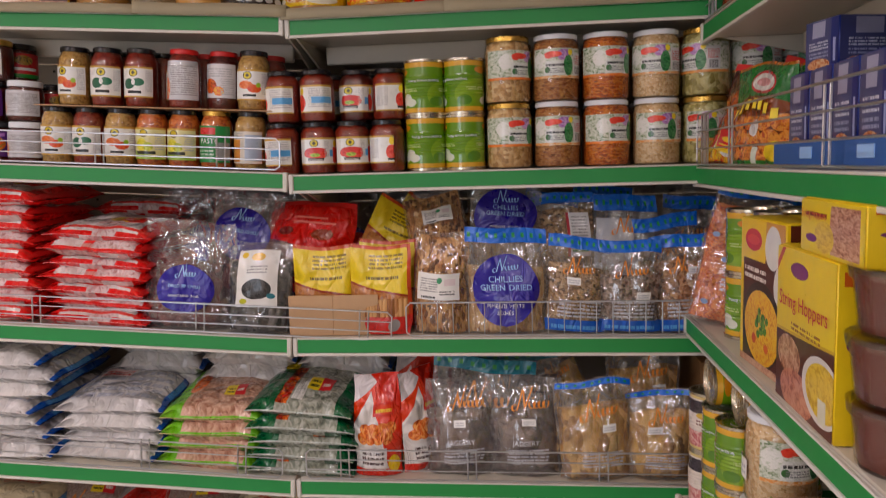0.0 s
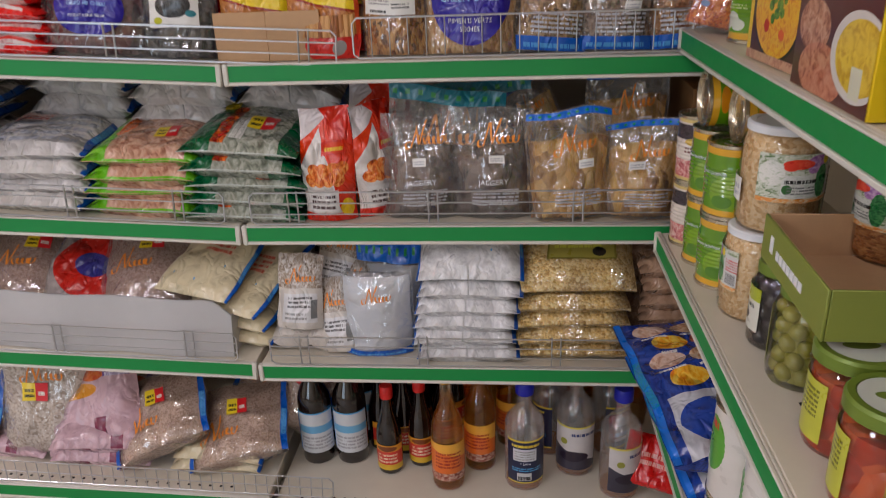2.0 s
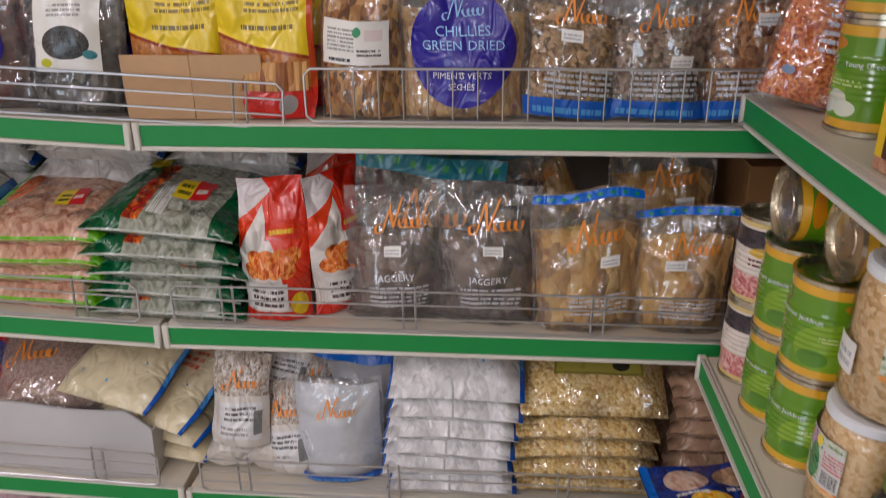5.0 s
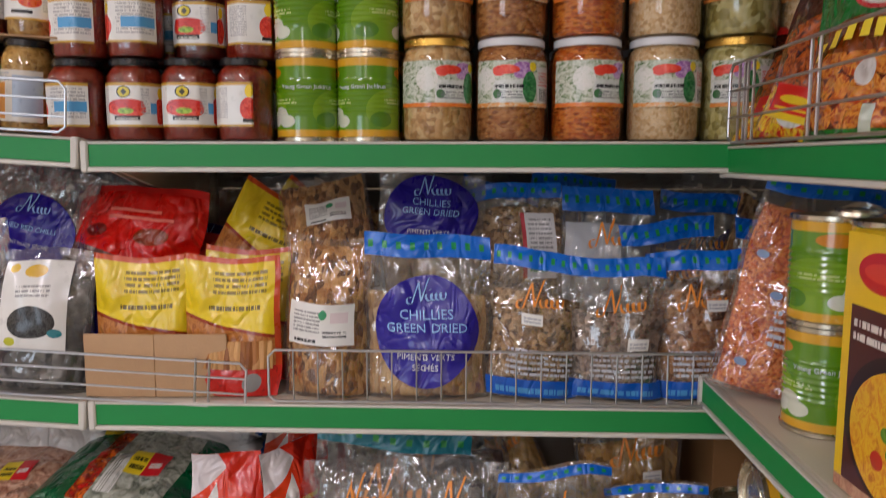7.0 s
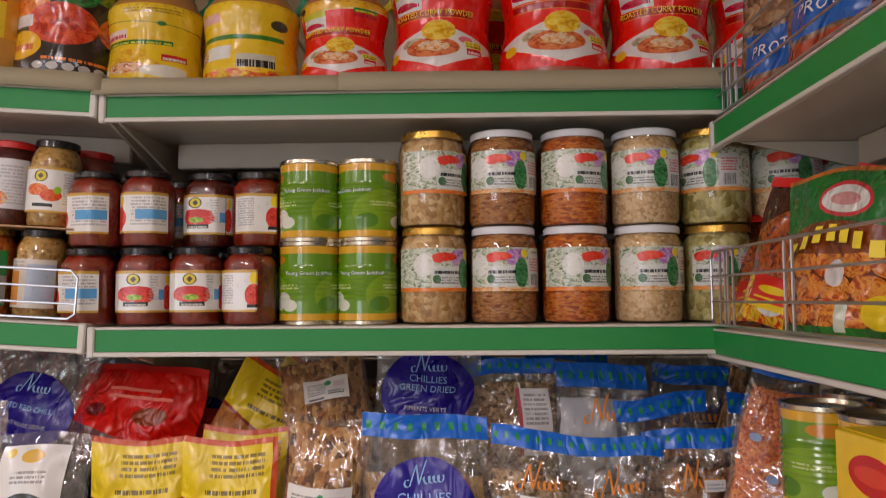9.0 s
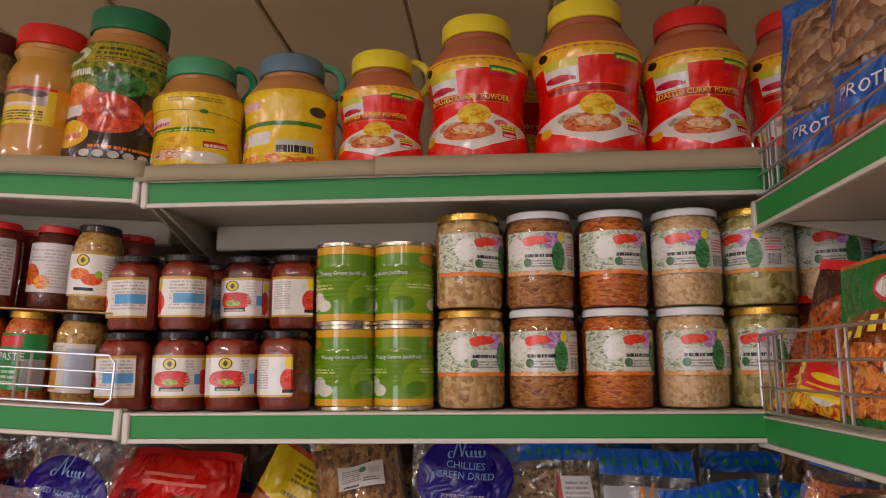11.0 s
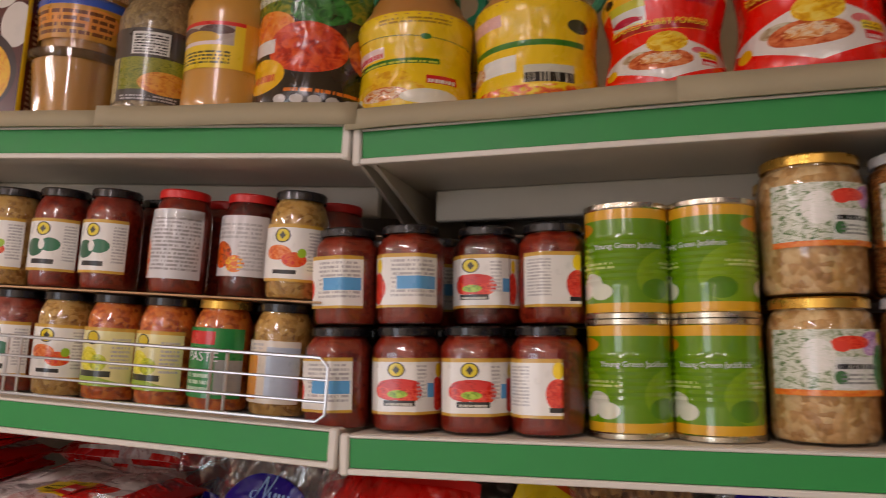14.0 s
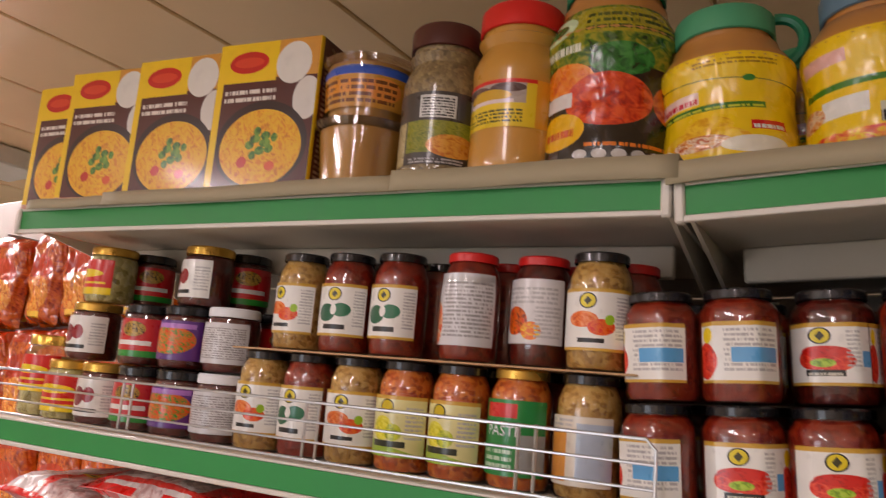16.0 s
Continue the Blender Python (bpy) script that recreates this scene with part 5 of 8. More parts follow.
LUMPS = {"dried_brown_curls": 0.012, "round_brown_nuts": 0.0085, "ochre_sugar_cubes": 0.020, "dark_jaggery_lumps": 0.026, "dried_green_chillies": 0.012, "dried_red_chillies": 0.013, "black_fungus": 0.014, "brown_seeds": 0.006, "red_orange_lentils": 0.006}


def lumpy(fn, size):
    """The skin fn pressed in between the lumps of the goods behind it."""
    def out(u, v, side=-1, off=0.0):
        x, y, z = fn(u, v, side, off)
        near = noise.voronoi((x / size, z / size * 0.8, 3.7 + side))[0]
        return (x, y - side * size * 0.42 * min(1.0, near[0] / max(1e-4, near[1])) ** 2, z)
    return out


def clear_bag(name, label, w, h, d, fill_mat, fill=0.75, seed=1, header=None, header_v=(0.88, 1.0), foot=None, mark=None, mark_at=(0.5, 0.66), mark_size=None, film=None, amp=0.006, group="clear bags", sticker=None, lines=None, category="bag", foot_v=(0.02, 0.14)):
    """A clear printed bag: lumpy goods inside, a creased film around them, header band, brand mark and price sticker."""
    bag = thing(name, label, category, group)
    skin = bag_fn(w, h, d, seed, True, amp)
    inner = bag_fn(w * 0.92, h * fill, d * 0.94, seed, True, amp * 0.9)
    size = LUMPS.get(fill_mat.name, 0.0)
    fine = min(64, int(2.6 * w / size)) if size else 16
    part("goods", moved(bag_geo(lumpy(inner, size) if size else inner, fine, int(fine * 1.2)), pose(0, 0, 0.003)), fill_mat, bag, sharp=80)
    part("film", bag_geo(skin, 22, 26, off=0.002), film or M_FILM, bag)
    if header:
        part("header_band", patch(skin, 0.0, header_v[0], 1.0, header_v[1], 20, 4, 0.0035), header, bag)
    if foot:
        part("footer_band", patch(skin, 0.02, foot_v[0], 0.98, foot_v[1], 20, 4, 0.0035), foot, bag)
    if mark:
        part("brand_mark", swash(skin, w, h, mark_at[0], mark_at[1], mark_size or w * 0.47, 0.0042), mark, bag)
    if sticker:
        part("price_sticker", patch(skin, sticker[0], sticker[1], sticker[0] + 0.025 / w, sticker[1] + 0.013 / h, 3, 2, 0.0045), M_STICKER, bag)
    if lines:
        part("small_print", patch(skin, lines[0], lines[1], lines[2], lines[3], 12, 6, 0.004), MATS[lines[4]], bag)
    bag["skin_seed"] = seed
    return bag, skin


def print_bag(name, label, w, h, d, mat, seed=1, pouch=True, amp=0.007, group="printed bags", extra=(), category="bag", nu=22, nv=26):
    """A printed film bag; extra: (part name, u0, v0, u1, v1, material) patches on its front."""
    bag = thing(name, label, category, group)
    skin = bag_fn(w, h, d, seed, pouch, amp)
    part("film", bag_geo(skin, nu, nv), mat, bag)
    for nm, u0, v0, u1, v1, m in extra:
        part(nm, patch(skin, u0, v0, u1, v1, 10, 6, 0.002), m, bag)
    return bag, skin


def clear_ink(name, col):
    """Lines of small writing printed straight on clear film."""
    m, nt, p = base_mat(name)
    uv = nd(nt, "TexCoord").outputs["UV"]
    sp = nd(nt, "SeparateXYZ", {0: uv})
    rv = math_(nt, "MULTIPLY", sp.outputs[1], 5.0)
    line = math_(nt, "LESS_THAN", math_(nt, "FRACT", rv), 0.5)
    cell = nd(nt, "CombineXYZ", {0: math_(nt, "MULTIPLY", sp.outputs[0], 30.0), 1: math_(nt, "MULTIPLY", math_(nt, "FLOOR", rv), 9.1)})
    wd = nd(nt, "TexNoise", {"Vector": cell.outputs[0], "Scale": 1.0}).outputs[0]
    p.inputs["Base Color"].default_value = rgba(col)
    nt.links.new(math_(nt, "MULTIPLY", line, math_(nt, "GREATER_THAN", wd, 0.45)), p.inputs["Alpha"])
    MATS[name] = m
    return m


clear_ink("white_small_print_on_film", hsv(190, 190, 196))
INKLINES = "white_small_print_on_film"

G_CHILLI = contents("dried_green_chillies", (hsv(150, 96, 40), hsv(206, 150, 80), hsv(226, 184, 120)), 120, 1.0, 0.5, (1, 1, 0.4))
G_REDCH = contents("dried_red_chillies", (hsv(50, 16, 14), hsv(96, 30, 26), hsv(130, 60, 50)), 60, 1.0, 0.45, (1, 1, 0.5))
G_CHIP = contents("dried_brown_curls", (hsv(70, 38, 12), hsv(176, 112, 48), hsv(222, 170, 100)), 150, 1.0, 0.55, (1, 1, 0.6))
G_SEED = contents("brown_seeds", (hsv(66, 44, 22), hsv(146, 106, 62), hsv(192, 154, 106)), 190, 0.9, 0.5)
G_DARKSEED = contents("dark_grey_brown_seeds", (hsv(76, 60, 52), hsv(130, 106, 90), hsv(176, 150, 130)), 170, 0.8, 0.5)
G_NUT = contents("round_brown_nuts", (hsv(84, 50, 24), hsv(156, 102, 56), hsv(196, 144, 92)), 140, 1.0, 0.45)
G_LENTIL = contents("red_orange_lentils", (hsv(140, 44, 6), hsv(212, 92, 22), hsv(232, 140, 60)), 340, 0.9, 0.5)
G_YELLOW = contents("yellow_split_peas", (hsv(184, 140, 64), hsv(226, 190, 112), hsv(240, 216, 156)), 210, 1.0, 0.5)
G_JAGG = contents("dark_jaggery_lumps", (hsv(58, 42, 36), hsv(96, 74, 64), hsv(128, 104, 92)), 40, 0.8, 0.5)
G_CUBE = contents("ochre_sugar_cubes", (hsv(140, 92, 30), hsv(214, 160, 66), hsv(226, 182, 100)), 60, 1.2, 0.5, (1, 1, 0.4))
G_MUSH = contents("black_fungus", (hsv(24, 22, 22), hsv(60, 58, 58), hsv(110, 108, 106)), 60, 1.0, 0.4)
G_FLOUR = plain("white_flour_in_bag", hsv(210, 210, 214), 0.6, 0, 0.08, 60)
G_PASTA = contents("brown_wholemeal_shapes", (hsv(96, 66, 46), hsv(150, 110, 78), hsv(180, 146, 112)), 90, 1.0, 0.5)

z3 = RL[2] + 0.001
z3l = LL[2] + 0.001
# green chillies
P_PURPLE = printed("violet_oval_print", hsv(40, 26, 150), (), 0.3, 0.5, 0.5)


def chilli_bag(label, words, seed, fill_mat, w=0.15, h=0.192, d=0.06, ov=0.42, ru=0.40, rv=0.34, head=P_HEAD):
    bag, skin = clear_bag("spice_bag", label, w, h, d, fill_mat, 0.62, seed, head, (0.86, 1.0), None, None, group="bagged dried chillies", film=M_FILMTHICK)
    part("oval_print", disc(skin, 0.5, ov, ru, rv, 0.0045), P_PURPLE, bag, "violet oval print")
    part("brand_mark", swash(skin, w, h, 0.5, ov + rv * 0.66, w * ru * 0.72, 0.006), M_BLUEINK, bag)
    for line, cv, size, ink in words:
        part("lettering", bag_text(skin, w, h, line, 0.5, ov + (cv - 0.42) * rv / 0.34, size * min(ru / 0.40, rv * h / 0.068), 0.0062), ink, bag)
    return bag


GREENW = (("CHILLIES", 0.52, 0.0165, M_BLUEINK), ("GREEN DRIED", 0.44, 0.0155, M_BLUEINK), ("PIMENTS VERTS", 0.27, 0.0105, M_WHITEINK), ("SÉCHÉS", 0.205, 0.0105, M_WHITEINK))
REDW = (("DRIED RED CHILLI", 0.45, 0.0125, M_BLUEINK), ("PIMENT ROUGE SÉCHÉ", 0.31, 0.009, M_WHITEINK))
put(chilli_bag("clear bag of dried green chillies, violet oval print", GREENW, 3, G_CHILLI), RB, 0.386, 0.036, z3, 2, -4)
put(chilli_bag("tall clear bag of dried green chillies standing behind", GREENW, 4, G_CHILLI, 0.14, 0.262, 0.05, 0.79, 0.44, 0.20, None), RB, 0.384, 0.135, z3, -3, -6)
put(chilli_bag("clear bag of dried red chillies, violet oval print", REDW, 5, G_REDCH, 0.175, 0.208, 0.06, 0.38, 0.33, 0.215, None), LB, -0.20, 0.041, z3l, 3, -4)
put(chilli_bag("bag of dried red chillies leaning behind", REDW, 6, G_REDCH, 0.155, 0.262, 0.06, 0.66, 0.40, 0.20, None), LB, -0.158, 0.15, z3l, -8, -8, 7)
put(chilli_bag("bag of dried red chillies at the back", REDW, 7, G_REDCH, 0.16, 0.25, 0.06, 0.42, 0.40, 0.34, None), LB, -0.03, 0.2, z3l, 4, -8, -6)

# fungus bag
P_FUNGUS = printed("white_fungus_label", WHITE, (("e", 0.5, 0.32, 0.36, 0.18, (BLACK, hsv(70, 70, 70), BLACK)), ("e", 0.5, 0.88, 0.17, 0.07, hsv(222, 176, 40)), ("e", 0.16, 0.92, 0.08, 0.05, hsv(230, 190, 50)), ("b", 0.25, 0.6, 0.75, 0.75, 3, GREY), ("e", 0.2, 0.1, 0.1, 0.05, hsv(190, 190, 40)), ("e", 0.85, 0.2, 0.1, 0.05, hsv(60, 130, 140))))
fung, sk = clear_bag("dried_fungus_bag", "clear bag of black dried fungus, white label", 0.122, 0.17, 0.05, G_MUSH, 0.8, 9, None, group="bagged dried goods")
part("paper_label", patch(sk, 0.18, 0.3, 0.8, 0.92, 12, 12, 0.0045), P_FUNGUS, fung, "white label with black picture")
put(fung, LB, -0.058, 0.031, z3l, 2, -3)

# bags pushed to the back of the shelf
back_row = chilli_bag("bag of dried red chillies pushed to the back", REDW, 8, G_REDCH, 0.165, 0.262, 0.07, 0.5, 0.33, 0.2, None)
put(back_row, RB, 0.02, 0.32, z3, 4, -3, 5)
for bay, bx, by, br in ((RB, 0.19, 0.31, -6), (RB, 0.36, 0.33, 5), (RB, 0.53, 0.32, -4), (RB, 0.69, 0.31, 6), (RB, 0.86, 0.32, -3), (LB, -0.13, 0.32, -5), (LB, -0.30, 0.33, 4), (LB, -0.24, 0.25, -8)):
    again(back_row, bay, bx, by, z3 if bay is RB else z3l, br, -3, br)

# cinnamon
STICK = (hsv(120, 66, 26), hsv(176, 116, 60), hsv(206, 156, 96))
P_CIN = printed("cinnamon_pouch_print", (hsv(150, 84, 34), hsv(196, 126, 60), hsv(170, 104, 46)), (
    ("h", 0.16, 1, 0.56, hsv(150, 50, 16)), ("h", 0.16, 1, 0.585, hsv(238, 206, 24)), ("r", 0.94, 0.2, 1, 1, hsv(200, 70, 24)), ("b", 0.34, 0.74, 0.86, 0.92, 4, hsv(140, 116, 24)), ("b", 0.3, 0.62, 0.8, 0.68, 1, hsv(110, 90, 24)), ("r", 0, 0, 1, 0.22, (hsv(150, 20, 16), RED, hsv(200, 40, 30))), ("e", 0.72, 0.1, 0.1, 0.07, GREY), ("r", 0.0, 0.96, 1, 1, hsv(206, 80, 30))), 0.3, 0.45, 0.5)
M_STICK = contents("cinnamon_quills", STICK, 130, 0.8, 0.5, (1.2, 1, 0.12))


def cinnamon(label, seed, w=0.108, h=0.168):
    bag, skin = print_bag("cinnamon_pouch", label, w, h, 0.035, P_CIN, seed, True, 0.004, "cinnamon pouches")
    part("window", patch(skin, 0.06, 0.20, 0.92, 0.40, 14, 8, 0.0025), M_STICK, bag, "cinnamon quills showing through the window")
    return bag


cin = cinnamon("yellow pouch of cinnamon quills with window", 11)
put(cin, RB, 0.044, 0.036, z3, 3, -4)
again(cin, RB, 0.152, 0.031, z3, -2, -5)
again(cin, RB, 0.158, 0.085, z3 + 0.004, -4, -5)
again(cin, RB, 0.118, 0.140, z3 + 0.085, 6, -14, 26)
again(cin, RB, 0.150, 0.165, z3 + 0.088, 2, -12, 32)
again(cin, RB, 0.165, 0.15, z3 + 0.06, -6, -30, 44)
flap = tagged(new("cardboard_sheet", mesh_of("cardboard_sheet", *join(box_geo(-0.0845, 0.0, 0, 0.003, 0, 0.076, 0.0008), moved(box_geo(0.0, 0.085, 0, 0.003, 0, 0.076, 0.0008), pose(0.0004, 0, 0, 0, 0, 4))), mats=(M_CARD,))), "folded brown cardboard panel at the shelf front", "cardboard")
flap.matrix_basis = RB @ pose(0.064, 0.014, z3)

# red bag lying over
P_REDBAG = printed("red_snack_bag_print", hsv(220, 26, 14), (("h", -0.30, -1, -0.46, hsv(120, 84, 76)), ("e", 0.5, 0.12, 0.3, 0.09, (hsv(90, 40, 34), hsv(160, 110, 100))), ("e", 0.25, 0.55, 0.1, 0.06, hsv(120, 20, 10)), ("e", 0.68, 0.52, 0.12, 0.08, hsv(150, 60, 20))), 0.28, 0.5, 0.75)
rb1, rsk = print_bag("spice_bag", "crumpled red bag of chilli leaning on others", 0.178, 0.15, 0.07, P_REDBAG, 15, True, 0.010, "bagged dried chillies")
for k in range(2):
    part("text_bar", patch(rsk, 0.34, 0.66 + 0.07 * k, 0.80 - 0.1 * k, 0.69 + 0.07 * k, 8, 2, 0.003), M_PINKINK, rb1, "pale red line of writing")
part("header_seal", patch(rsk, 0.0, 0.93, 1.0, 1.0, 14, 2, 0.0025), M_REDLID, rb1, "plain red top seal")
put(rb1, RB, -0.020, 0.115, z3 + 0.100, -4, -22, 6)
again(rb1, RB, 0.06, 0.24, z3 + 0.02, 10, -6, 8)
again(rb1, RB, 0.01, 0.16, z3, -4, -6, -3)
again(rb1, RB, 0.225, 0.20, z3 + 0.07, 8, -20, -35)

# curls
P_WLAB = printed("white_paper_bag_label", WHITE, (("b", 0.08, 0.3, 0.5, 0.85, 6, GREY), ("e", 0.55, 0.75, 0.08, 0.12, hsv(60, 150, 100)), ("r", 0.68, 0.55, 0.92, 0.8, hsv(222, 206, 206)), ("b", 0.1, 0.06, 0.45, 0.2, 1, BLACK), ("b", 0.55, 0.2, 0.9, 0.4, 2, hsv(80, 80, 80))), 0.5, 0.1)
chip, sk = clear_bag("dried_chilli_curls_bag", "clear bag of dried brown curls, white label", 0.106, 0.19, 0.06, G_CHIP, 0.94, 18, None, group="bagged dried goods", amp=0.009)
part("paper_label", patch(sk, 0.1, 0.34, 0.86, 0.60, 10, 6, 0.0045), P_WLAB, chip)
put(chip, RB, 0.267, 0.036, z3, -3, -4)
chip2, sk = clear_bag("dried_chilli_curls_bag", "clear bag of brown curls slumped on top of others", 0.12, 0.15, 0.06, G_CHIP, 0.9, 19, None, group="bagged dried goods", amp=0.010)
part("paper_label", patch(sk, 0.3, 0.45, 0.8, 0.68, 8, 6, 0.0045), P_WLAB, chip2)
put(chip2, RB, 0.262, 0.11, z3 + 0.13, 5, -28, -10)
again(chip, RB, 0.25, 0.16, z3, 8, -4, 4)
again(chip, RB, 0.30, 0.20, z3 + 0.03, -8, -4, -8)

# blue-headed bags of seeds and nuts
nk = dict(header=P_HEAD, header_v=(0.87, 1.0), foot=P_FOOT, mark=M_ORANGEINK, mark_at=(0.5, 0.68), lines=(0.2, 0.17, 0.9, 0.36, INKLINES), group="blue-headed clear bags")
n1, _ = clear_bag("seed_bag", "clear bag of brown seeds with blue header", 0.112, 0.172, 0.05, G_SEED, 0.68, 21, sticker=(0.32, 0.5), **nk)
put(n1, RB, 0.510, 0.036, z3, 3, -5, 4)
n2, _ = clear_bag("seed_bag", "clear bag of dark seeds with blue header", 0.115, 0.165, 0.05, G_DARKSEED, 0.60, 22, sticker=(0.6, 0.36), **nk)
put(n2, RB, 0.607, 0.036, z3, -2, -5, 1)
n3, _ = clear_bag("nut_bag", "clear bag of round brown nuts with blue header", 0.112, 0.175, 0.05, G_NUT, 0.72, 23, sticker=(0.55, 0.6), **nk)
put(n3, RB, 0.712, 0.041, z3, -5, -5, -4)
P_REDEDGE = printed("white_panel_red_edge", hsv(224, 220, 218), (("r", 0, 0, 0.12, 1, hsv(190, 40, 50)), ("b", 0.2, 0.45, 0.9, 0.95, 7, GREY), ("b", 0.2, 0.1, 0.9, 0.2, 1, GREEN)), 0.4, 0.3)
nb1, sk = clear_bag("seed_bag", "clear bag of brown seeds turned back to front", 0.128, 0.25, 0.045, G_SEED, 0.86, 24, P_HEAD, (0.92, 1.0), group="blue-headed clear bags")
part("paper_label", patch(sk, 0.56, 0.5, 0.9, 0.84, 8, 8, 0.0045), P_REDEDGE, nb1, "white panel with red edge")
put(nb1, RB, 0.505, 0.128, z3, -4, -8, -3)
nb2, sk = clear_bag("flour_bag", "clear bag of white flakes with blue header", 0.12, 0.245, 0.045, G_FLOUR, 0.80, 25, film=M_FILMTHICK, sticker=None, **{**nk, "mark_at": (0.5, 0.74), "foot": None, "lines": None})
put(nb2, RB, 0.608, 0.118, z3, 2, -7, 2)
nb3, _ = clear_bag("nut_bag", "clear bag of brown nuts with blue header standing behind", 0.125, 0.208, 0.045, G_NUT, 0.6, 26, sticker=None, **nk)
put(nb3, RB, 0.708, 0.105, z3, 6, -7, -6)
again(nb3, RB, 0.74, 0.19, z3 + 0.03, -8, -6, 5)
again(nb1, RB, 0.56, 0.22, z3 + 0.01, 8, -4, 6)
again(n2, RB, 0.45, 0.2, z3 + 0.085, 8, -10, 12)
again(chip, RB, 0.79, 0.15, z3 + 0.05, 12, -10, 20)
again(nb3, RB, 0.83, 0.12, z3, 4, -6, 2)

# lentil bag in the corner, leaning on the tins of the side bay
M_DOTS = plain("grey_blue_film_ink", hsv(120, 140, 170), 0.4)
lentil, lsk = clear_bag("lentil_bag", "clear bag of orange lentils leaning on tins", 0.135, 0.225, 0.05, G_LENTIL, 0.86, 31, P_HEAD, (0.93, 1.0), mark=M_ORANGEINK, mark_at=(0.6, 0.76), sticker=(0.58, 0.55), lines=(0.3, 0.24, 0.95, 0.42, INKLINES), group="bagged pulses")
for u0, v0 in ((0.12, 0.12), (0.45, 0.2), (0.8, 0.14), (0.25, 0.45), (0.1, 0.62), (0.45, 0.64), (0.75, 0.72), (0.3, 0.8), (0.6, 0.46)):
    part("printed_spot", disc(lsk, u0 + 0.04, v0 + 0.018, 0.045, 0.02, 0.0042, 2, 10), M_DOTS, lentil)
lentil.matrix_basis = pose(0.330, 1.262, GL[2] + 0.002, -6, 13, -12)


# flat packs in stacks
def stack(name, label, group, n, w, l, t, mats, bay, x, y, z, seed=1, jitter=0.010, turn=4.5, extra=(), amp=0.005, top=0.0):
    """A stack of n flat packs, each an object of its own."""
    rnd = random.Random(seed)
    made = []
    for k, m in enumerate(mats):
        bag, skin = print_bag(name, label, w, l, t * 1.5, m, seed * 3 + k, False, amp, group, extra, "pack", 18, 16)
        made.append(bag)
    zz = z + t * 0.55
    for i in range(n):
        src = made[i % len(made)]
        xx, yy, rr = x + rnd.uniform(-1, 1) * jitter, y + rnd.uniform(-1, 1) * jitter, rnd.uniform(-1, 1) * turn
        tip = -90 + rnd.uniform(-1.5, 1.5) + (top if i == n - 1 else 0)
        (put if i < len(made) else again)(src, bay, xx, yy, zz, rr, tip)
        zz += t * rnd.uniform(0.94, 1.02)
    return made


REDPK = (hsv(176, 120, 116), hsv(226, 206, 204), hsv(206, 160, 156))
P_REDPACK = printed("red_white_pulse_pack", hsv(226, 216, 212), (("r", 0, 0, 1, 0.012, RED), ("r", 0, 0, 0.16, 1, hsv(232, 32, 28)), ("r", 0.86, 0, 1, 1, hsv(232, 32, 28)), ("r", 0, 0, 1, 0.03, hsv(232, 32, 28)), ("e", 0.56, 0.3, 0.13, 0.5, REDPK), ("r", 0.14, 0.05, 1, 0.08, hsv(222, 60, 50)), ("r", 0.5, 0.25, 0.66, 0.5, YELLOW), ("r", 0.66, 0.25, 0.8, 0.5, RED)), 0.28, 0.55, 0.6)
P_REDPACK2 = printed("red_pulse_pack_edge", hsv(236, 38, 32), (("r", 0.14, 0.015, 0.42, 1, hsv(226, 216, 212)), ("r", 0.52, 0.015, 0.92, 1, REDPK), ("r", 0.42, 0.02, 0.52, 0.05, hsv(222, 150, 140))), 0.28, 0.55, 0.6)
P_PRICE = printed("yellow_red_price_flash", hsv(236, 206, 30), (("r", 0.5, 0, 1, 1, hsv(214, 30, 40)), ("b", 0.08, 0.2, 0.45, 0.8, 2, BLACK), ("b", 0.58, 0.3, 0.9, 0.7, 1, WHITE)), 0.4, 0.3)
PULSE = (("end_seal", 0.0, 0.0, 0.05, 1.0, M_REDLID), ("end_seal", 0.95, 0.0, 1.0, 1.0, M_REDLID), ("price_flash", 0.48, 0.26, 0.68, 0.42, P_PRICE))
stack("pulse_pack", "red and white printed pack of pulses in a stack", "stacked red packs", 9, 0.215, 0.24, 0.0285, (P_REDPACK, P_REDPACK2), LB, -0.60, 0.015, z3l, 41, extra=PULSE)
stack("pulse_pack", "red and white printed pack of pulses in a stack", "stacked red packs", 7, 0.215, 0.24, 0.0275, (P_REDPACK, P_REDPACK2), LB, -0.377, 0.012, z3l, 42, extra=PULSE)
stack("pulse_pack", "red printed pack of pulses in a back stack", "stacked red packs", 8, 0.21, 0.15, 0.0285, (P_REDPACK2, P_REDPACK), LB, -0.40, 0.25, z3l, 43, extra=PULSE)
stack("pulse_pack", "red and white printed pack of pulses in a stack", "stacked red packs", 8, 0.2, 0.24, 0.0285, (P_REDPACK, P_REDPACK2), LB, -0.79, 0.02, z3l, 44, extra=PULSE)

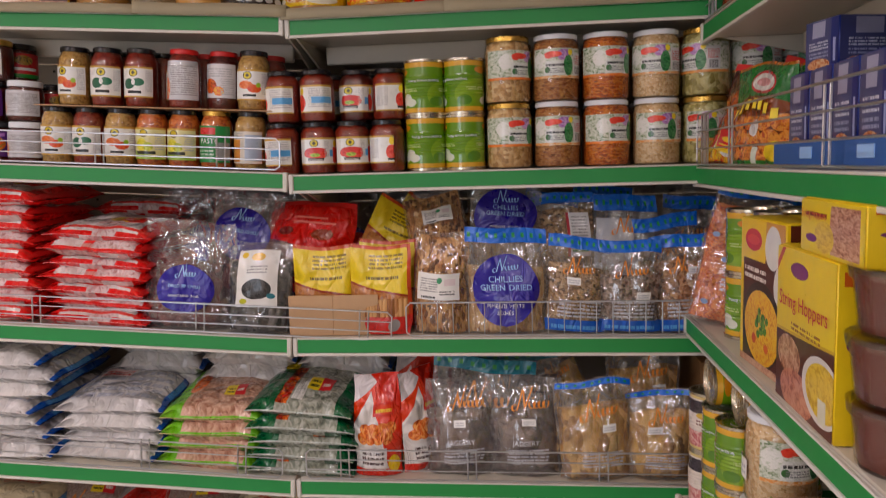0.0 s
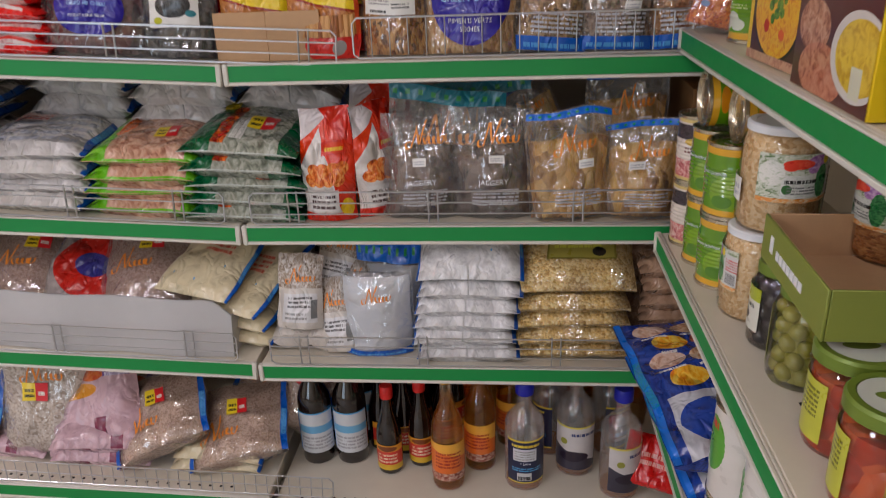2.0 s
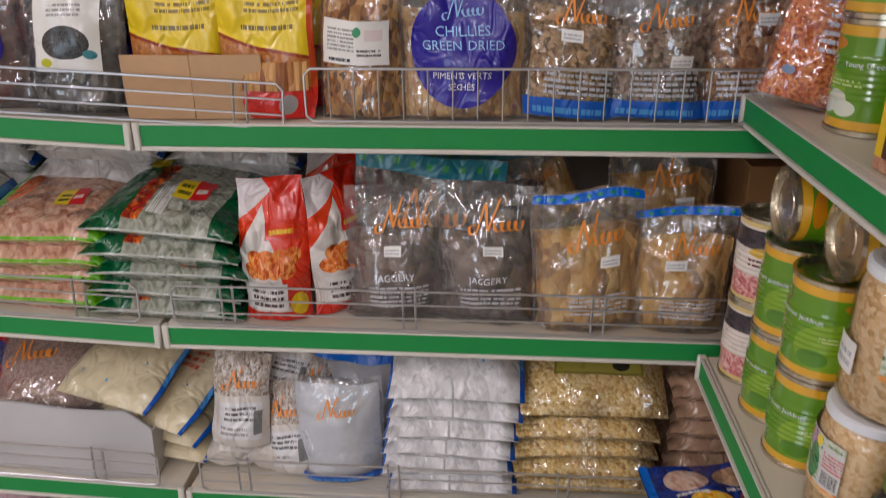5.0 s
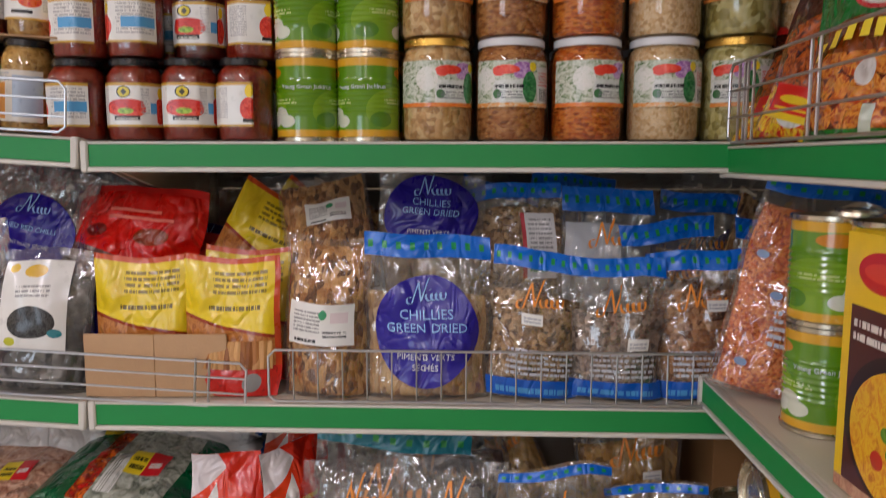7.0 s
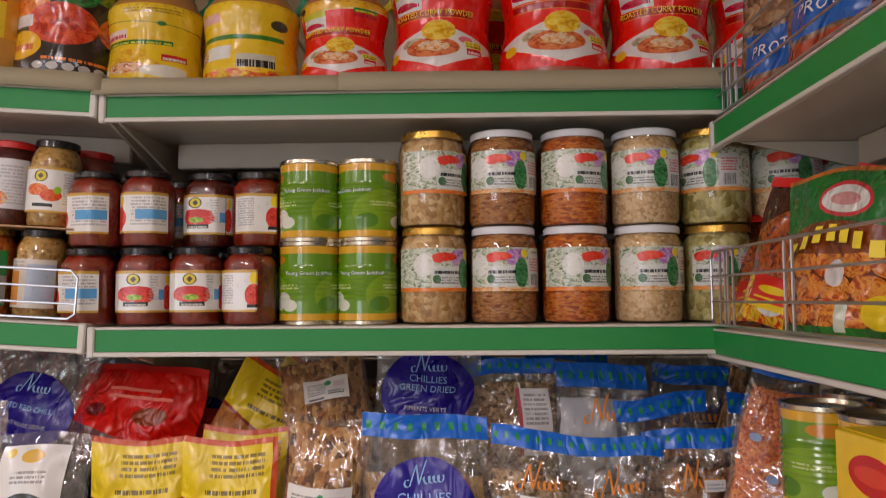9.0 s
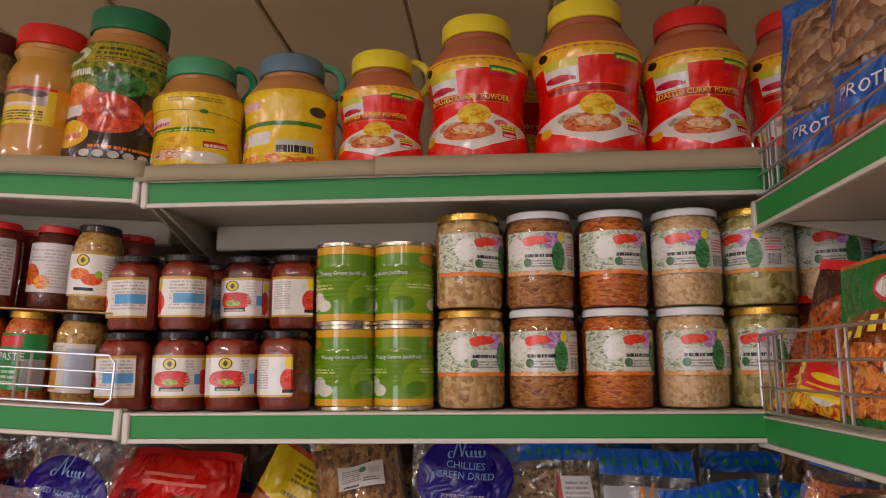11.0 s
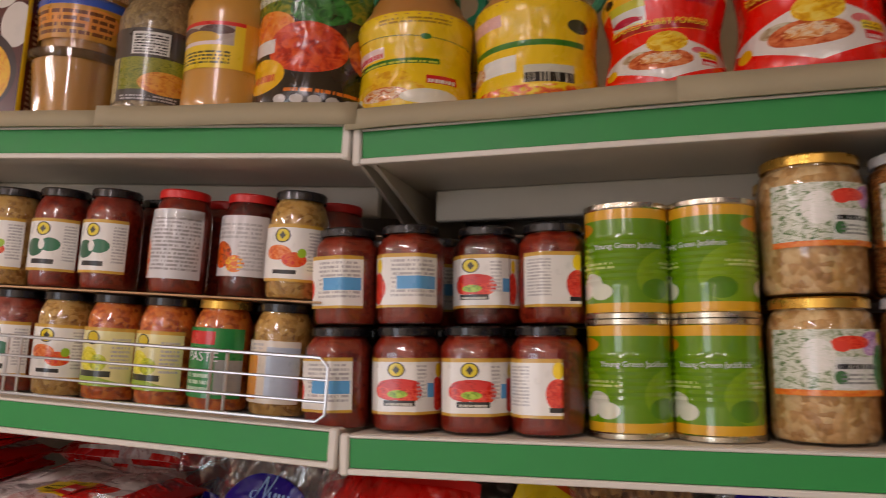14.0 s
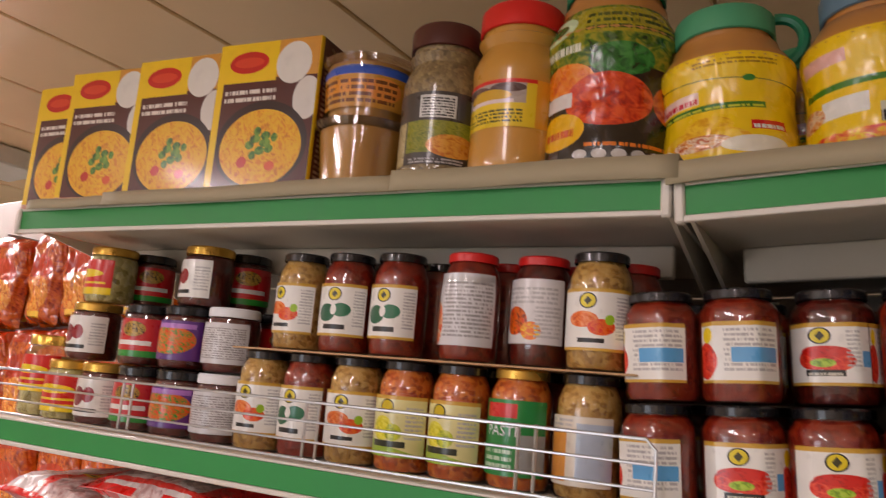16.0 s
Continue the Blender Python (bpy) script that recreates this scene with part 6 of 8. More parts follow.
z2, z2l = RL[3] + 0.001, LL[3] + 0.001
P_RICE = printed("white_rice_pack", hsv(216, 212, 208), (("r", 0.975, 0, 1, 1, hsv(30, 80, 170)), ("r", 0.2, 0.5, 0.4, 0.58, hsv(214, 110, 100)), ("b", 0.1, 0.2, 0.9, 0.8, 5, hsv(196, 196, 204))), 0.25, 0.6, 0.7)
P_RICE2 = printed("white_rice_pack_blue_end", hsv(206, 202, 200), (("r", 0.96, 0, 1, 1, hsv(26, 70, 160)), ("b", 0.1, 0.1, 0.9, 0.7, 6, hsv(186, 188, 200))), 0.25, 0.6, 0.7)
SEAL = (("seal_band", 0.955, 0.0, 1.0, 1.0, P_FOOT), ("print_panel", 0.16, 0.46, 0.46, 0.62, printed("red_panel_on_rice_pack", hsv(216, 190, 186), (("b", 0.05, 0.1, 0.95, 0.9, 2, hsv(206, 96, 90)),), 0.26, 0.5, 0.3)))
for n, x, y, sd in ((4, -0.36, 0.015, 51), (7, -0.585, 0.01, 52), (7, -0.80, 0.015, 53)):
    stack("rice_pack", "white plastic pack of rice in a stack", "stacked rice packs", n, 0.215, 0.28, 0.030, (P_RICE, P_RICE2), LB, x, y, z2l, sd, 0.017, 7.0, SEAL, top=3)
for n, x, y, sd in ((5, -0.34, 0.2, 54), (5, -0.12, 0.165, 55), (5, 0.07, 0.18, 56)):
    stack("rice_pack", "white plastic pack of rice in a back stack", "stacked rice packs", n, 0.2, 0.2, 0.0415, (P_RICE, P_RICE2), LB, x, y, z2l, sd, extra=SEAL)
NOODLE = (hsv(150, 96, 76), hsv(196, 146, 120), hsv(216, 176, 150))
P_LIMEPK = printed("lime_bordered_noodle_pack", NOODLE, (("r", 0, 0, 0.2, 1, hsv(110, 186, 26)), ("r", 0.87, 0, 1, 1, hsv(104, 176, 26)), ("r", 0, 0, 1, 0.012, hsv(110, 186, 26)), ("h", -1.6, 1, 0.36, hsv(224, 216, 206)), ("r", 0, 0, 0.11, 1, hsv(120, 190, 30)), ("e", 0.2, 0.5, 0.07, 0.2, ORANGE)), 0.28, 0.55, 0.6)
stack("noodle_pack", "lime green bordered pack of string noodles in a stack", "stacked noodle packs", 4, 0.205, 0.24, 0.030, (P_LIMEPK,), LB, -0.152, 0.012, z2l, 57, extra=(("price_flash", 0.52, 0.26, 0.72, 0.44, P_PRICE),), top=5)
NOOD2 = (hsv(96, 100, 88), hsv(146, 150, 134), hsv(182, 184, 170))
P_GRNPK = printed("green_bordered_noodle_pack", NOOD2, (("r", 0, 0, 0.27, 1, hsv(6, 90, 52)), ("r", 0.84, 0, 1, 1, hsv(6, 90, 52)), ("r", 0, 0, 1, 0.007, hsv(196, 202, 196)), ("r", 0.27, 0.05, 0.38, 0.7, (RED, DEEPRED, ORANGE)), ("r", 0.12, 0.7, 0.26, 0.98, hsv(222, 196, 50)), ("b", 0.4, 0.1, 0.5, 0.7, 1, WHITE)), 0.28, 0.55, 0.6)
stack("noodle_pack", "dark green bordered pack of string noodles in a stack", "stacked noodle packs", 5, 0.21, 0.24, 0.0285, (P_GRNPK,), LB, 0.028, 0.010, z2l, 58, extra=(("price_flash", 0.50, 0.26, 0.73, 0.46, P_PRICE),), top=8)

# orange bags of palm root flour
P_ODITEXT = printed("white_panel_black_writing", hsv(226, 222, 218), (("b", 0.08, 0.12, 0.92, 0.88, 3, hsv(70, 50, 48)),), 0.28, 0.5, 0.3)
P_ODIBADGE = printed("red_badge_yellow_writing", hsv(214, 40, 16), (("e", 0.5, 0.5, 0.44, 0.4, hsv(222, 60, 16)), ("b", 0.12, 0.25, 0.88, 0.75, 1, hsv(240, 206, 60))), 0.28, 0.5, 0.3)
P_ODI = printed("orange_white_root_bag", hsv(224, 216, 210), (("h", 1, 0.5, 0.80, hsv(222, 52, 16)), ("h", -1, 1.1, 0.55, hsv(224, 60, 18)), ("h", -0.4, 1, 0.72, hsv(216, 206, 206)), ("h", 0.6, 1, 1.22, hsv(214, 40, 16)), *[("e", 0.20 + 0.17 * (k % 4) + 0.07 * (k // 4), 0.38 + 0.09 * (k // 4), 0.12, 0.06, (hsv(170, 60, 10), hsv(222, 106, 30), hsv(240, 160, 80))) for k in range(8)], ("r", 0, 0, 1, 0.08, hsv(214, 40, 16)), ("e", 0.86, 0.12, 0.11, 0.08, hsv(240, 200, 20))), 0.26, 0.55, 0.7)
odi, _ = print_bag("root_flour_bag", "orange and white printed bag of root flour", 0.090, 0.195, 0.06, P_ODI, 61, True, 0.008, "orange bags", (("text_panel", 0.10, 0.10, 0.72, 0.29, P_ODITEXT), ("badge", 0.44, 0.60, 0.86, 0.72, P_ODIBADGE)))
put(odi, RB, 0.136, 0.036, z2, 4, -5)
again(odi, RB, 0.212, 0.075, z2, 52, -4)
again(odi, RB, 0.185, 0.15, z2 + 0.02, -5, -6, 4)

jk = dict(mark=M_ORANGEINK, film=M_FILMTHICK, group="bagged sugar and jaggery")
for words, seed, x, y, w, h, s in (("dark jaggery in a cloudy clear bag", 63, 0.290, 0.05, 0.136, 0.178, (0.45, 0.5)), ("dark jaggery in a cloudy clear bag", 64, 0.413, 0.05, 0.142, 0.188, (0.5, 0.52))):
    bag, sk = clear_bag("jaggery_bag", words, w, h, 0.07, G_JAGG, 0.66, seed, None, sticker=s, mark_at=(0.6, 0.76), lines=(0.3, 0.14, 0.85, 0.3, INKLINES), amp=0.008, **jk)
    part("lettering", bag_text(sk, w, h, "JAGGERY", 0.55, 0.35, 0.0125, 0.006), M_WHITEINK, bag)
    part("lettering", bag_text(sk, w, h, "BRAND", 0.72, 0.86, 0.0075, 0.006), M_DARKINK, bag)
    put(bag, RB, x, y, z2, -3, -5)
back, _ = clear_bag("jaggery_bag", "clear bag with teal header leaning at the back", 0.2, 0.215, 0.06, G_JAGG, 0.7, 65, P_HEAD2, (0.88, 1.0), **jk)
put(back, RB, 0.32, 0.105, z2, 3, 4, 6)
again(back, RB, 0.41, 0.16, z2, -5, 2, -7)
ck = dict(header=P_HEAD, header_v=(0.93, 0.99), mark=M_ORANGEINK, mark_at=(0.55, 0.70), lines=(0.3, 0.15, 0.85, 0.3, INKLINES), film=M_FILMTHICK, group="bagged sugar and jaggery", amp=0.008)
c1, _ = clear_bag("sugar_bag", "clear bag of ochre sugar cubes with blue header", 0.142, 0.182, 0.07, G_CUBE, 0.72, 66, sticker=(0.62, 0.48), **ck)
put(c1, RB, 0.547, 0.036, z2, 2, -5, -2)
c2, _ = clear_bag("sugar_bag", "small clear bag of ochre sugar cubes with blue header", 0.118, 0.163, 0.06, G_CUBE, 0.74, 67, sticker=(0.3, 0.52), **ck)
put(c2, RB, 0.662, 0.036, z2, -4, -5, 1)
again(c1, RB, 0.652, 0.12, z2 + 0.048, -3, -7, -2)
again(c2, RB, 0.52, 0.16, z2 + 0.05, 10, -18, -24)
# brown cardboard again, with the shade of the shelf end put into its colour
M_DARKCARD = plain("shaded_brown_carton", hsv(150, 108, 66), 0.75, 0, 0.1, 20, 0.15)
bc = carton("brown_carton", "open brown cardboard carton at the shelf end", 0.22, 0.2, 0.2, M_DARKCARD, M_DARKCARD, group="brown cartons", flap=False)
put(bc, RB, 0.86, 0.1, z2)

# lower shelf
z1, z1l = RL[4] + 0.001, LL[4] + 0.001
tray = thing("cardboard_tray", "grey-white cardboard tray full of flour bags", "box")
part("front_wall", grid(lambda u, v: (-0.5 + 0.485 * u, 0.012 + 0.004 * math.sin(u * 14), z1l + (0.118 - 0.03 * max(0, (u - 0.93) / 0.07)) * v), 30, 3), M_CARDGREY, tray)
part("front_wall_inside", grid(lambda u, v: (-0.015 - 0.485 * u, 0.0155 + 0.004 * math.sin((1 - u) * 14), z1l + (0.118 - 0.03 * max(0, (0.07 - u) / 0.07)) * v), 30, 3), M_CARDGREY, tray)
part("side_wall", box_geo(-0.018, -0.0145, 0.016, 0.3, z1l, z1l + 0.085, 0.0008), M_CARDGREY, tray)
part("side_wall", box_geo(-0.5035, -0.5, 0.016, 0.3, z1l, z1l + 0.11, 0.0008), M_CARDGREY, tray)
part("bottom", box_geo(-0.4995, -0.0185, 0.018, 0.3, z1l, z1l + 0.003, 0.0005), M_CARDGREY, tray)
tray.matrix_basis = LB
P_REDBLUE = printed("blue_edged_red_print_bag", hsv(170, 160, 156), (("e", 0.5, 0.45, 0.36, 0.34, hsv(206, 40, 30)), ("e", 0.5, 0.45, 0.16, 0.12, hsv(60, 60, 140)), ("r", 0, 0, 0.1, 1, hsv(30, 80, 180)), ("r", 0.9, 0, 1, 1, hsv(30, 80, 180)), ("r", 0.1, 0.84, 0.9, 0.95, hsv(214, 210, 210))), 0.26, 0.55, 0.7)
rbag, _ = print_bag("flour_bag", "clear bag with red print and blue edges in a tray", 0.2, 0.22, 0.06, P_REDBLUE, 71, False, 0.008, "flour bags")
put(rbag, LB, -0.33, 0.055, z1l + 0.052, 4, -58, 10)
again(rbag, LB, -0.29, 0.14, z1l + 0.11, -15, -60, -8)
tan, sk = clear_bag("flour_bag", "clear bag of tan wholemeal flour with price flash", 0.19, 0.22, 0.07, contents("tan_meal", (hsv(140, 108, 96), hsv(176, 142, 128), hsv(196, 168, 154)), 300, 0.4), 0.9, 72, None, mark=M_ORANGEINK, mark_at=(0.34, 0.4), mark_size=0.075, group="flour bags", film=M_FILMTHICK)
part("price_flash", patch(sk, 0.42, 0.52, 0.66, 0.66, 5, 4, 0.005), P_PRICE, tan, "yellow and red price flash")
put(tan, LB, -0.195, 0.06, z1l + 0.07, 6, -52, -4)
again(tan, LB, -0.44, 0.06, z1l + 0.06, 10, -52, 6)
P_CREAMPK = printed("cream_flour_pack", hsv(220, 206, 170), (("b", 0.36, 0.42, 0.74, 0.66, 4, hsv(206, 90, 70)), ("r", 0.975, 0, 1, 1, hsv(40, 90, 170)), ("e", 0.2, 0.15, 0.008, 0.012, SKY), ("e", 0.5, 0.12, 0.008, 0.012, SKY), ("e", 0.75, 0.3, 0.008, 0.012, SKY), ("e", 0.25, 0.6, 0.008, 0.012, SKY)), 0.3, 0.5, 0.5)
CREAMX = (("seal_band", 0.965, 0.0, 1.0, 1.0, P_FOOT), ("print_panel", 0.34, 0.40, 0.76, 0.68, printed("red_writing_on_cream", hsv(220, 200, 168), (("b", 0.05, 0.08, 0.95, 0.92, 4, hsv(206, 90, 70)),), 0.3, 0.4, 0.3)))
cr, _ = print_bag("flour_pack", "cream plastic pack of flour lying on others", 0.155, 0.24, 0.036, P_CREAMPK, 74, False, 0.006, "flour bags", CREAMX, "pack")
put(cr, LB, -0.095, 0.030, z1l + 0.120, -14, -68, 2)
again(cr, LB, -0.045, 0.040, z1l + 0.085, -20, -72, 0)
again(cr, LB, -0.035, 0.050, z1l + 0.050, -14, -80, 0)
again(cr, LB, -0.025, 0.045, z1l + 0.020, -6, -86, 0)
again(cr, LB, -0.10, 0.18, z1l + 0.03, 8, -80, 0)
P_NWHITE = printed("white_small_flour_bag", hsv(214, 206, 198), (("r", 0, 0.55, 1, 1, (hsv(120, 100, 84), hsv(176, 160, 144), hsv(214, 206, 200))), ("r", 0.15, 0.1, 0.9, 0.48, hsv(222, 220, 222)), ("b", 0.25, 0.3, 0.8, 0.46, 3, hsv(96, 92, 92)), ("r", 0.78, 0.16, 0.9, 0.4, hsv(130, 130, 130)), ("b", 0.2, 0.14, 0.7, 0.26, 2, GREY)), 0.3, 0.5, 0.6)
nw, nsk = print_bag("flour_bag", "small white printed flour bag", 0.085, 0.14, 0.05, P_NWHITE, 75, True, 0.007, "small white bags")
part("brand_mark", swash(nsk, 0.09, 0.165, 0.52, 0.70, 0.058, 0.003), M_ORANGEINK, nw)
put(nw, RB, 0.052, 0.045, z1 + 0.055, 4, -14, 3)
again(nw, RB, 0.098, 0.11, z1 + 0.095, -6, -26, 12)
again(nw, RB, 0.038, 0.045, z1 + 0.025, 8, -78, 0)
again(nw, RB, 0.125, 0.055, z1 + 0.002, -8, -12, -8)
again(nw, RB, 0.135, 0.09, z1 + 0.03, 10, -18, 14)
again(nw, RB, 0.10, 0.04, z1 + 0.022, 0, -80, 14)
nbag, _ = clear_bag("flour_bag", "clear bag of white flour with blue header", 0.135, 0.165, 0.06, G_FLOUR, 0.92, 77, None, foot=P_FOOT, mark=M_ORANGEINK, mark_at=(0.5, 0.74), mark_size=0.05, film=M_FILMTHICK, group="flour bags", foot_v=(0.01, 0.09))
put(nbag, RB, 0.198, 0.055, z1, 3, -5)
nbg2, _ = clear_bag("flour_bag", "clear bag with broad blue header behind", 0.135, 0.205, 0.06, G_FLOUR, 0.7, 78, P_HEAD, (0.76, 0.98), film=M_FILMTHICK, group="flour bags")
put(nbg2, RB, 0.212, 0.12, z1, -3, -5, 2)
P_WSTK = printed("white_meal_pack", (hsv(190, 188, 190), hsv(220, 218, 218), hsv(206, 204, 206)), (("r", 0.965, 0, 1, 1, hsv(24, 76, 170)), ("r", 0, 0, 0.02, 1, hsv(40, 96, 180)), ("b", 0.12, 0.5, 0.2, 0.9, 1, ORANGE), ("b", 0.6, 0.6, 0.75, 0.85, 2, hsv(214, 60, 90)), ("e", 0.3, 0.25, 0.009, 0.013, SKY), ("e", 0.5, 0.3, 0.009, 0.013, SKY), ("e", 0.7, 0.2, 0.009, 0.013, SKY)), 0.25, 0.6, 0.55)
stack("meal_pack", "white plastic pack of meal in a tall stack", "stacked white packs", 6, 0.188, 0.24, 0.032, (P_WSTK,), RB, 0.369, 0.006, z1, 81, extra=(("seal_band", 0.965, 0.0, 1.0, 1.0, P_FOOT), ("print_panel", 0.10, 0.44, 0.34, 0.66, printed("orange_mark_on_white", hsv(214, 212, 212), (("b", 0.1, 0.2, 0.9, 0.8, 1, ORANGE),), 0.3, 0.4, 0.3))), top=26)


def pea_stack():
    """Clear packs of split peas, printed frame on the top face."""
    rnd = random.Random(83)
    bag = thing("split_pea_pack", "clear pack of yellow split peas in a stack", "pack", "stacked split pea packs")
    skin = bag_fn(0.2, 0.25, 0.043, 83, False, 0.006)
    part("goods", bag_geo(skin, 18, 16), G_YELLOW, bag)
    part("film", bag_geo(skin, 18, 16, off=0.002), M_FILM, bag)
    part("printed_frame", patch(skin, 0.24, 0.20, 0.84, 0.48, 10, 8, 0.004), printed("olive_panel_black_frame", hsv(120, 110, 40), (("r", 0.03, 0.04, 0.97, 0.96, hsv(150, 140, 60)), ("b", 0.1, 0.3, 0.8, 0.8, 3, hsv(190, 190, 60)), ("e", 0.75, 0.2, 0.1, 0.12, BLACK)), 0.3, 0.4), bag)
    z = z1 + 0.019
    for i in range(5):
        (put if i == 0 else again)(bag, RB, 0.562 + rnd.uniform(-1, 1) * 0.006, 0.014 + rnd.uniform(-1, 1) * 0.006, z, rnd.uniform(-2, 2), -90 + (34 if i == 4 else 0))
        z += 0.0325


pea_stack()
stack("meal_pack", "clear tan pack of meal in a stack", "stacked tan packs", 6, 0.17, 0.22, 0.034, (printed("tan_meal_pack", hsv(170, 136, 110), (("b", 0.3, 0.4, 0.7, 0.7, 3, hsv(200, 70, 60)),), 0.26, 0.55, 0.6),), RB, 0.76, 0.03, z1, 85)
stack("flour_pack", "cream plastic pack of flour in a stack", "stacked cream packs", 4, 0.2, 0.24, 0.042, (P_CREAMPK,), LB, -0.615, 0.02, z1l, 87, extra=CREAMX)
stack("flour_pack", "cream plastic pack of flour in a stack", "stacked cream packs", 5, 0.16, 0.24, 0.042, (P_CREAMPK,), LB, -0.79, 0.03, z1l, 88, extra=CREAMX)


# ---------------------------------------------------------------- bottom deck
z0, z0l = RL[5] + 0.001, LL[5] + 0.001


def bottle(name, label, r, h, neck_r, shoulder, glass_mat, cap_mat, label_mat, lab, liquid=None, fill=0.8, cap_h=0.022, group="bottles on the bottom deck", half=80, cap_r=None):
    """A bottle turned from its outline, with liquid, cap and a wrapped label."""
    b = thing(name, label, "bottle", group)
    t = h - cap_h
    s = h * shoulder
    prof = [(0.0002, 0.003), (r * 0.82, 0), (r * 0.95, 0.002), (r, 0.009), (r, s)]
    for i in range(1, 7):
        q = i / 6
        prof.append((neck_r + (r - neck_r) * (0.5 + 0.5 * math.cos(q * math.pi)) ** 0.85, s + (h * 0.80 - s) * q))
    prof += [(neck_r, t)]
    part("glass", lathe(prof, 28), glass_mat, b)
    if liquid:
        inner = [(max(0.0002, q - 0.0022), z + 0.002) for q, z in prof if z < h * fill]
        inner.append((0.0002, inner[-1][1] + 0.0005))
        part("liquid", lathe(inner, 26), liquid, b)
    c = cap_r or neck_r + 0.002
    part("cap", lathe([(c - 0.0005, t - 0.002), (c, t), (c, h - 0.003), (c - 0.002, h), (0.0002, h)], 24), cap_mat, b)
    part("paper_label", wrap_label(prof, h * lab[0], h * lab[1], half, 0.0008), label_mat, b)
    return b


def liquid_mat(name, col, tint, cloud):
    """A coloured liquid: part of the light passes through tinted, part is scattered in its body."""
    m, nt, p = base_mat(name)
    p.inputs["Base Color"].default_value = rgba(col)
    p.inputs["Roughness"].default_value = 0.12
    p.inputs["Coat Weight"].default_value = 0.6
    tr = nd(nt, "BsdfTransparent", {0: rgba(tint)})
    tl = nd(nt, "BsdfTranslucent", {0: rgba(col)})
    body = nd(nt, "MixShader", {0: 0.5, 1: p.outputs[0], 2: tl.outputs[0]}).outputs[0]
    mx = nd(nt, "MixShader", {0: cloud, 1: tr.outputs[0], 2: body})
    nt.links.new(mx.outputs[0], nt.nodes["Material Output"].inputs[0])
    return m


M_DARKGLASS = plain("dark_brown_bottle_glass", hsv(26, 16, 14), 0.12, 0, 0.1, coat=1.0)
M_AMBER = liquid_mat("orange_cordial", hsv(236, 150, 60), (0.985, 0.80, 0.46), 0.14)
M_OIL = liquid_mat("pale_sesame_oil", hsv(224, 146, 50), (0.98, 0.78, 0.40), 0.5)
M_MILKPET = clear("milky_plastic", (0.96, 0.96, 0.96), 0.07, 0.2, 0.0, 0.10)
M_BLUECAP = plain("royal_blue_cap", hsv(36, 40, 170), 0.35)
P_MALT = printed("white_blue_bottle_label", hsv(206, 208, 212), (("r", 0, 0, 0.14, 1, hsv(70, 140, 220)), ("r", 0.02, 0.0, 0.06, 1, WHITE), ("r", 0.16, 0.5, 1, 0.68, hsv(110, 170, 210)), ("b", 0.2, 0.1, 0.95, 0.44, 4, hsv(160, 160, 164)), ("r", 0, 0.97, 1, 1, SKY)), 0.4, 0.2)
P_SOY = printed("red_yellow_sauce_label", hsv(200, 50, 40), (("r", 0, 0.75, 1, 1, hsv(222, 150, 40)), ("r", 0, 0, 1, 0.22, hsv(210, 170, 40)), ("b", 0.2, 0.3, 0.8, 0.7, 3, hsv(232, 200, 170)), ("e", 0.5, 0.86, 0.3, 0.1, hsv(120, 60, 20))), 0.35, 0.3)
P_CORD = printed("orange_cordial_label", hsv(222, 110, 40), (("r", 0, 0, 1, 0.2, (hsv(80, 30, 24), hsv(160, 80, 60), hsv(206, 176, 160))), ("h", 0.3, 1, 0.86, hsv(236, 170, 60)), ("b", 0.2, 0.35, 0.8, 0.8, 5, hsv(160, 40, 20))), 0.35, 0.3)
P_OILB = printed("navy_oil_label", hsv(22, 30, 66), (("r", 0, 0.96, 1, 1, hsv(220, 190, 60)), ("r", 0, 0, 1, 0.03, hsv(220, 190, 60)), ("r", 0.16, 0.52, 0.72, 0.80, hsv(206, 206, 214)), ("b", 0.2, 0.55, 0.68, 0.78, 4, GREY), ("b", 0.12, 0.84, 0.8, 0.94, 1, hsv(226, 200, 60)), ("r", 0.26, 0.06, 0.6, 0.24, hsv(206, 206, 206)), ("b", 0.28, 0.07, 0.58, 0.23, 1, BLACK), ("b", 0.12, 0.28, 0.85, 0.38, 2, SKY)), 0.35, 0.3)
P_OILW = printed("white_oil_label", hsv(206, 200, 200), (("e", 0.45, 0.3, 0.34, 0.13, hsv(40, 30, 50)), ("e", 0.45, 0.32, 0.22, 0.07, hsv(120, 110, 110)), ("r", 0, 0, 1, 0.12, hsv(30, 34, 70)), ("b", 0.4, 0.78, 0.95, 0.9, 1, hsv(50, 60, 110)), ("e", 0.25, 0.64, 0.08, 0.07, hsv(150, 150, 60)), ("h", -0.4, -1, -0.55, hsv(60, 56, 70)), ("e", 0.45, 0.3, 0.30, 0.11, hsv(40, 30, 50)), ("r", 0, 0.96, 1, 1, hsv(226, 210, 90))), 0.35, 0.3)
d1 = bottle("malt_bottle", "dark brown bottle with white and blue label", 0.0355, 0.262, 0.016, 0.56, M_DARKGLASS, M_BLACKLID, P_MALT, (0.12, 0.5))
put(d1, RB, 0.028, 0.143, z0, 4)
again(d1, RB, 0.103, 0.147, z0, -4)
again(d1, RB, 0.06, 0.225, z0, 30)
s1 = bottle("soy_sauce_bottle", "small dark sauce bottle with red cap and label", 0.027, 0.205, 0.011, 0.40, M_DARKGLASS, M_REDLID, P_SOY, (0.06, 0.36), cap_h=0.026, cap_r=0.0135)
put(s1, RB, 0.192, 0.108, z0, -6)
again(s1, RB, 0.256, 0.135, z0, 5)
again(s1, RB, 0.215, 0.175, z0 + 0.0, 20)
again(s1, RB, 0.30, 0.20, z0, 20)
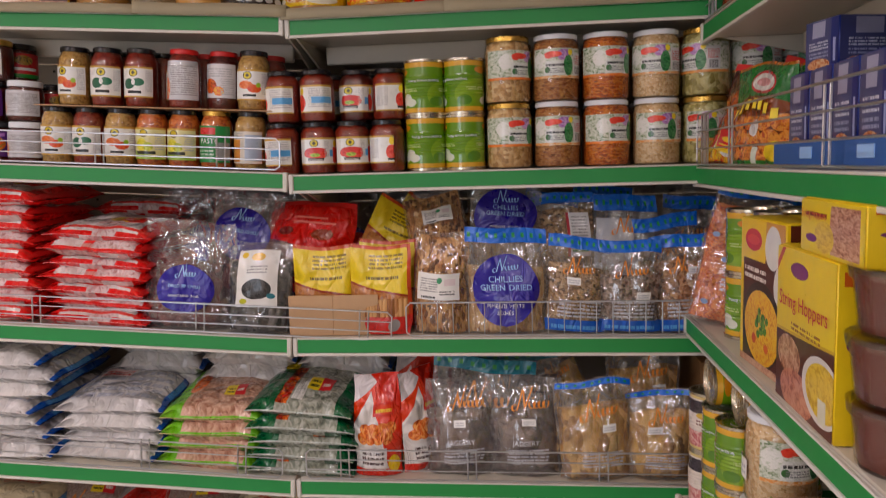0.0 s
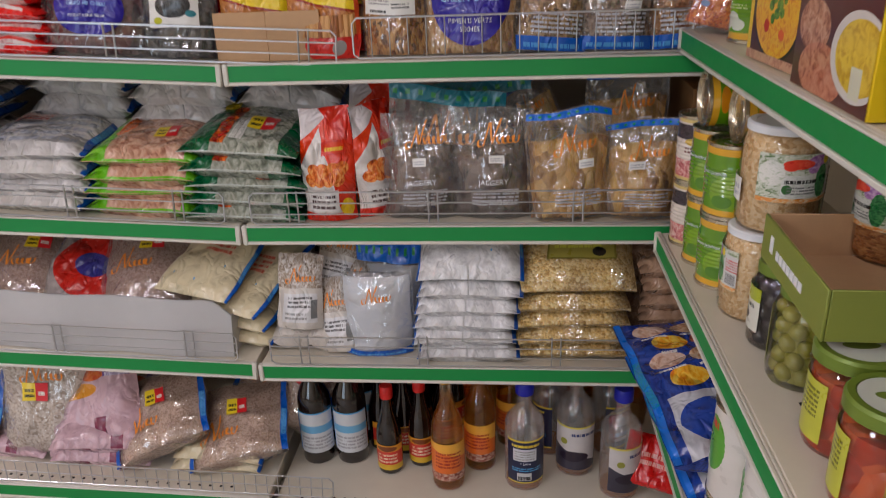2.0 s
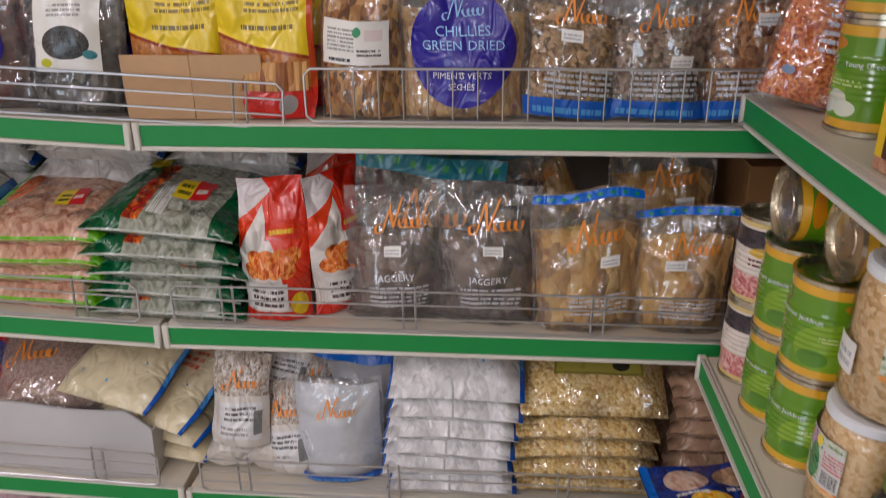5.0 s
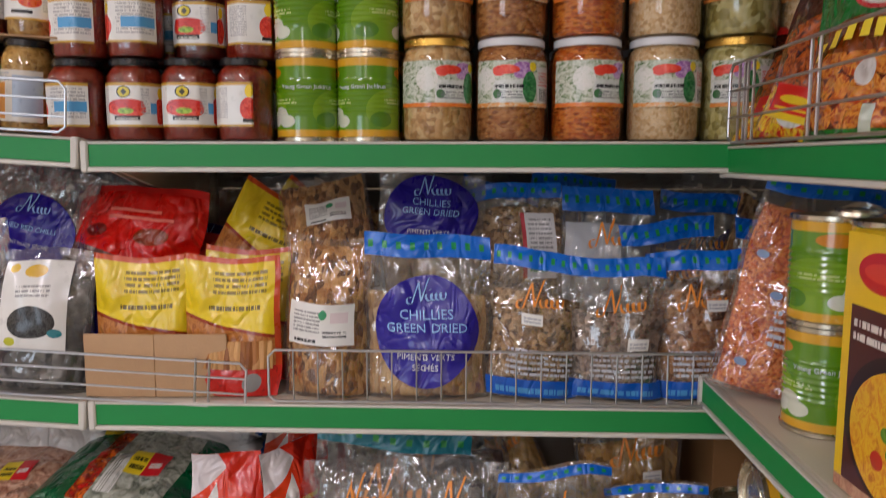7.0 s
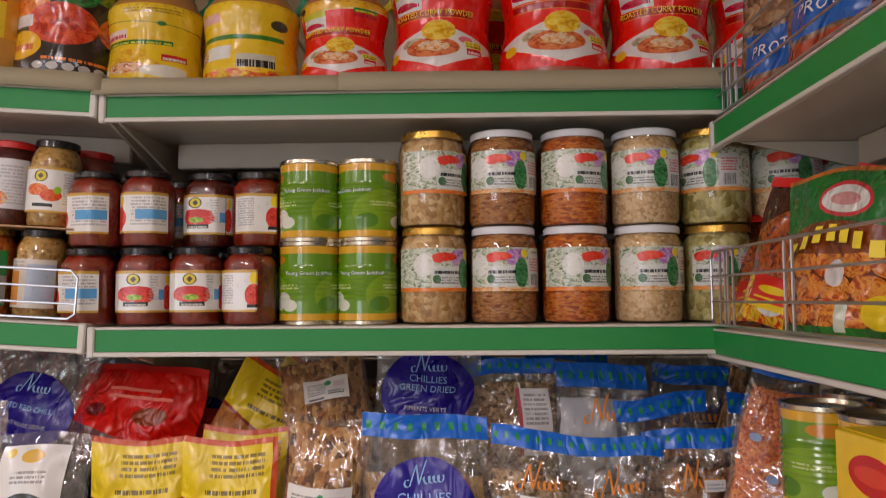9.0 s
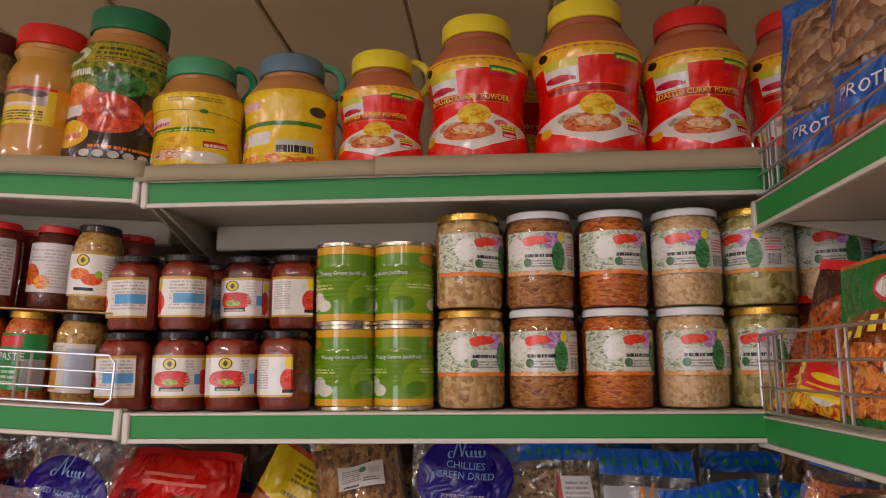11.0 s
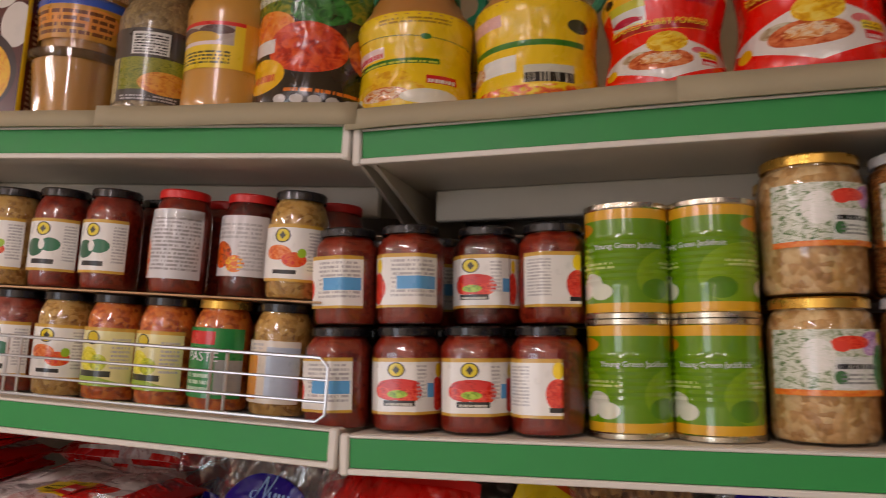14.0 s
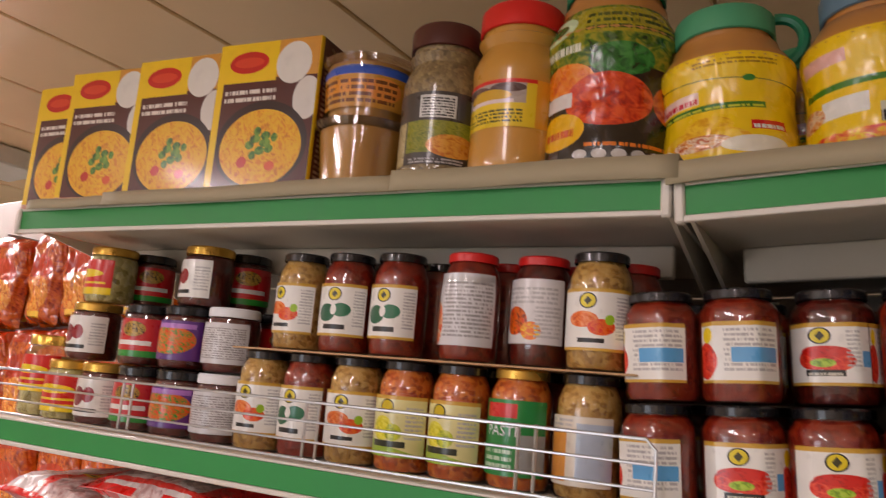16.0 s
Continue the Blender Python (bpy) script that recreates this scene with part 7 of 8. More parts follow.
for bx, by in ((0.16, 0.19), (0.245, 0.235), (0.18, 0.27), (0.27, 0.29), (0.315, 0.27), (0.13, 0.30)):
    again(s1, RB, bx, by, z0, bx * 300)
for bx, by in ((0.02, 0.29), (0.115, 0.225), (0.09, 0.31)):
    again(d1, RB, bx, by, z0, bx * 300)
o1 = bottle("cordial_bottle", "clear glass bottle of orange cordial, gold cap", 0.0335, 0.262, 0.0125, 0.50, M_GLASS, M_GOLDLID, P_CORD, (0.10, 0.44), M_AMBER, 0.78, 0.018)
put(o1, RB, 0.319, 0.068, z0, 6)
again(o1, RB, 0.382, 0.132, z0, -12)
again(o1, RB, 0.448, 0.215, z0, -25)
again(o1, RB, 0.35, 0.325, z0, 10)
for bx, by in ((0.415, 0.27), (0.50, 0.29), (0.57, 0.30), (0.64, 0.31), (0.72, 0.29)):
    again(o1, RB, bx, by, z0, bx * 200)
k1 = bottle("oil_bottle", "milky plastic bottle of oil, navy label, blue cap", 0.0395, 0.238, 0.0135, 0.60, M_MILKPET, M_BLUECAP, P_OILB, (0.09, 0.52), M_OIL, 0.60, 0.024, half=62, cap_r=0.0185)
put(k1, RB, 0.474, 0.080, z0, 8)
k2 = bottle("oil_bottle", "milky plastic bottle of oil, white label, blue cap", 0.0395, 0.238, 0.0135, 0.60, M_MILKPET, M_BLUECAP, P_OILW, (0.08, 0.52), M_OIL, 0.60, 0.024, half=70, cap_r=0.0185)
put(k2, RB, 0.580, 0.128, z0, -4)
again(k2, RB, 0.663, 0.062, z0, 30)
again(k1, RB, 0.532, 0.195, z0, -60)
again(k1, RB, 0.66, 0.20, z0, 40)
for words, bt in (("1 Litre", k1),):
    part("lettering", text_geo(words, 0.008, lambda x, y: (0.0408 * math.sin(x / 0.04 - 0.1), -0.0408 * math.cos(x / 0.04 - 0.1), 0.069 + y)), M_WHITEINK, bt)

G_MEAL = contents("pinkish_brown_coarse_meal", (hsv(146, 116, 100), hsv(190, 160, 140), hsv(210, 184, 166)), 330, 0.35, 0.6)
mb, sk = clear_bag("meal_bag", "clear bag of brown coarse meal with price flash", 0.215, 0.18, 0.065, G_MEAL, 0.95, 91, None, mark=M_ORANGEINK, mark_at=(0.34, 0.34), mark_size=0.085, group="bags heaped on the bottom deck", amp=0.010)
part("price_flash", patch(sk, 0.44, 0.52, 0.63, 0.72, 5, 4, 0.005), P_PRICE, mb, "yellow and red price flash")
part("end_band", patch(sk, 0.0, 0.0, 0.055, 1.0, 3, 20, 0.0035), P_FOOT, mb, "blue end band")
part("end_band", patch(sk, 0.945, 0.0, 1.0, 1.0, 3, 20, 0.0035), P_FOOT, mb, "blue end band")
put(mb, LB, -0.185, 0.030, z0l + 0.062, 8, -58, -26)
again(mb, LB, -0.030, 0.028, z0l + 0.045, 4, -60, -18)
again(mb, LB, 0.00, 0.17, z0l + 0.07, -20, -30, 24)
again(mb, LB, -0.66, 0.07, z0l + 0.02, -8, -22, 0)
G_PALE = contents("pale_coarse_meal", (hsv(150, 130, 112), hsv(200, 182, 166), hsv(222, 210, 200)), 260, 0.5, 0.5)
mw, sk = clear_bag("meal_bag", "clear bag of pale coarse meal standing", 0.19, 0.235, 0.08, G_PALE, 0.92, 92, None, mark=M_ORANGEINK, mark_at=(0.5, 0.74), mark_size=0.08, group="bags heaped on the bottom deck", amp=0.009)
part("price_flash", patch(sk, 0.30, 0.50, 0.58, 0.66, 5, 4, 0.005), P_PRICE, mw, "yellow and red price flash")
put(mw, LB, -0.46, 0.075, z0l + 0.012, 6, -16, 2)
P_PINK = printed("pale_pink_flour_bag", hsv(206, 172, 182), (("e", 0.45, 0.75, 0.26, 0.14, (hsv(170, 180, 150), hsv(210, 206, 190))), ("e", 0.6, 0.58, 0.17, 0.1, (hsv(206, 40, 40), hsv(226, 120, 60))), ("e", 0.4, 0.42, 0.24, 0.06, hsv(226, 150, 40)), ("r", 0.72, 0.5, 0.95, 0.95, hsv(110, 80, 150)), ("e", 0.8, 0.88, 0.15, 0.1, (BLACK, YELLOW, hsv(120, 70, 130))), ("r", 0.6, 0, 0.72, 0.2, hsv(120, 40, 70)), ("b", 0.74, 0.5, 0.94, 0.8, 6, hsv(206, 196, 220))), 0.26, 0.55, 0.6)
pk, _ = print_bag("flour_bag", "pale pink printed flour bag leaning back", 0.21, 0.27, 0.06, P_PINK, 94, False, 0.009, "bags heaped on the bottom deck")
put(pk, LB, -0.345, 0.050, z0l + 0.045, 2, -40, -16)
again(pk, LB, -0.33, 0.035, z0l + 0.022, 2, -86, 0)
again(pk, LB, -0.32, 0.03, z0l + 0.060, 6, -80, 0)
again(pk, LB, -0.56, 0.05, z0l + 0.022, -4, -86, 0)
stack("meal_pack", "cream pack with blue ends under heaped bags", "stacked packs on the bottom deck", 2, 0.19, 0.2, 0.028, (P_CREAMPK,), LB, -0.085, 0.03, z0l, 96, extra=CREAMX)


# ---------------------------------------------------------------- side bay
def gput(ob, x, y, z, rz=0.0, rx=0.0, ry=0.0):
    return put(ob, GB, x, y, z, rz, rx, ry)


ga, gb_, gc, gd, ge = (GL[0] + 0.001, GL[1] + 0.001, GL[2] + 0.001, GL[3] + 0.001, GL[4] + 0.001)
# top: bags of protein shapes
P_PROT = printed("blue_edged_protein_bag", (hsv(96, 70, 52), hsv(140, 110, 84), hsv(166, 136, 110)), (("r", 0, 0, 0.12, 1, hsv(24, 100, 190)), ("r", 0.9, 0, 1, 1, hsv(24, 100, 190)), ("r", 0.1, 0, 0.9, 0.12, (hsv(130, 40, 20), hsv(190, 80, 40))), ("r", 0.2, 0.14, 1, 0.34, hsv(30, 100, 190)), ("e", 0.16, 0.5, 0.1, 0.1, hsv(90, 160, 60)), ("r", 0.1, 0.9, 0.9, 1, hsv(24, 100, 190))), 0.26, 0.55, 0.7)
pr, sk = print_bag("protein_bag", "blue-edged bag of brown wholemeal protein shapes", 0.135, 0.235, 0.07, P_PROT, 101, True, 0.009, "bags on the side shelf")
part("window", patch(sk, 0.16, 0.36, 0.88, 0.86, 14, 14, 0.002), G_PASTA, pr, "brown shapes showing through the window")
part("lettering", bag_text(sk, 0.135, 0.235, "PROTEIN", 0.58, 0.24, 0.019, 0.004), M_WHITEINK, pr)
for i, (x, y, rz) in enumerate(((0.075, 0.085, 30), (0.20, 0.08, 22), (0.34, 0.08, 12), (0.48, 0.08, 8), (0.62, 0.08, 4), (0.14, 0.155, 20), (0.28, 0.155, 10))):
    (gput(pr, x, y, ga, rz, -6) if i == 0 else again(pr, GB, x, y, ga, rz, -6))

# snack packets and navy cartons
PRAWN = (hsv(120, 40, 10), hsv(206, 100, 24), hsv(236, 160, 60), hsv(176, 60, 20))
P_SNACK = printed("green_headed_snack_packet", hsv(96, 36, 8), (
    *[("e", 0.10 + 0.2 * (i % 5) + 0.08 * (i // 5 % 2), 0.12 + 0.15 * (i // 5), 0.105, 0.085, PRAWN) for i in range(15)],
    ("h", 0, 1, 0.60, hsv(16, 110, 44)), ("e", 0.5, 0.57, 0.48, 0.10, hsv(130, 60, 12)), ("e", 0.55, 0.80, 0.22, 0.11, hsv(206, 50, 60)), ("e", 0.55, 0.80, 0.19, 0.085, WHITE), ("e", 0.55, 0.80, 0.12, 0.04, hsv(214, 150, 150)),
    ("r", 0, 0, 1, 0.05, hsv(40, 120, 40)), ("e", 0.56, 0.36, 0.07, 0.08, hsv(224, 220, 216)), ("e", 0.85, 0.14, 0.11, 0.10, YELLOW), ("r", 0.58, 0.02, 0.66, 0.18, hsv(206, 214, 196)), ("r", 0, 0.97, 1, 1, hsv(190, 110, 40))), 0.26, 0.6, 0.5)
sn, sk = print_bag("snack_packet", "green and orange packet of snacks", 0.155, 0.142, 0.045, P_SNACK, 105, True, 0.006, "snack packets on the side shelf")
part("yellow_title_bars", join(*[patch(sk, 0.14 + 0.11 * i, 0.545 - 0.010 * (i - 3) ** 2, 0.205 + 0.11 * i, 0.645 - 0.010 * (i - 3) ** 2, 2, 3, 0.003) for i in range(7)]), M_YELLOWINK, sn, "yellow title strokes")
gput(sn, 0.235, 0.050, gb_, 14, -5)
P_SNACK2 = printed("dark_red_snack_packet", (hsv(50, 16, 8), hsv(130, 50, 14), hsv(196, 100, 36), hsv(90, 30, 10)), (("h", -0.5, 1, 0.62, hsv(70, 30, 16)), ("r", 0, 0, 1, 0.3, (RED, YELLOW, hsv(206, 40, 20))), ("e", 0.4, 0.18, 0.16, 0.12, WHITE), ("r", 0.6, 0.0, 0.9, 0.14, GREEN)), 0.26, 0.6, 0.5)
sn2, s2k = print_bag("snack_packet", "dark red and orange packet of snacks", 0.13, 0.15, 0.05, P_SNACK2, 106, True, 0.007, "snack packets on the side shelf")
part("label_flash", patch(s2k, 0.15, 0.1, 0.6, 0.32, 8, 4, 0.003), P_REDYEL, sn2, "red and yellow label flash")
part("top_seal", patch(s2k, 0.0, 0.93, 1.0, 1.0, 12, 2, 0.0025), M_REDLID, sn2)
gput(sn2, 0.115, 0.055, gb_, 30, -8, 14)
again(sn2, GB, 0.16, 0.10, gb_, 22, -6, 22)
again(sn2, GB, 0.055, 0.06, gb_ - 0.002, 40, -30, 4)
again(sn, GB, 0.25, 0.11, gb_, 10, -6)
P_NAVY = printed("navy_carton_print", hsv(26, 36, 110), (("r", 0.0, 0.0, 0.80, 1.0, hsv(66, 70, 116)), ("r", 0.22, 0.66, 0.62, 0.97, hsv(158, 158, 186)), ("b", 0.12, 0.42, 0.72, 0.60, 3, hsv(200, 204, 222)), ("b", 0.12, 0.26, 0.72, 0.40, 2, hsv(150, 156, 190)), ("r", 0.86, 0.15, 0.93, 0.6, hsv(150, 160, 206)), ("e", 0.42, 0.12, 0.34, 0.12, (hsv(160, 60, 30), hsv(222, 140, 80), hsv(226, 190, 150)))), 0.35, 0.35)
M_NAVY = plain("navy_carton_card", hsv(32, 48, 120), 0.4, 0, 0.08)
navy = carton("stock_cube_carton", "navy blue stock cube carton", 0.062, 0.09, 0.10, M_NAVY, P_NAVY, P_NAVY, group="navy cartons")
first = True
for i in range(9):
    x = 0.385 + i * 0.066
    (gput if first else lambda o, *a: again(o, GB, *a))(navy, x, 0.05, gb_ + 0.012, 0)
    first = False
    again(navy, GB, x, 0.145, gb_ + 0.012, 0)
    if i % 2 == 0 or i > 3:
        again(navy, GB, x + 0.012, 0.10 if i % 3 else 0.07, gb_ + (0.113, 0.113, 0.122)[i % 3], (14, -8, 4)[i % 3], 0, (0, 0, 14)[i % 3]).scale = (1, 1, 0.6)
M_NTRAY = plain("mid_blue_tray_card", hsv(50, 92, 160), 0.45, 0, 0.08)
tr = thing("display_tray", "blue cardboard display tray holding navy cartons", "tray", m=GB)
part("front_wall", box_geo(0.345, 0.99, 0.034, 0.037, gb_, gb_ + 0.032, 0.0008), M_NTRAY, tr)
part("bottom", box_geo(0.345, 0.99, 0.0375, 0.25, gb_, gb_ + 0.004, 0.0008), M_NTRAY, tr)
for i in range(4):
    part("pale_mark", box_geo(0.44 + 0.15 * i, 0.475 + 0.15 * i, 0.0325, 0.0338, gb_ + 0.011, gb_ + 0.024, 0), M_BLUEINK, tr)

# tins, soup carton, string hopper cartons, chutney tubs
for x, y in ((0.095, 0.135), (0.168, 0.060), (0.17, 0.142), (0.243, 0.078), (0.09, 0.215)):
    again(can, GB, x, y, gc, 40 * x * 10)
    again(can, GB, x, y, gc + 0.0995, 90 * x * 10)
again(soup, GB, 0.366, 0.016, gc, 3)
again(soup, GB, 0.368, 0.072, gc, 2)
HOP = (hsv(130, 70, 40), hsv(190, 130, 96), hsv(214, 170, 140))
P_HOP = printed("yellow_string_hopper_carton", hsv(238, 206, 20), (("h", 0.05, -1, -0.47, hsv(214, 170, 20)), ("h", 0.05, -1, -0.45, hsv(92, 44, 30)), ("e", 0.26, 0.32, 0.22, 0.13, HOP), ("e", 0.40, 0.11, 0.30, 0.14, (hsv(150, 76, 50), hsv(196, 120, 90), hsv(210, 146, 116))), ("e", 0.82, 0.24, 0.3, 0.2, hsv(222, 214, 206)), ("e", 0.84, 0.24, 0.26, 0.165, (hsv(206, 160, 20), hsv(236, 200, 60))), ("e", 0.42, 0.88, 0.16, 0.05, hsv(120, 40, 110)), ("b", 0.3, 0.5, 0.8, 0.56, 2, hsv(150, 90, 20)), ("r", 0.78, 0.06, 0.9, 0.2, hsv(220, 216, 190)), ("h", -1, 1, 0.84, hsv(190, 60, 40)), ("h", -1, 1, 0.9, hsv(238, 206, 20))), 0.32, 0.45)
P_HOPS = printed("yellow_carton_side_print", hsv(236, 200, 20), (("e", 0.3, 0.56, 0.2, 0.06, hsv(120, 40, 110)), ("r", 0.06, 0.88, 0.9, 0.96, hsv(200, 90, 20)), ("e", 0.5, 0.25, 0.3, 0.14, (hsv(206, 160, 20), hsv(190, 120, 60)))), 0.32, 0.45)
hop = carton("string_hopper_carton", "yellow carton of string hoppers standing upright", 0.172, 0.085, 0.176, M_YCARD, P_HOP, P_HOPS, (("String Hoppers", 0.0235, 0.0, 0.118, M_REDINK),), group="yellow cartons")
gput(hop, 0.540, 0.006, gc, -1)
P_HOP2 = printed("yellow_flour_carton_front", hsv(238, 206, 20), (("r", 0.52, 0.06, 0.94, 0.94, HOP), ("e", 0.42, 0.34, 0.16, 0.3, (hsv(206, 160, 20), hsv(236, 200, 60))), ("b", 0.08, 0.7, 0.46, 0.84, 1, hsv(120, 30, 20)), ("e", 0.2, 0.28, 0.1, 0.08, hsv(120, 40, 110))), 0.32, 0.45)
hop2 = carton("string_hopper_carton", "yellow carton of string hoppers lying on another", 0.165, 0.1, 0.055, M_YCARD, P_HOP2, P_HOPS, (("String Hoppers", 0.0115, -0.040, 0.040, M_REDINK),), group="yellow cartons")
gput(hop2, 0.602, 0.006, gc + 0.1776, -2)
again(hop, GB, 0.575, 0.11, gc, 0)

M_CHUT = plain("red_brown_chutney", hsv(112, 48, 36), 0.3, 0, 0.2, 30, coat=0.6)
P_TUBGREEN = printed("lime_tub_label", hsv(120, 150, 40), (("e", 0.5, 0.5, 0.3, 0.3, WHITE), ("b", 0.1, 0.1, 0.9, 0.3, 2, DKGREEN)))
ct = stacked_tub("chutney_tub", "clear tub of red-brown chutney, cloudy lid", 0.047, 0.06, M_CHUT, None)
gput(ct, 0.675, 0.049, gc)
ct2 = stacked_tub("chutney_tub", "clear tub of red-brown chutney with lime label", 0.047, 0.06, M_CHUT, P_TUBGREEN)
gput(ct2, 0.785, 0.050, gc)
for i, (o, x) in enumerate(((ct, 0.675), (ct2, 0.785))):
    for j in (1, 2):
        again(o, GB, x + 0.003 * j, 0.045, gc + 0.061 * j, 30 * j)
    again(o, GB, x, 0.18, gc, 50)

# tins and jars of the low side shelf
P_MANGO = printed("white_mango_tin_wrapper", hsv(222, 210, 200), (("r", 0, 0.0, 1, 0.34, (hsv(150, 60, 70), hsv(206, 120, 120), hsv(226, 190, 180))), ("r", 0, 0.68, 1, 0.92, (hsv(24, 20, 20), hsv(70, 60, 70), hsv(30, 26, 30))), ("e", 0.4, 0.64, 0.2, 0.07, hsv(210, 170, 50)), ("b", 0.2, 0.46, 0.8, 0.58, 2, hsv(120, 60, 60)), ("r", 0, 0, 1, 0.05, hsv(214, 190, 120)), ("r", 0, 0.95, 1, 1, hsv(214, 190, 120))), 0.3, 0.5, wrap=2.0)
mango = food_can("mango_tin", "small tin with white and dark fruit wrapper", "tins on the low side shelf", 0.033, 0.1, P_MANGO)
gput(mango, 0.085, 0.022, gd, 40)
again(mango, GB, 0.087, 0.022, gd + 0.101, 0)
again(mango, GB, 0.085, 0.10, gd, 90)
for x, y in ((0.157, 0.030), (0.232, 0.032)):
    again(can, GB, x, y, gd, -30 + 200 * x)
    again(can, GB, x, y, gd + 0.0995, 60 * x)
for x, y in ((0.155, 0.108), (0.232, 0.110)):
    again(can, GB, x, y, gd, 70)
    again(can, GB, x, y, gd + 0.0995, 120)
again(can, GB, 0.16, 0.10, gd + 0.236, 0, 90, 0)
again(can, GB, 0.25, 0.12, gd + 0.236, 0, 90, 0)
again(kinds[3], GB, 0.320, 0.046, gd, -20)
bigj = again(kinds[3], GB, 0.318, 0.060, gd + 0.1165, 110)
bigj.scale = (1.12, 1.12, 1.10)
part("price_sticker", wrap_label([(0.0435, 0.0), (0.0435, 0.2)], 0.030, 0.056, 22, 0.0006, 0, 6, 2, -118), M_STICKER, bigj, "white price sticker")
again(kinds[1], GB, 0.415, 0.15, gd + 0.0, 60)
again(kinds[1], GB, 0.415, 0.15, gd + 0.1165, 10)
P_OLIVEB = printed("white_lime_olive_label", hsv(214, 212, 200), (("r", 0, 0.7, 1, 1, hsv(170, 180, 40)), ("e", 0.5, 0.32, 0.3, 0.2, (BLACK, hsv(50, 50, 60))), ("b", 0.1, 0.52, 0.9, 0.68, 1, BLACK)))
G_BLACKOL = contents("black_olives", (hsv(18, 14, 18), hsv(40, 30, 36), hsv(60, 46, 50)), 55, 1.0, 0.2)
G_GREENOL = contents("green_olives", (hsv(90, 88, 24), hsv(140, 136, 48), hsv(160, 156, 70)), 45, 1.0, 0.3)
G_PEPPER = contents("red_pepper_strips", (hsv(150, 40, 16), hsv(206, 70, 34), hsv(222, 106, 60)), 40, 0.8, 0.3)
M_OLIVELID = plain("olive_green_lid", hsv(110, 130, 50), 0.35, 0.2, 0.1)
def olive_fill(jar, r, h, size, material):
    """Rings of round olives packed inside a jar, in place of its smooth contents."""
    for ch in list(jar.children):
        if ch.name.startswith("contents"):
            bpy.data.objects.remove(ch)
    ball = lathe([(max(0.0002, size * math.sin(math.pi * i / 7)), -size * math.cos(math.pi * i / 7)) for i in range(8)], 10)
    balls, z, k = [], size + 0.003, 0
    while z < h * 0.80:
        m = int(2 * math.pi * (r - size) / (size * 1.9))
        for i in range(m):
            a = 2 * math.pi * (i + 0.5 * (k % 2)) / m
            q = (r - size) * (0.97 - 0.04 * noise.noise((i * 1.7, k * 2.3, size)))
            balls.append(moved(ball, pose(q * math.sin(a), -q * math.cos(a), z + 0.15 * size * noise.noise((i, k, 4)), 20 * i, 15 * k, 0) @ Matrix.Diagonal((1, 1, 1.12, 1))))
        z += size * 1.75
        k += 1
    balls.append(lathe([(0.0002, 0.003), ((r - size), 0.003), ((r - size), z - size), (0.0002, z - size)], 20))
    tagged(part("olives", join(*balls), material, jar, "packed round olives"), kind="stuff")


blk = glass_jar("olive_jar", "jar of black olives with lime label", "jar", "olive jars", 0.033, 0.102, G_BLACKOL, M_OLIVELID, ((P_OLIVEB, 72, -10),), (0.2, 0.72), lid=0.012)
olive_fill(blk, 0.031, 0.102, 0.0092, plain("black_olive_skin", hsv(38, 26, 32), 0.2, 0, 0.3, 60, coat=0.6))
gput(blk, 0.400, 0.050, gd, -30)
P_OLIVEG = printed("lime_olive_label", hsv(190, 190, 60), (("r", 0.1, 0.1, 0.5, 0.3, hsv(200, 200, 200)), ("b", 0.1, 0.4, 0.9, 0.9, 6, hsv(110, 110, 30))))
olv = glass_jar("olive_jar", "jar of green olives with lime label", "jar", "olive jars", 0.0345, 0.111, G_GREENOL, M_OLIVELID, ((P_OLIVEG, 45, -30),), (0.12, 0.72), lid=0.013)
olive_fill(olv, 0.0328, 0.111, 0.0098, plain("green_olive_skin", hsv(146, 140, 56), 0.25, 0, 0.25, 60, coat=0.6))
gput(olv, 0.478, 0.050, gd, -25)
M_LIDTOP = printed("olive_lid_print", hsv(206, 210, 200), (("e", 0.5, 0.5, 0.12, 0.28, hsv(110, 130, 50)),))
for i, (x, y, fm) in enumerate(((0.590, 0.052, G_PEPPER), (0.672, 0.046, G_PEPPER), (0.752, 0.05, G_GREENOL), (0.63, 0.128, G_PEPPER), (0.71, 0.13, G_PEPPER))):
    jr = glass_jar("antipasti_jar", ("jar of green olives, olive-green lid" if fm is G_GREENOL else "jar of red pepper strips, olive-green lid"), "jar", "olive jars", 0.038, 0.105, fm, M_OLIVELID, ((P_OLIVEG, 55, -20),), (0.12, 0.7), lid=0.014, neck=0.95)
    ring = [(math.cos(math.pi * q / 12), math.sin(math.pi * q / 12)) for q in range(24)]
    part("lid_print", ([(0.029 * a, 0.029 * b, 0.1043) for a, b in ring], [tuple(range(24))], [(0.5 + 0.5 * a, 0.5 + 0.5 * b) for a, b in ring]), M_LIDTOP, jr)
    gput(jr, x, y, gd, -15 * i)
M_OLIVECARD = plain("olive_green_tray_card", hsv(126, 134, 56), 0.6, 0, 0.08, 30, 0.1)
ot = thing("display_tray", "open olive-green cardboard tray on top of jars", "tray", m=GB @ pose(0.408, 0.018, gd + 0.1125, 0, 0, -2))
TL, TD, TH = 0.192, 0.165, 0.050
part("front_wall", box_geo(0.0, TL, 0.0, 0.003, 0, TH, 0.0008), M_OLIVECARD, ot)
part("back_wall", box_geo(0.0, TL, TD - 0.003, TD, 0, TH + 0.035, 0.0008), M_CARD, ot)
part("side_wall", box_geo(0.0, 0.003, 0.0035, TD - 0.0035, 0, TH, 0.0008), M_CARD, ot)
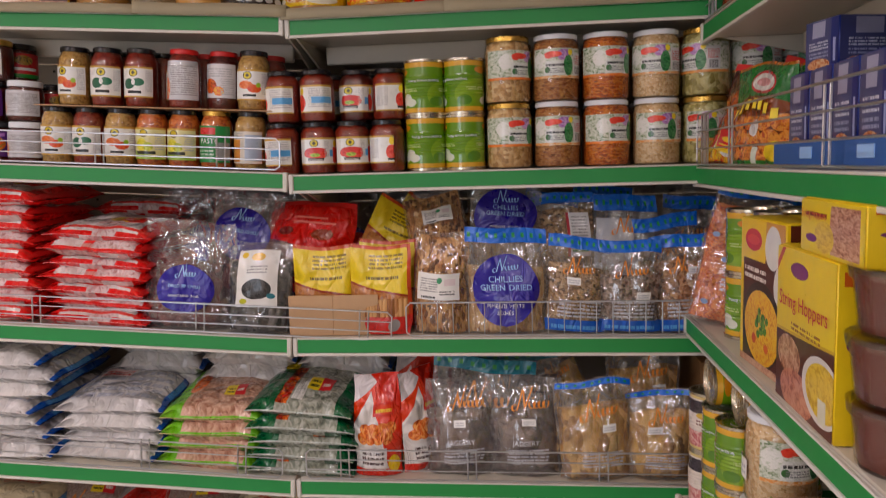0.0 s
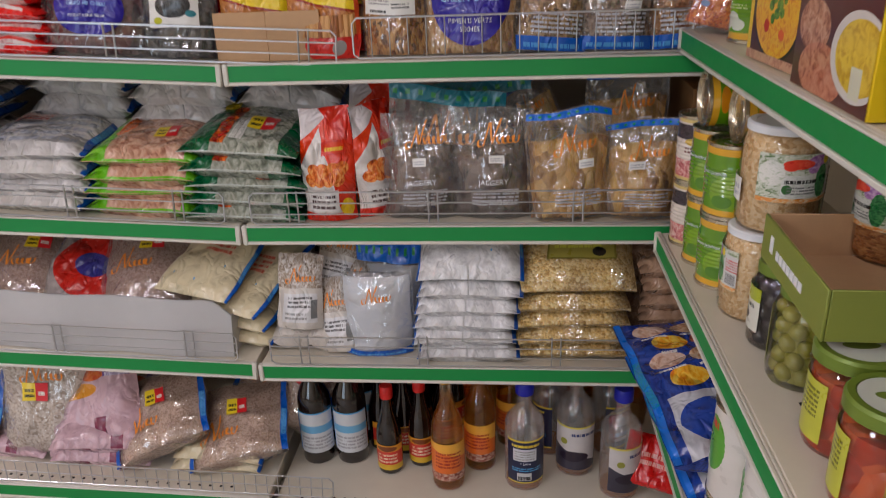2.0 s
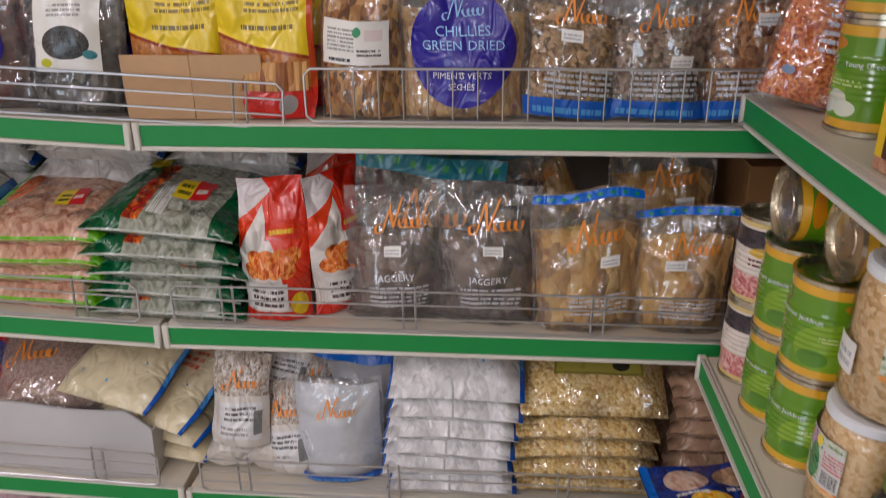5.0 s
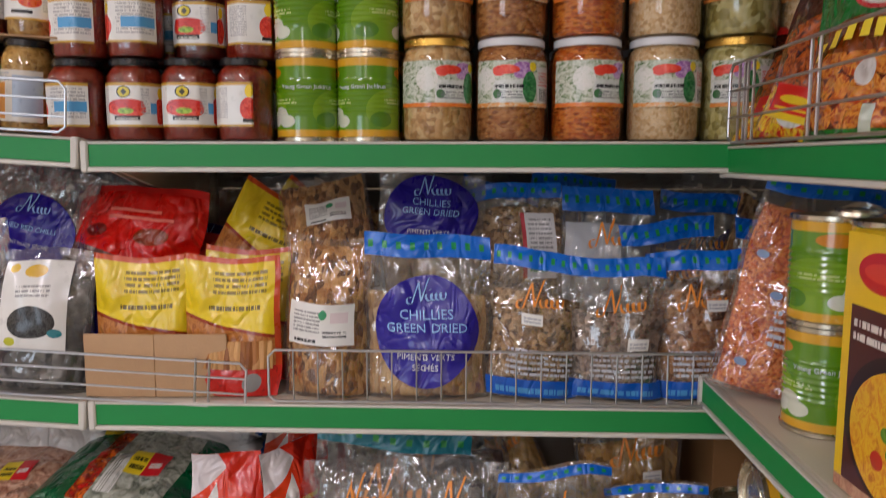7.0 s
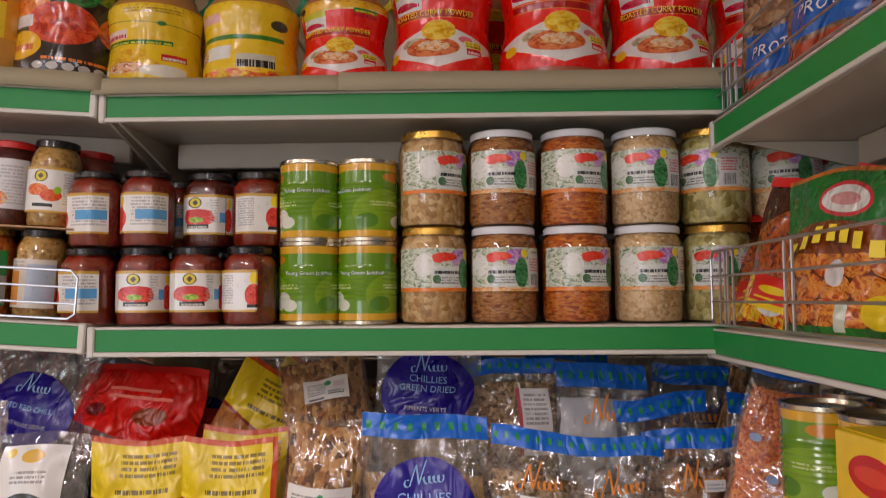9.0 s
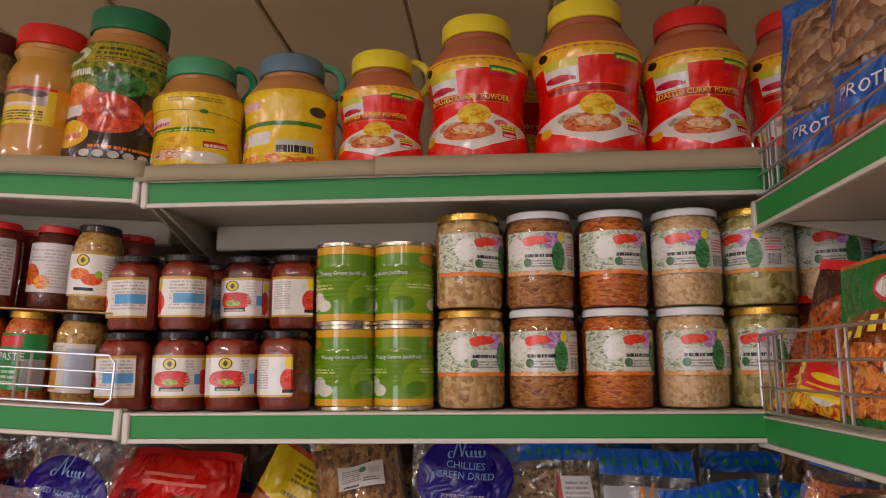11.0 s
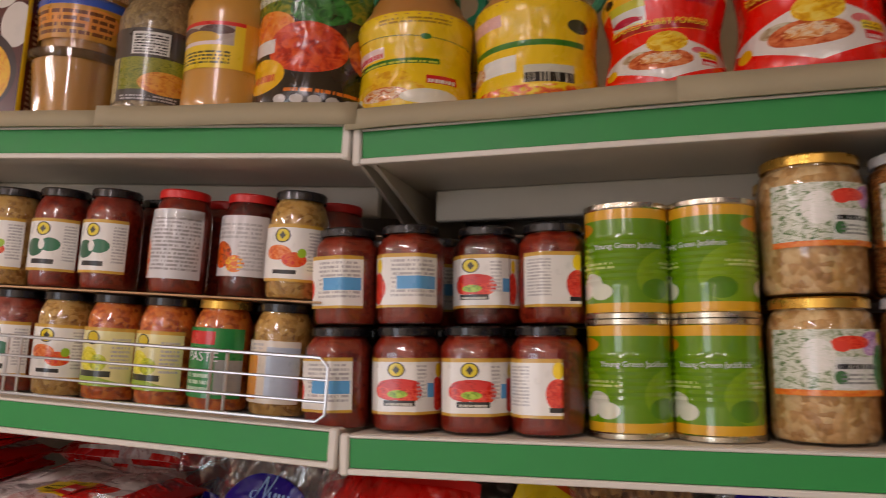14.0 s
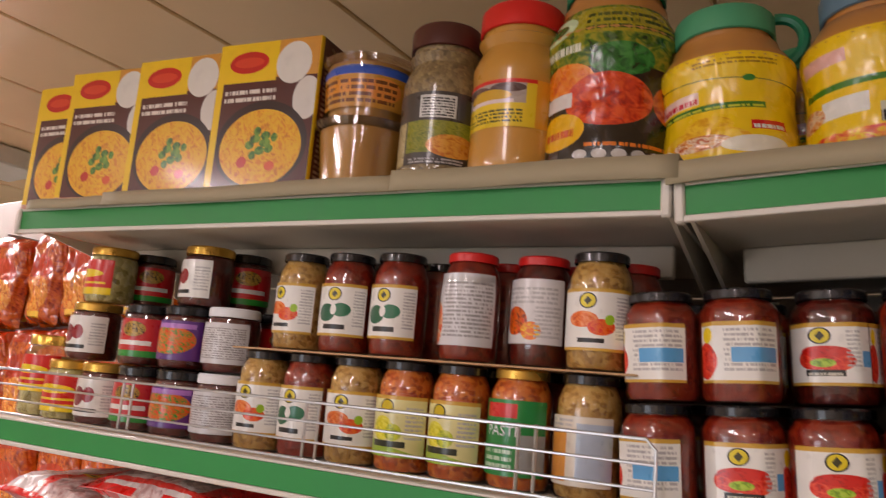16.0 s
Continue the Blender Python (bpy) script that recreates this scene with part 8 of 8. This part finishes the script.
part("side_wall", box_geo(TL - 0.003, TL, 0.0035, TD - 0.0035, 0, TH, 0.0008), M_OLIVECARD, ot)
part("inner_lining", box_geo(0.0035, TL - 0.0035, 0.0034, 0.0046, 0.003, TH - 0.001, 0.0003), M_CARD, ot)
part("bottom", box_geo(0.0035, TL - 0.0035, 0.005, TD - 0.0035, 0, 0.003, 0.0008), M_CARD, ot)
for i in range(8):
    part("pale_mark", box_geo(0.030 + i * 0.012 + 0.010 * (i > 0), 0.039 + i * 0.012 + 0.010 * (i > 0), -0.0012, -0.0002, 0.018, 0.036 if i == 0 else 0.027, 0), M_WHITEINK, ot)

# blue fish bags slumped out of the lowest side shelf
FISH = (hsv(30, 50, 130), hsv(40, 70, 160), hsv(24, 40, 110))
CATCH = ((hsv(176, 130, 110), hsv(214, 180, 160), hsv(226, 200, 186)), (hsv(130, 56, 44), hsv(180, 96, 76), hsv(196, 120, 100)), (hsv(206, 110, 10), hsv(238, 170, 30), hsv(244, 206, 80)), (hsv(160, 110, 80), hsv(206, 166, 130), hsv(220, 196, 170)))
P_FISH = printed("blue_dried_fish_bag", FISH, (
    ("r", 0.12, 0, 1, 0.37, hsv(196, 196, 204)), ("e", 0.35, 0.2, 0.2, 0.12, hsv(40, 70, 160)),
    *[("e", 0.26 + 0.30 * (k % 3) + 0.08 * (k // 3 % 2), 0.90 - 0.145 * (k // 3), 0.135, 0.066, CATCH[(k * 3 + k // 3) % 4]) for k in range(12)],
    *[("b", 0.16 + 0.30 * (k % 3) + 0.08 * (k // 3 % 2), 0.81 - 0.145 * (k // 3), 0.36 + 0.30 * (k % 3), 0.84 - 0.145 * (k // 3), 1, WHITE) for k in range(9)]), 0.24, 0.6, 0.6)
fb, sk = print_bag("dried_fish_bag", "blue printed bag of dried fish slumped over", 0.20, 0.33, 0.05, P_FISH, 111, True, 0.010, "blue bags on the lowest side shelf")
part("side_band", patch(sk, 0.0, 0.0, 0.055, 1.0, 4, 24, 0.003), P_HEAD, fb, "bright blue seal band")
fb.matrix_basis = pose(0.338, 0.975, ge + 0.150, -85, -6, 6)
copy_thing(fb, pose(0.356, 0.950, ge + 0.108, -86, -4, 6))
copy_thing(fb, pose(0.375, 0.980, ge + 0.066, -88, 2, 3))
copy_thing(fb, pose(0.385, 0.970, ge + 0.026, -89, 0, -2))
P_FRUITTIN = printed("white_orange_fruit_tin", hsv(216, 210, 204), (("e", 0.3, 0.4, 0.16, 0.4, hsv(226, 100, 40)), ("e", 0.75, 0.6, 0.16, 0.3, hsv(90, 160, 50)), ("b", 0.2, 0.76, 0.8, 0.9, 1, hsv(206, 60, 40))), 0.3, 0.5, wrap=2.0)
ft = food_can("fruit_tin", "white tin with orange and green print", "tins on the lowest side shelf", 0.0435, 0.135, P_FRUITTIN)
gput(ft, 0.425, 0.030, ge, 20)
again(ft, GB, 0.425, 0.030, ge + 0.136, 50)
again(ft, GB, 0.517, 0.040, ge, 60)
again(ft, GB, 0.517, 0.040, ge + 0.136, 15)
again(ft, GB, 0.610, 0.040, ge, 10)
again(ft, GB, 0.48, 0.13, ge, 10)
P_REDPKT = printed("bright_red_packet", hsv(206, 20, 20), (("b", 0.2, 0.4, 0.8, 0.7, 2, hsv(230, 160, 150)),), 0.26, 0.6, 0.6)
rp, _ = print_bag("red_packet", "bright red packet lying by the oil bottles", 0.12, 0.10, 0.03, P_REDPKT, 115, False, 0.006, "printed bags")
put(rp, RB, 0.715, 0.02, z0 + 0.035, -14, -40, 8)

# ---------------------------------------------------------------- hanging snacks beyond the left bay
P_ORPK = printed("orange_hanging_snack_packet", (hsv(130, 40, 4), hsv(192, 76, 8), hsv(214, 104, 18)), (("r", 0, 0.86, 1, 1, hsv(190, 62, 10)), ("e", 0.5, 0.6, 0.34, 0.14, hsv(196, 60, 14)), ("e", 0.5, 0.3, 0.38, 0.2, (hsv(170, 60, 10), hsv(226, 130, 40), hsv(240, 170, 70))), ("r", 0.3, 0.05, 0.7, 0.12, hsv(240, 190, 60))), 0.24, 0.6, 0.6)
rack = thing("pegboard_rack", "tall steel pegboard rack for hanging snack packets", "rack", m=pose(-1.42, 1.80, 0, 0, 0, 0))
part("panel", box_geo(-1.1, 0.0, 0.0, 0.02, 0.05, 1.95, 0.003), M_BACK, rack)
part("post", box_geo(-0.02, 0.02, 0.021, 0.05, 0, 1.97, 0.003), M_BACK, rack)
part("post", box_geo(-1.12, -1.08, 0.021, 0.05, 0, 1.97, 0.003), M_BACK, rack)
part("foot", box_geo(-1.1, 0.0, -0.25, 0.02, 0, 0.045, 0.003), M_BACK, rack)
op, _ = print_bag("hanging_snack_packet", "glossy orange snack packet hanging on a hook", 0.125, 0.19, 0.045, P_ORPK, 121, False, 0.008, "orange hanging packets", (), "packet", 14, 16)
rnd = random.Random(5)
n = 0
for row in range(7):
    for colm in range(8):
        zz = 1.80 - row * 0.205 - 0.19
        xx = -1.49 - colm * 0.135
        part("hook", rod((xx + 1.42, -0.16, zz + 0.195), (xx + 1.42, 0.0, zz + 0.195), 0.003), M_WIRE, rack)
        for k in range(2):
            m = pose(xx + rnd.uniform(-1, 1) * 0.012, 1.70 - 0.055 * k, zz, rnd.uniform(-6, 6), rnd.uniform(-6, 6), rnd.uniform(-10, 10))
            if n == 0:
                op.matrix_basis = m
            else:
                copy_thing(op, m)
            n += 1
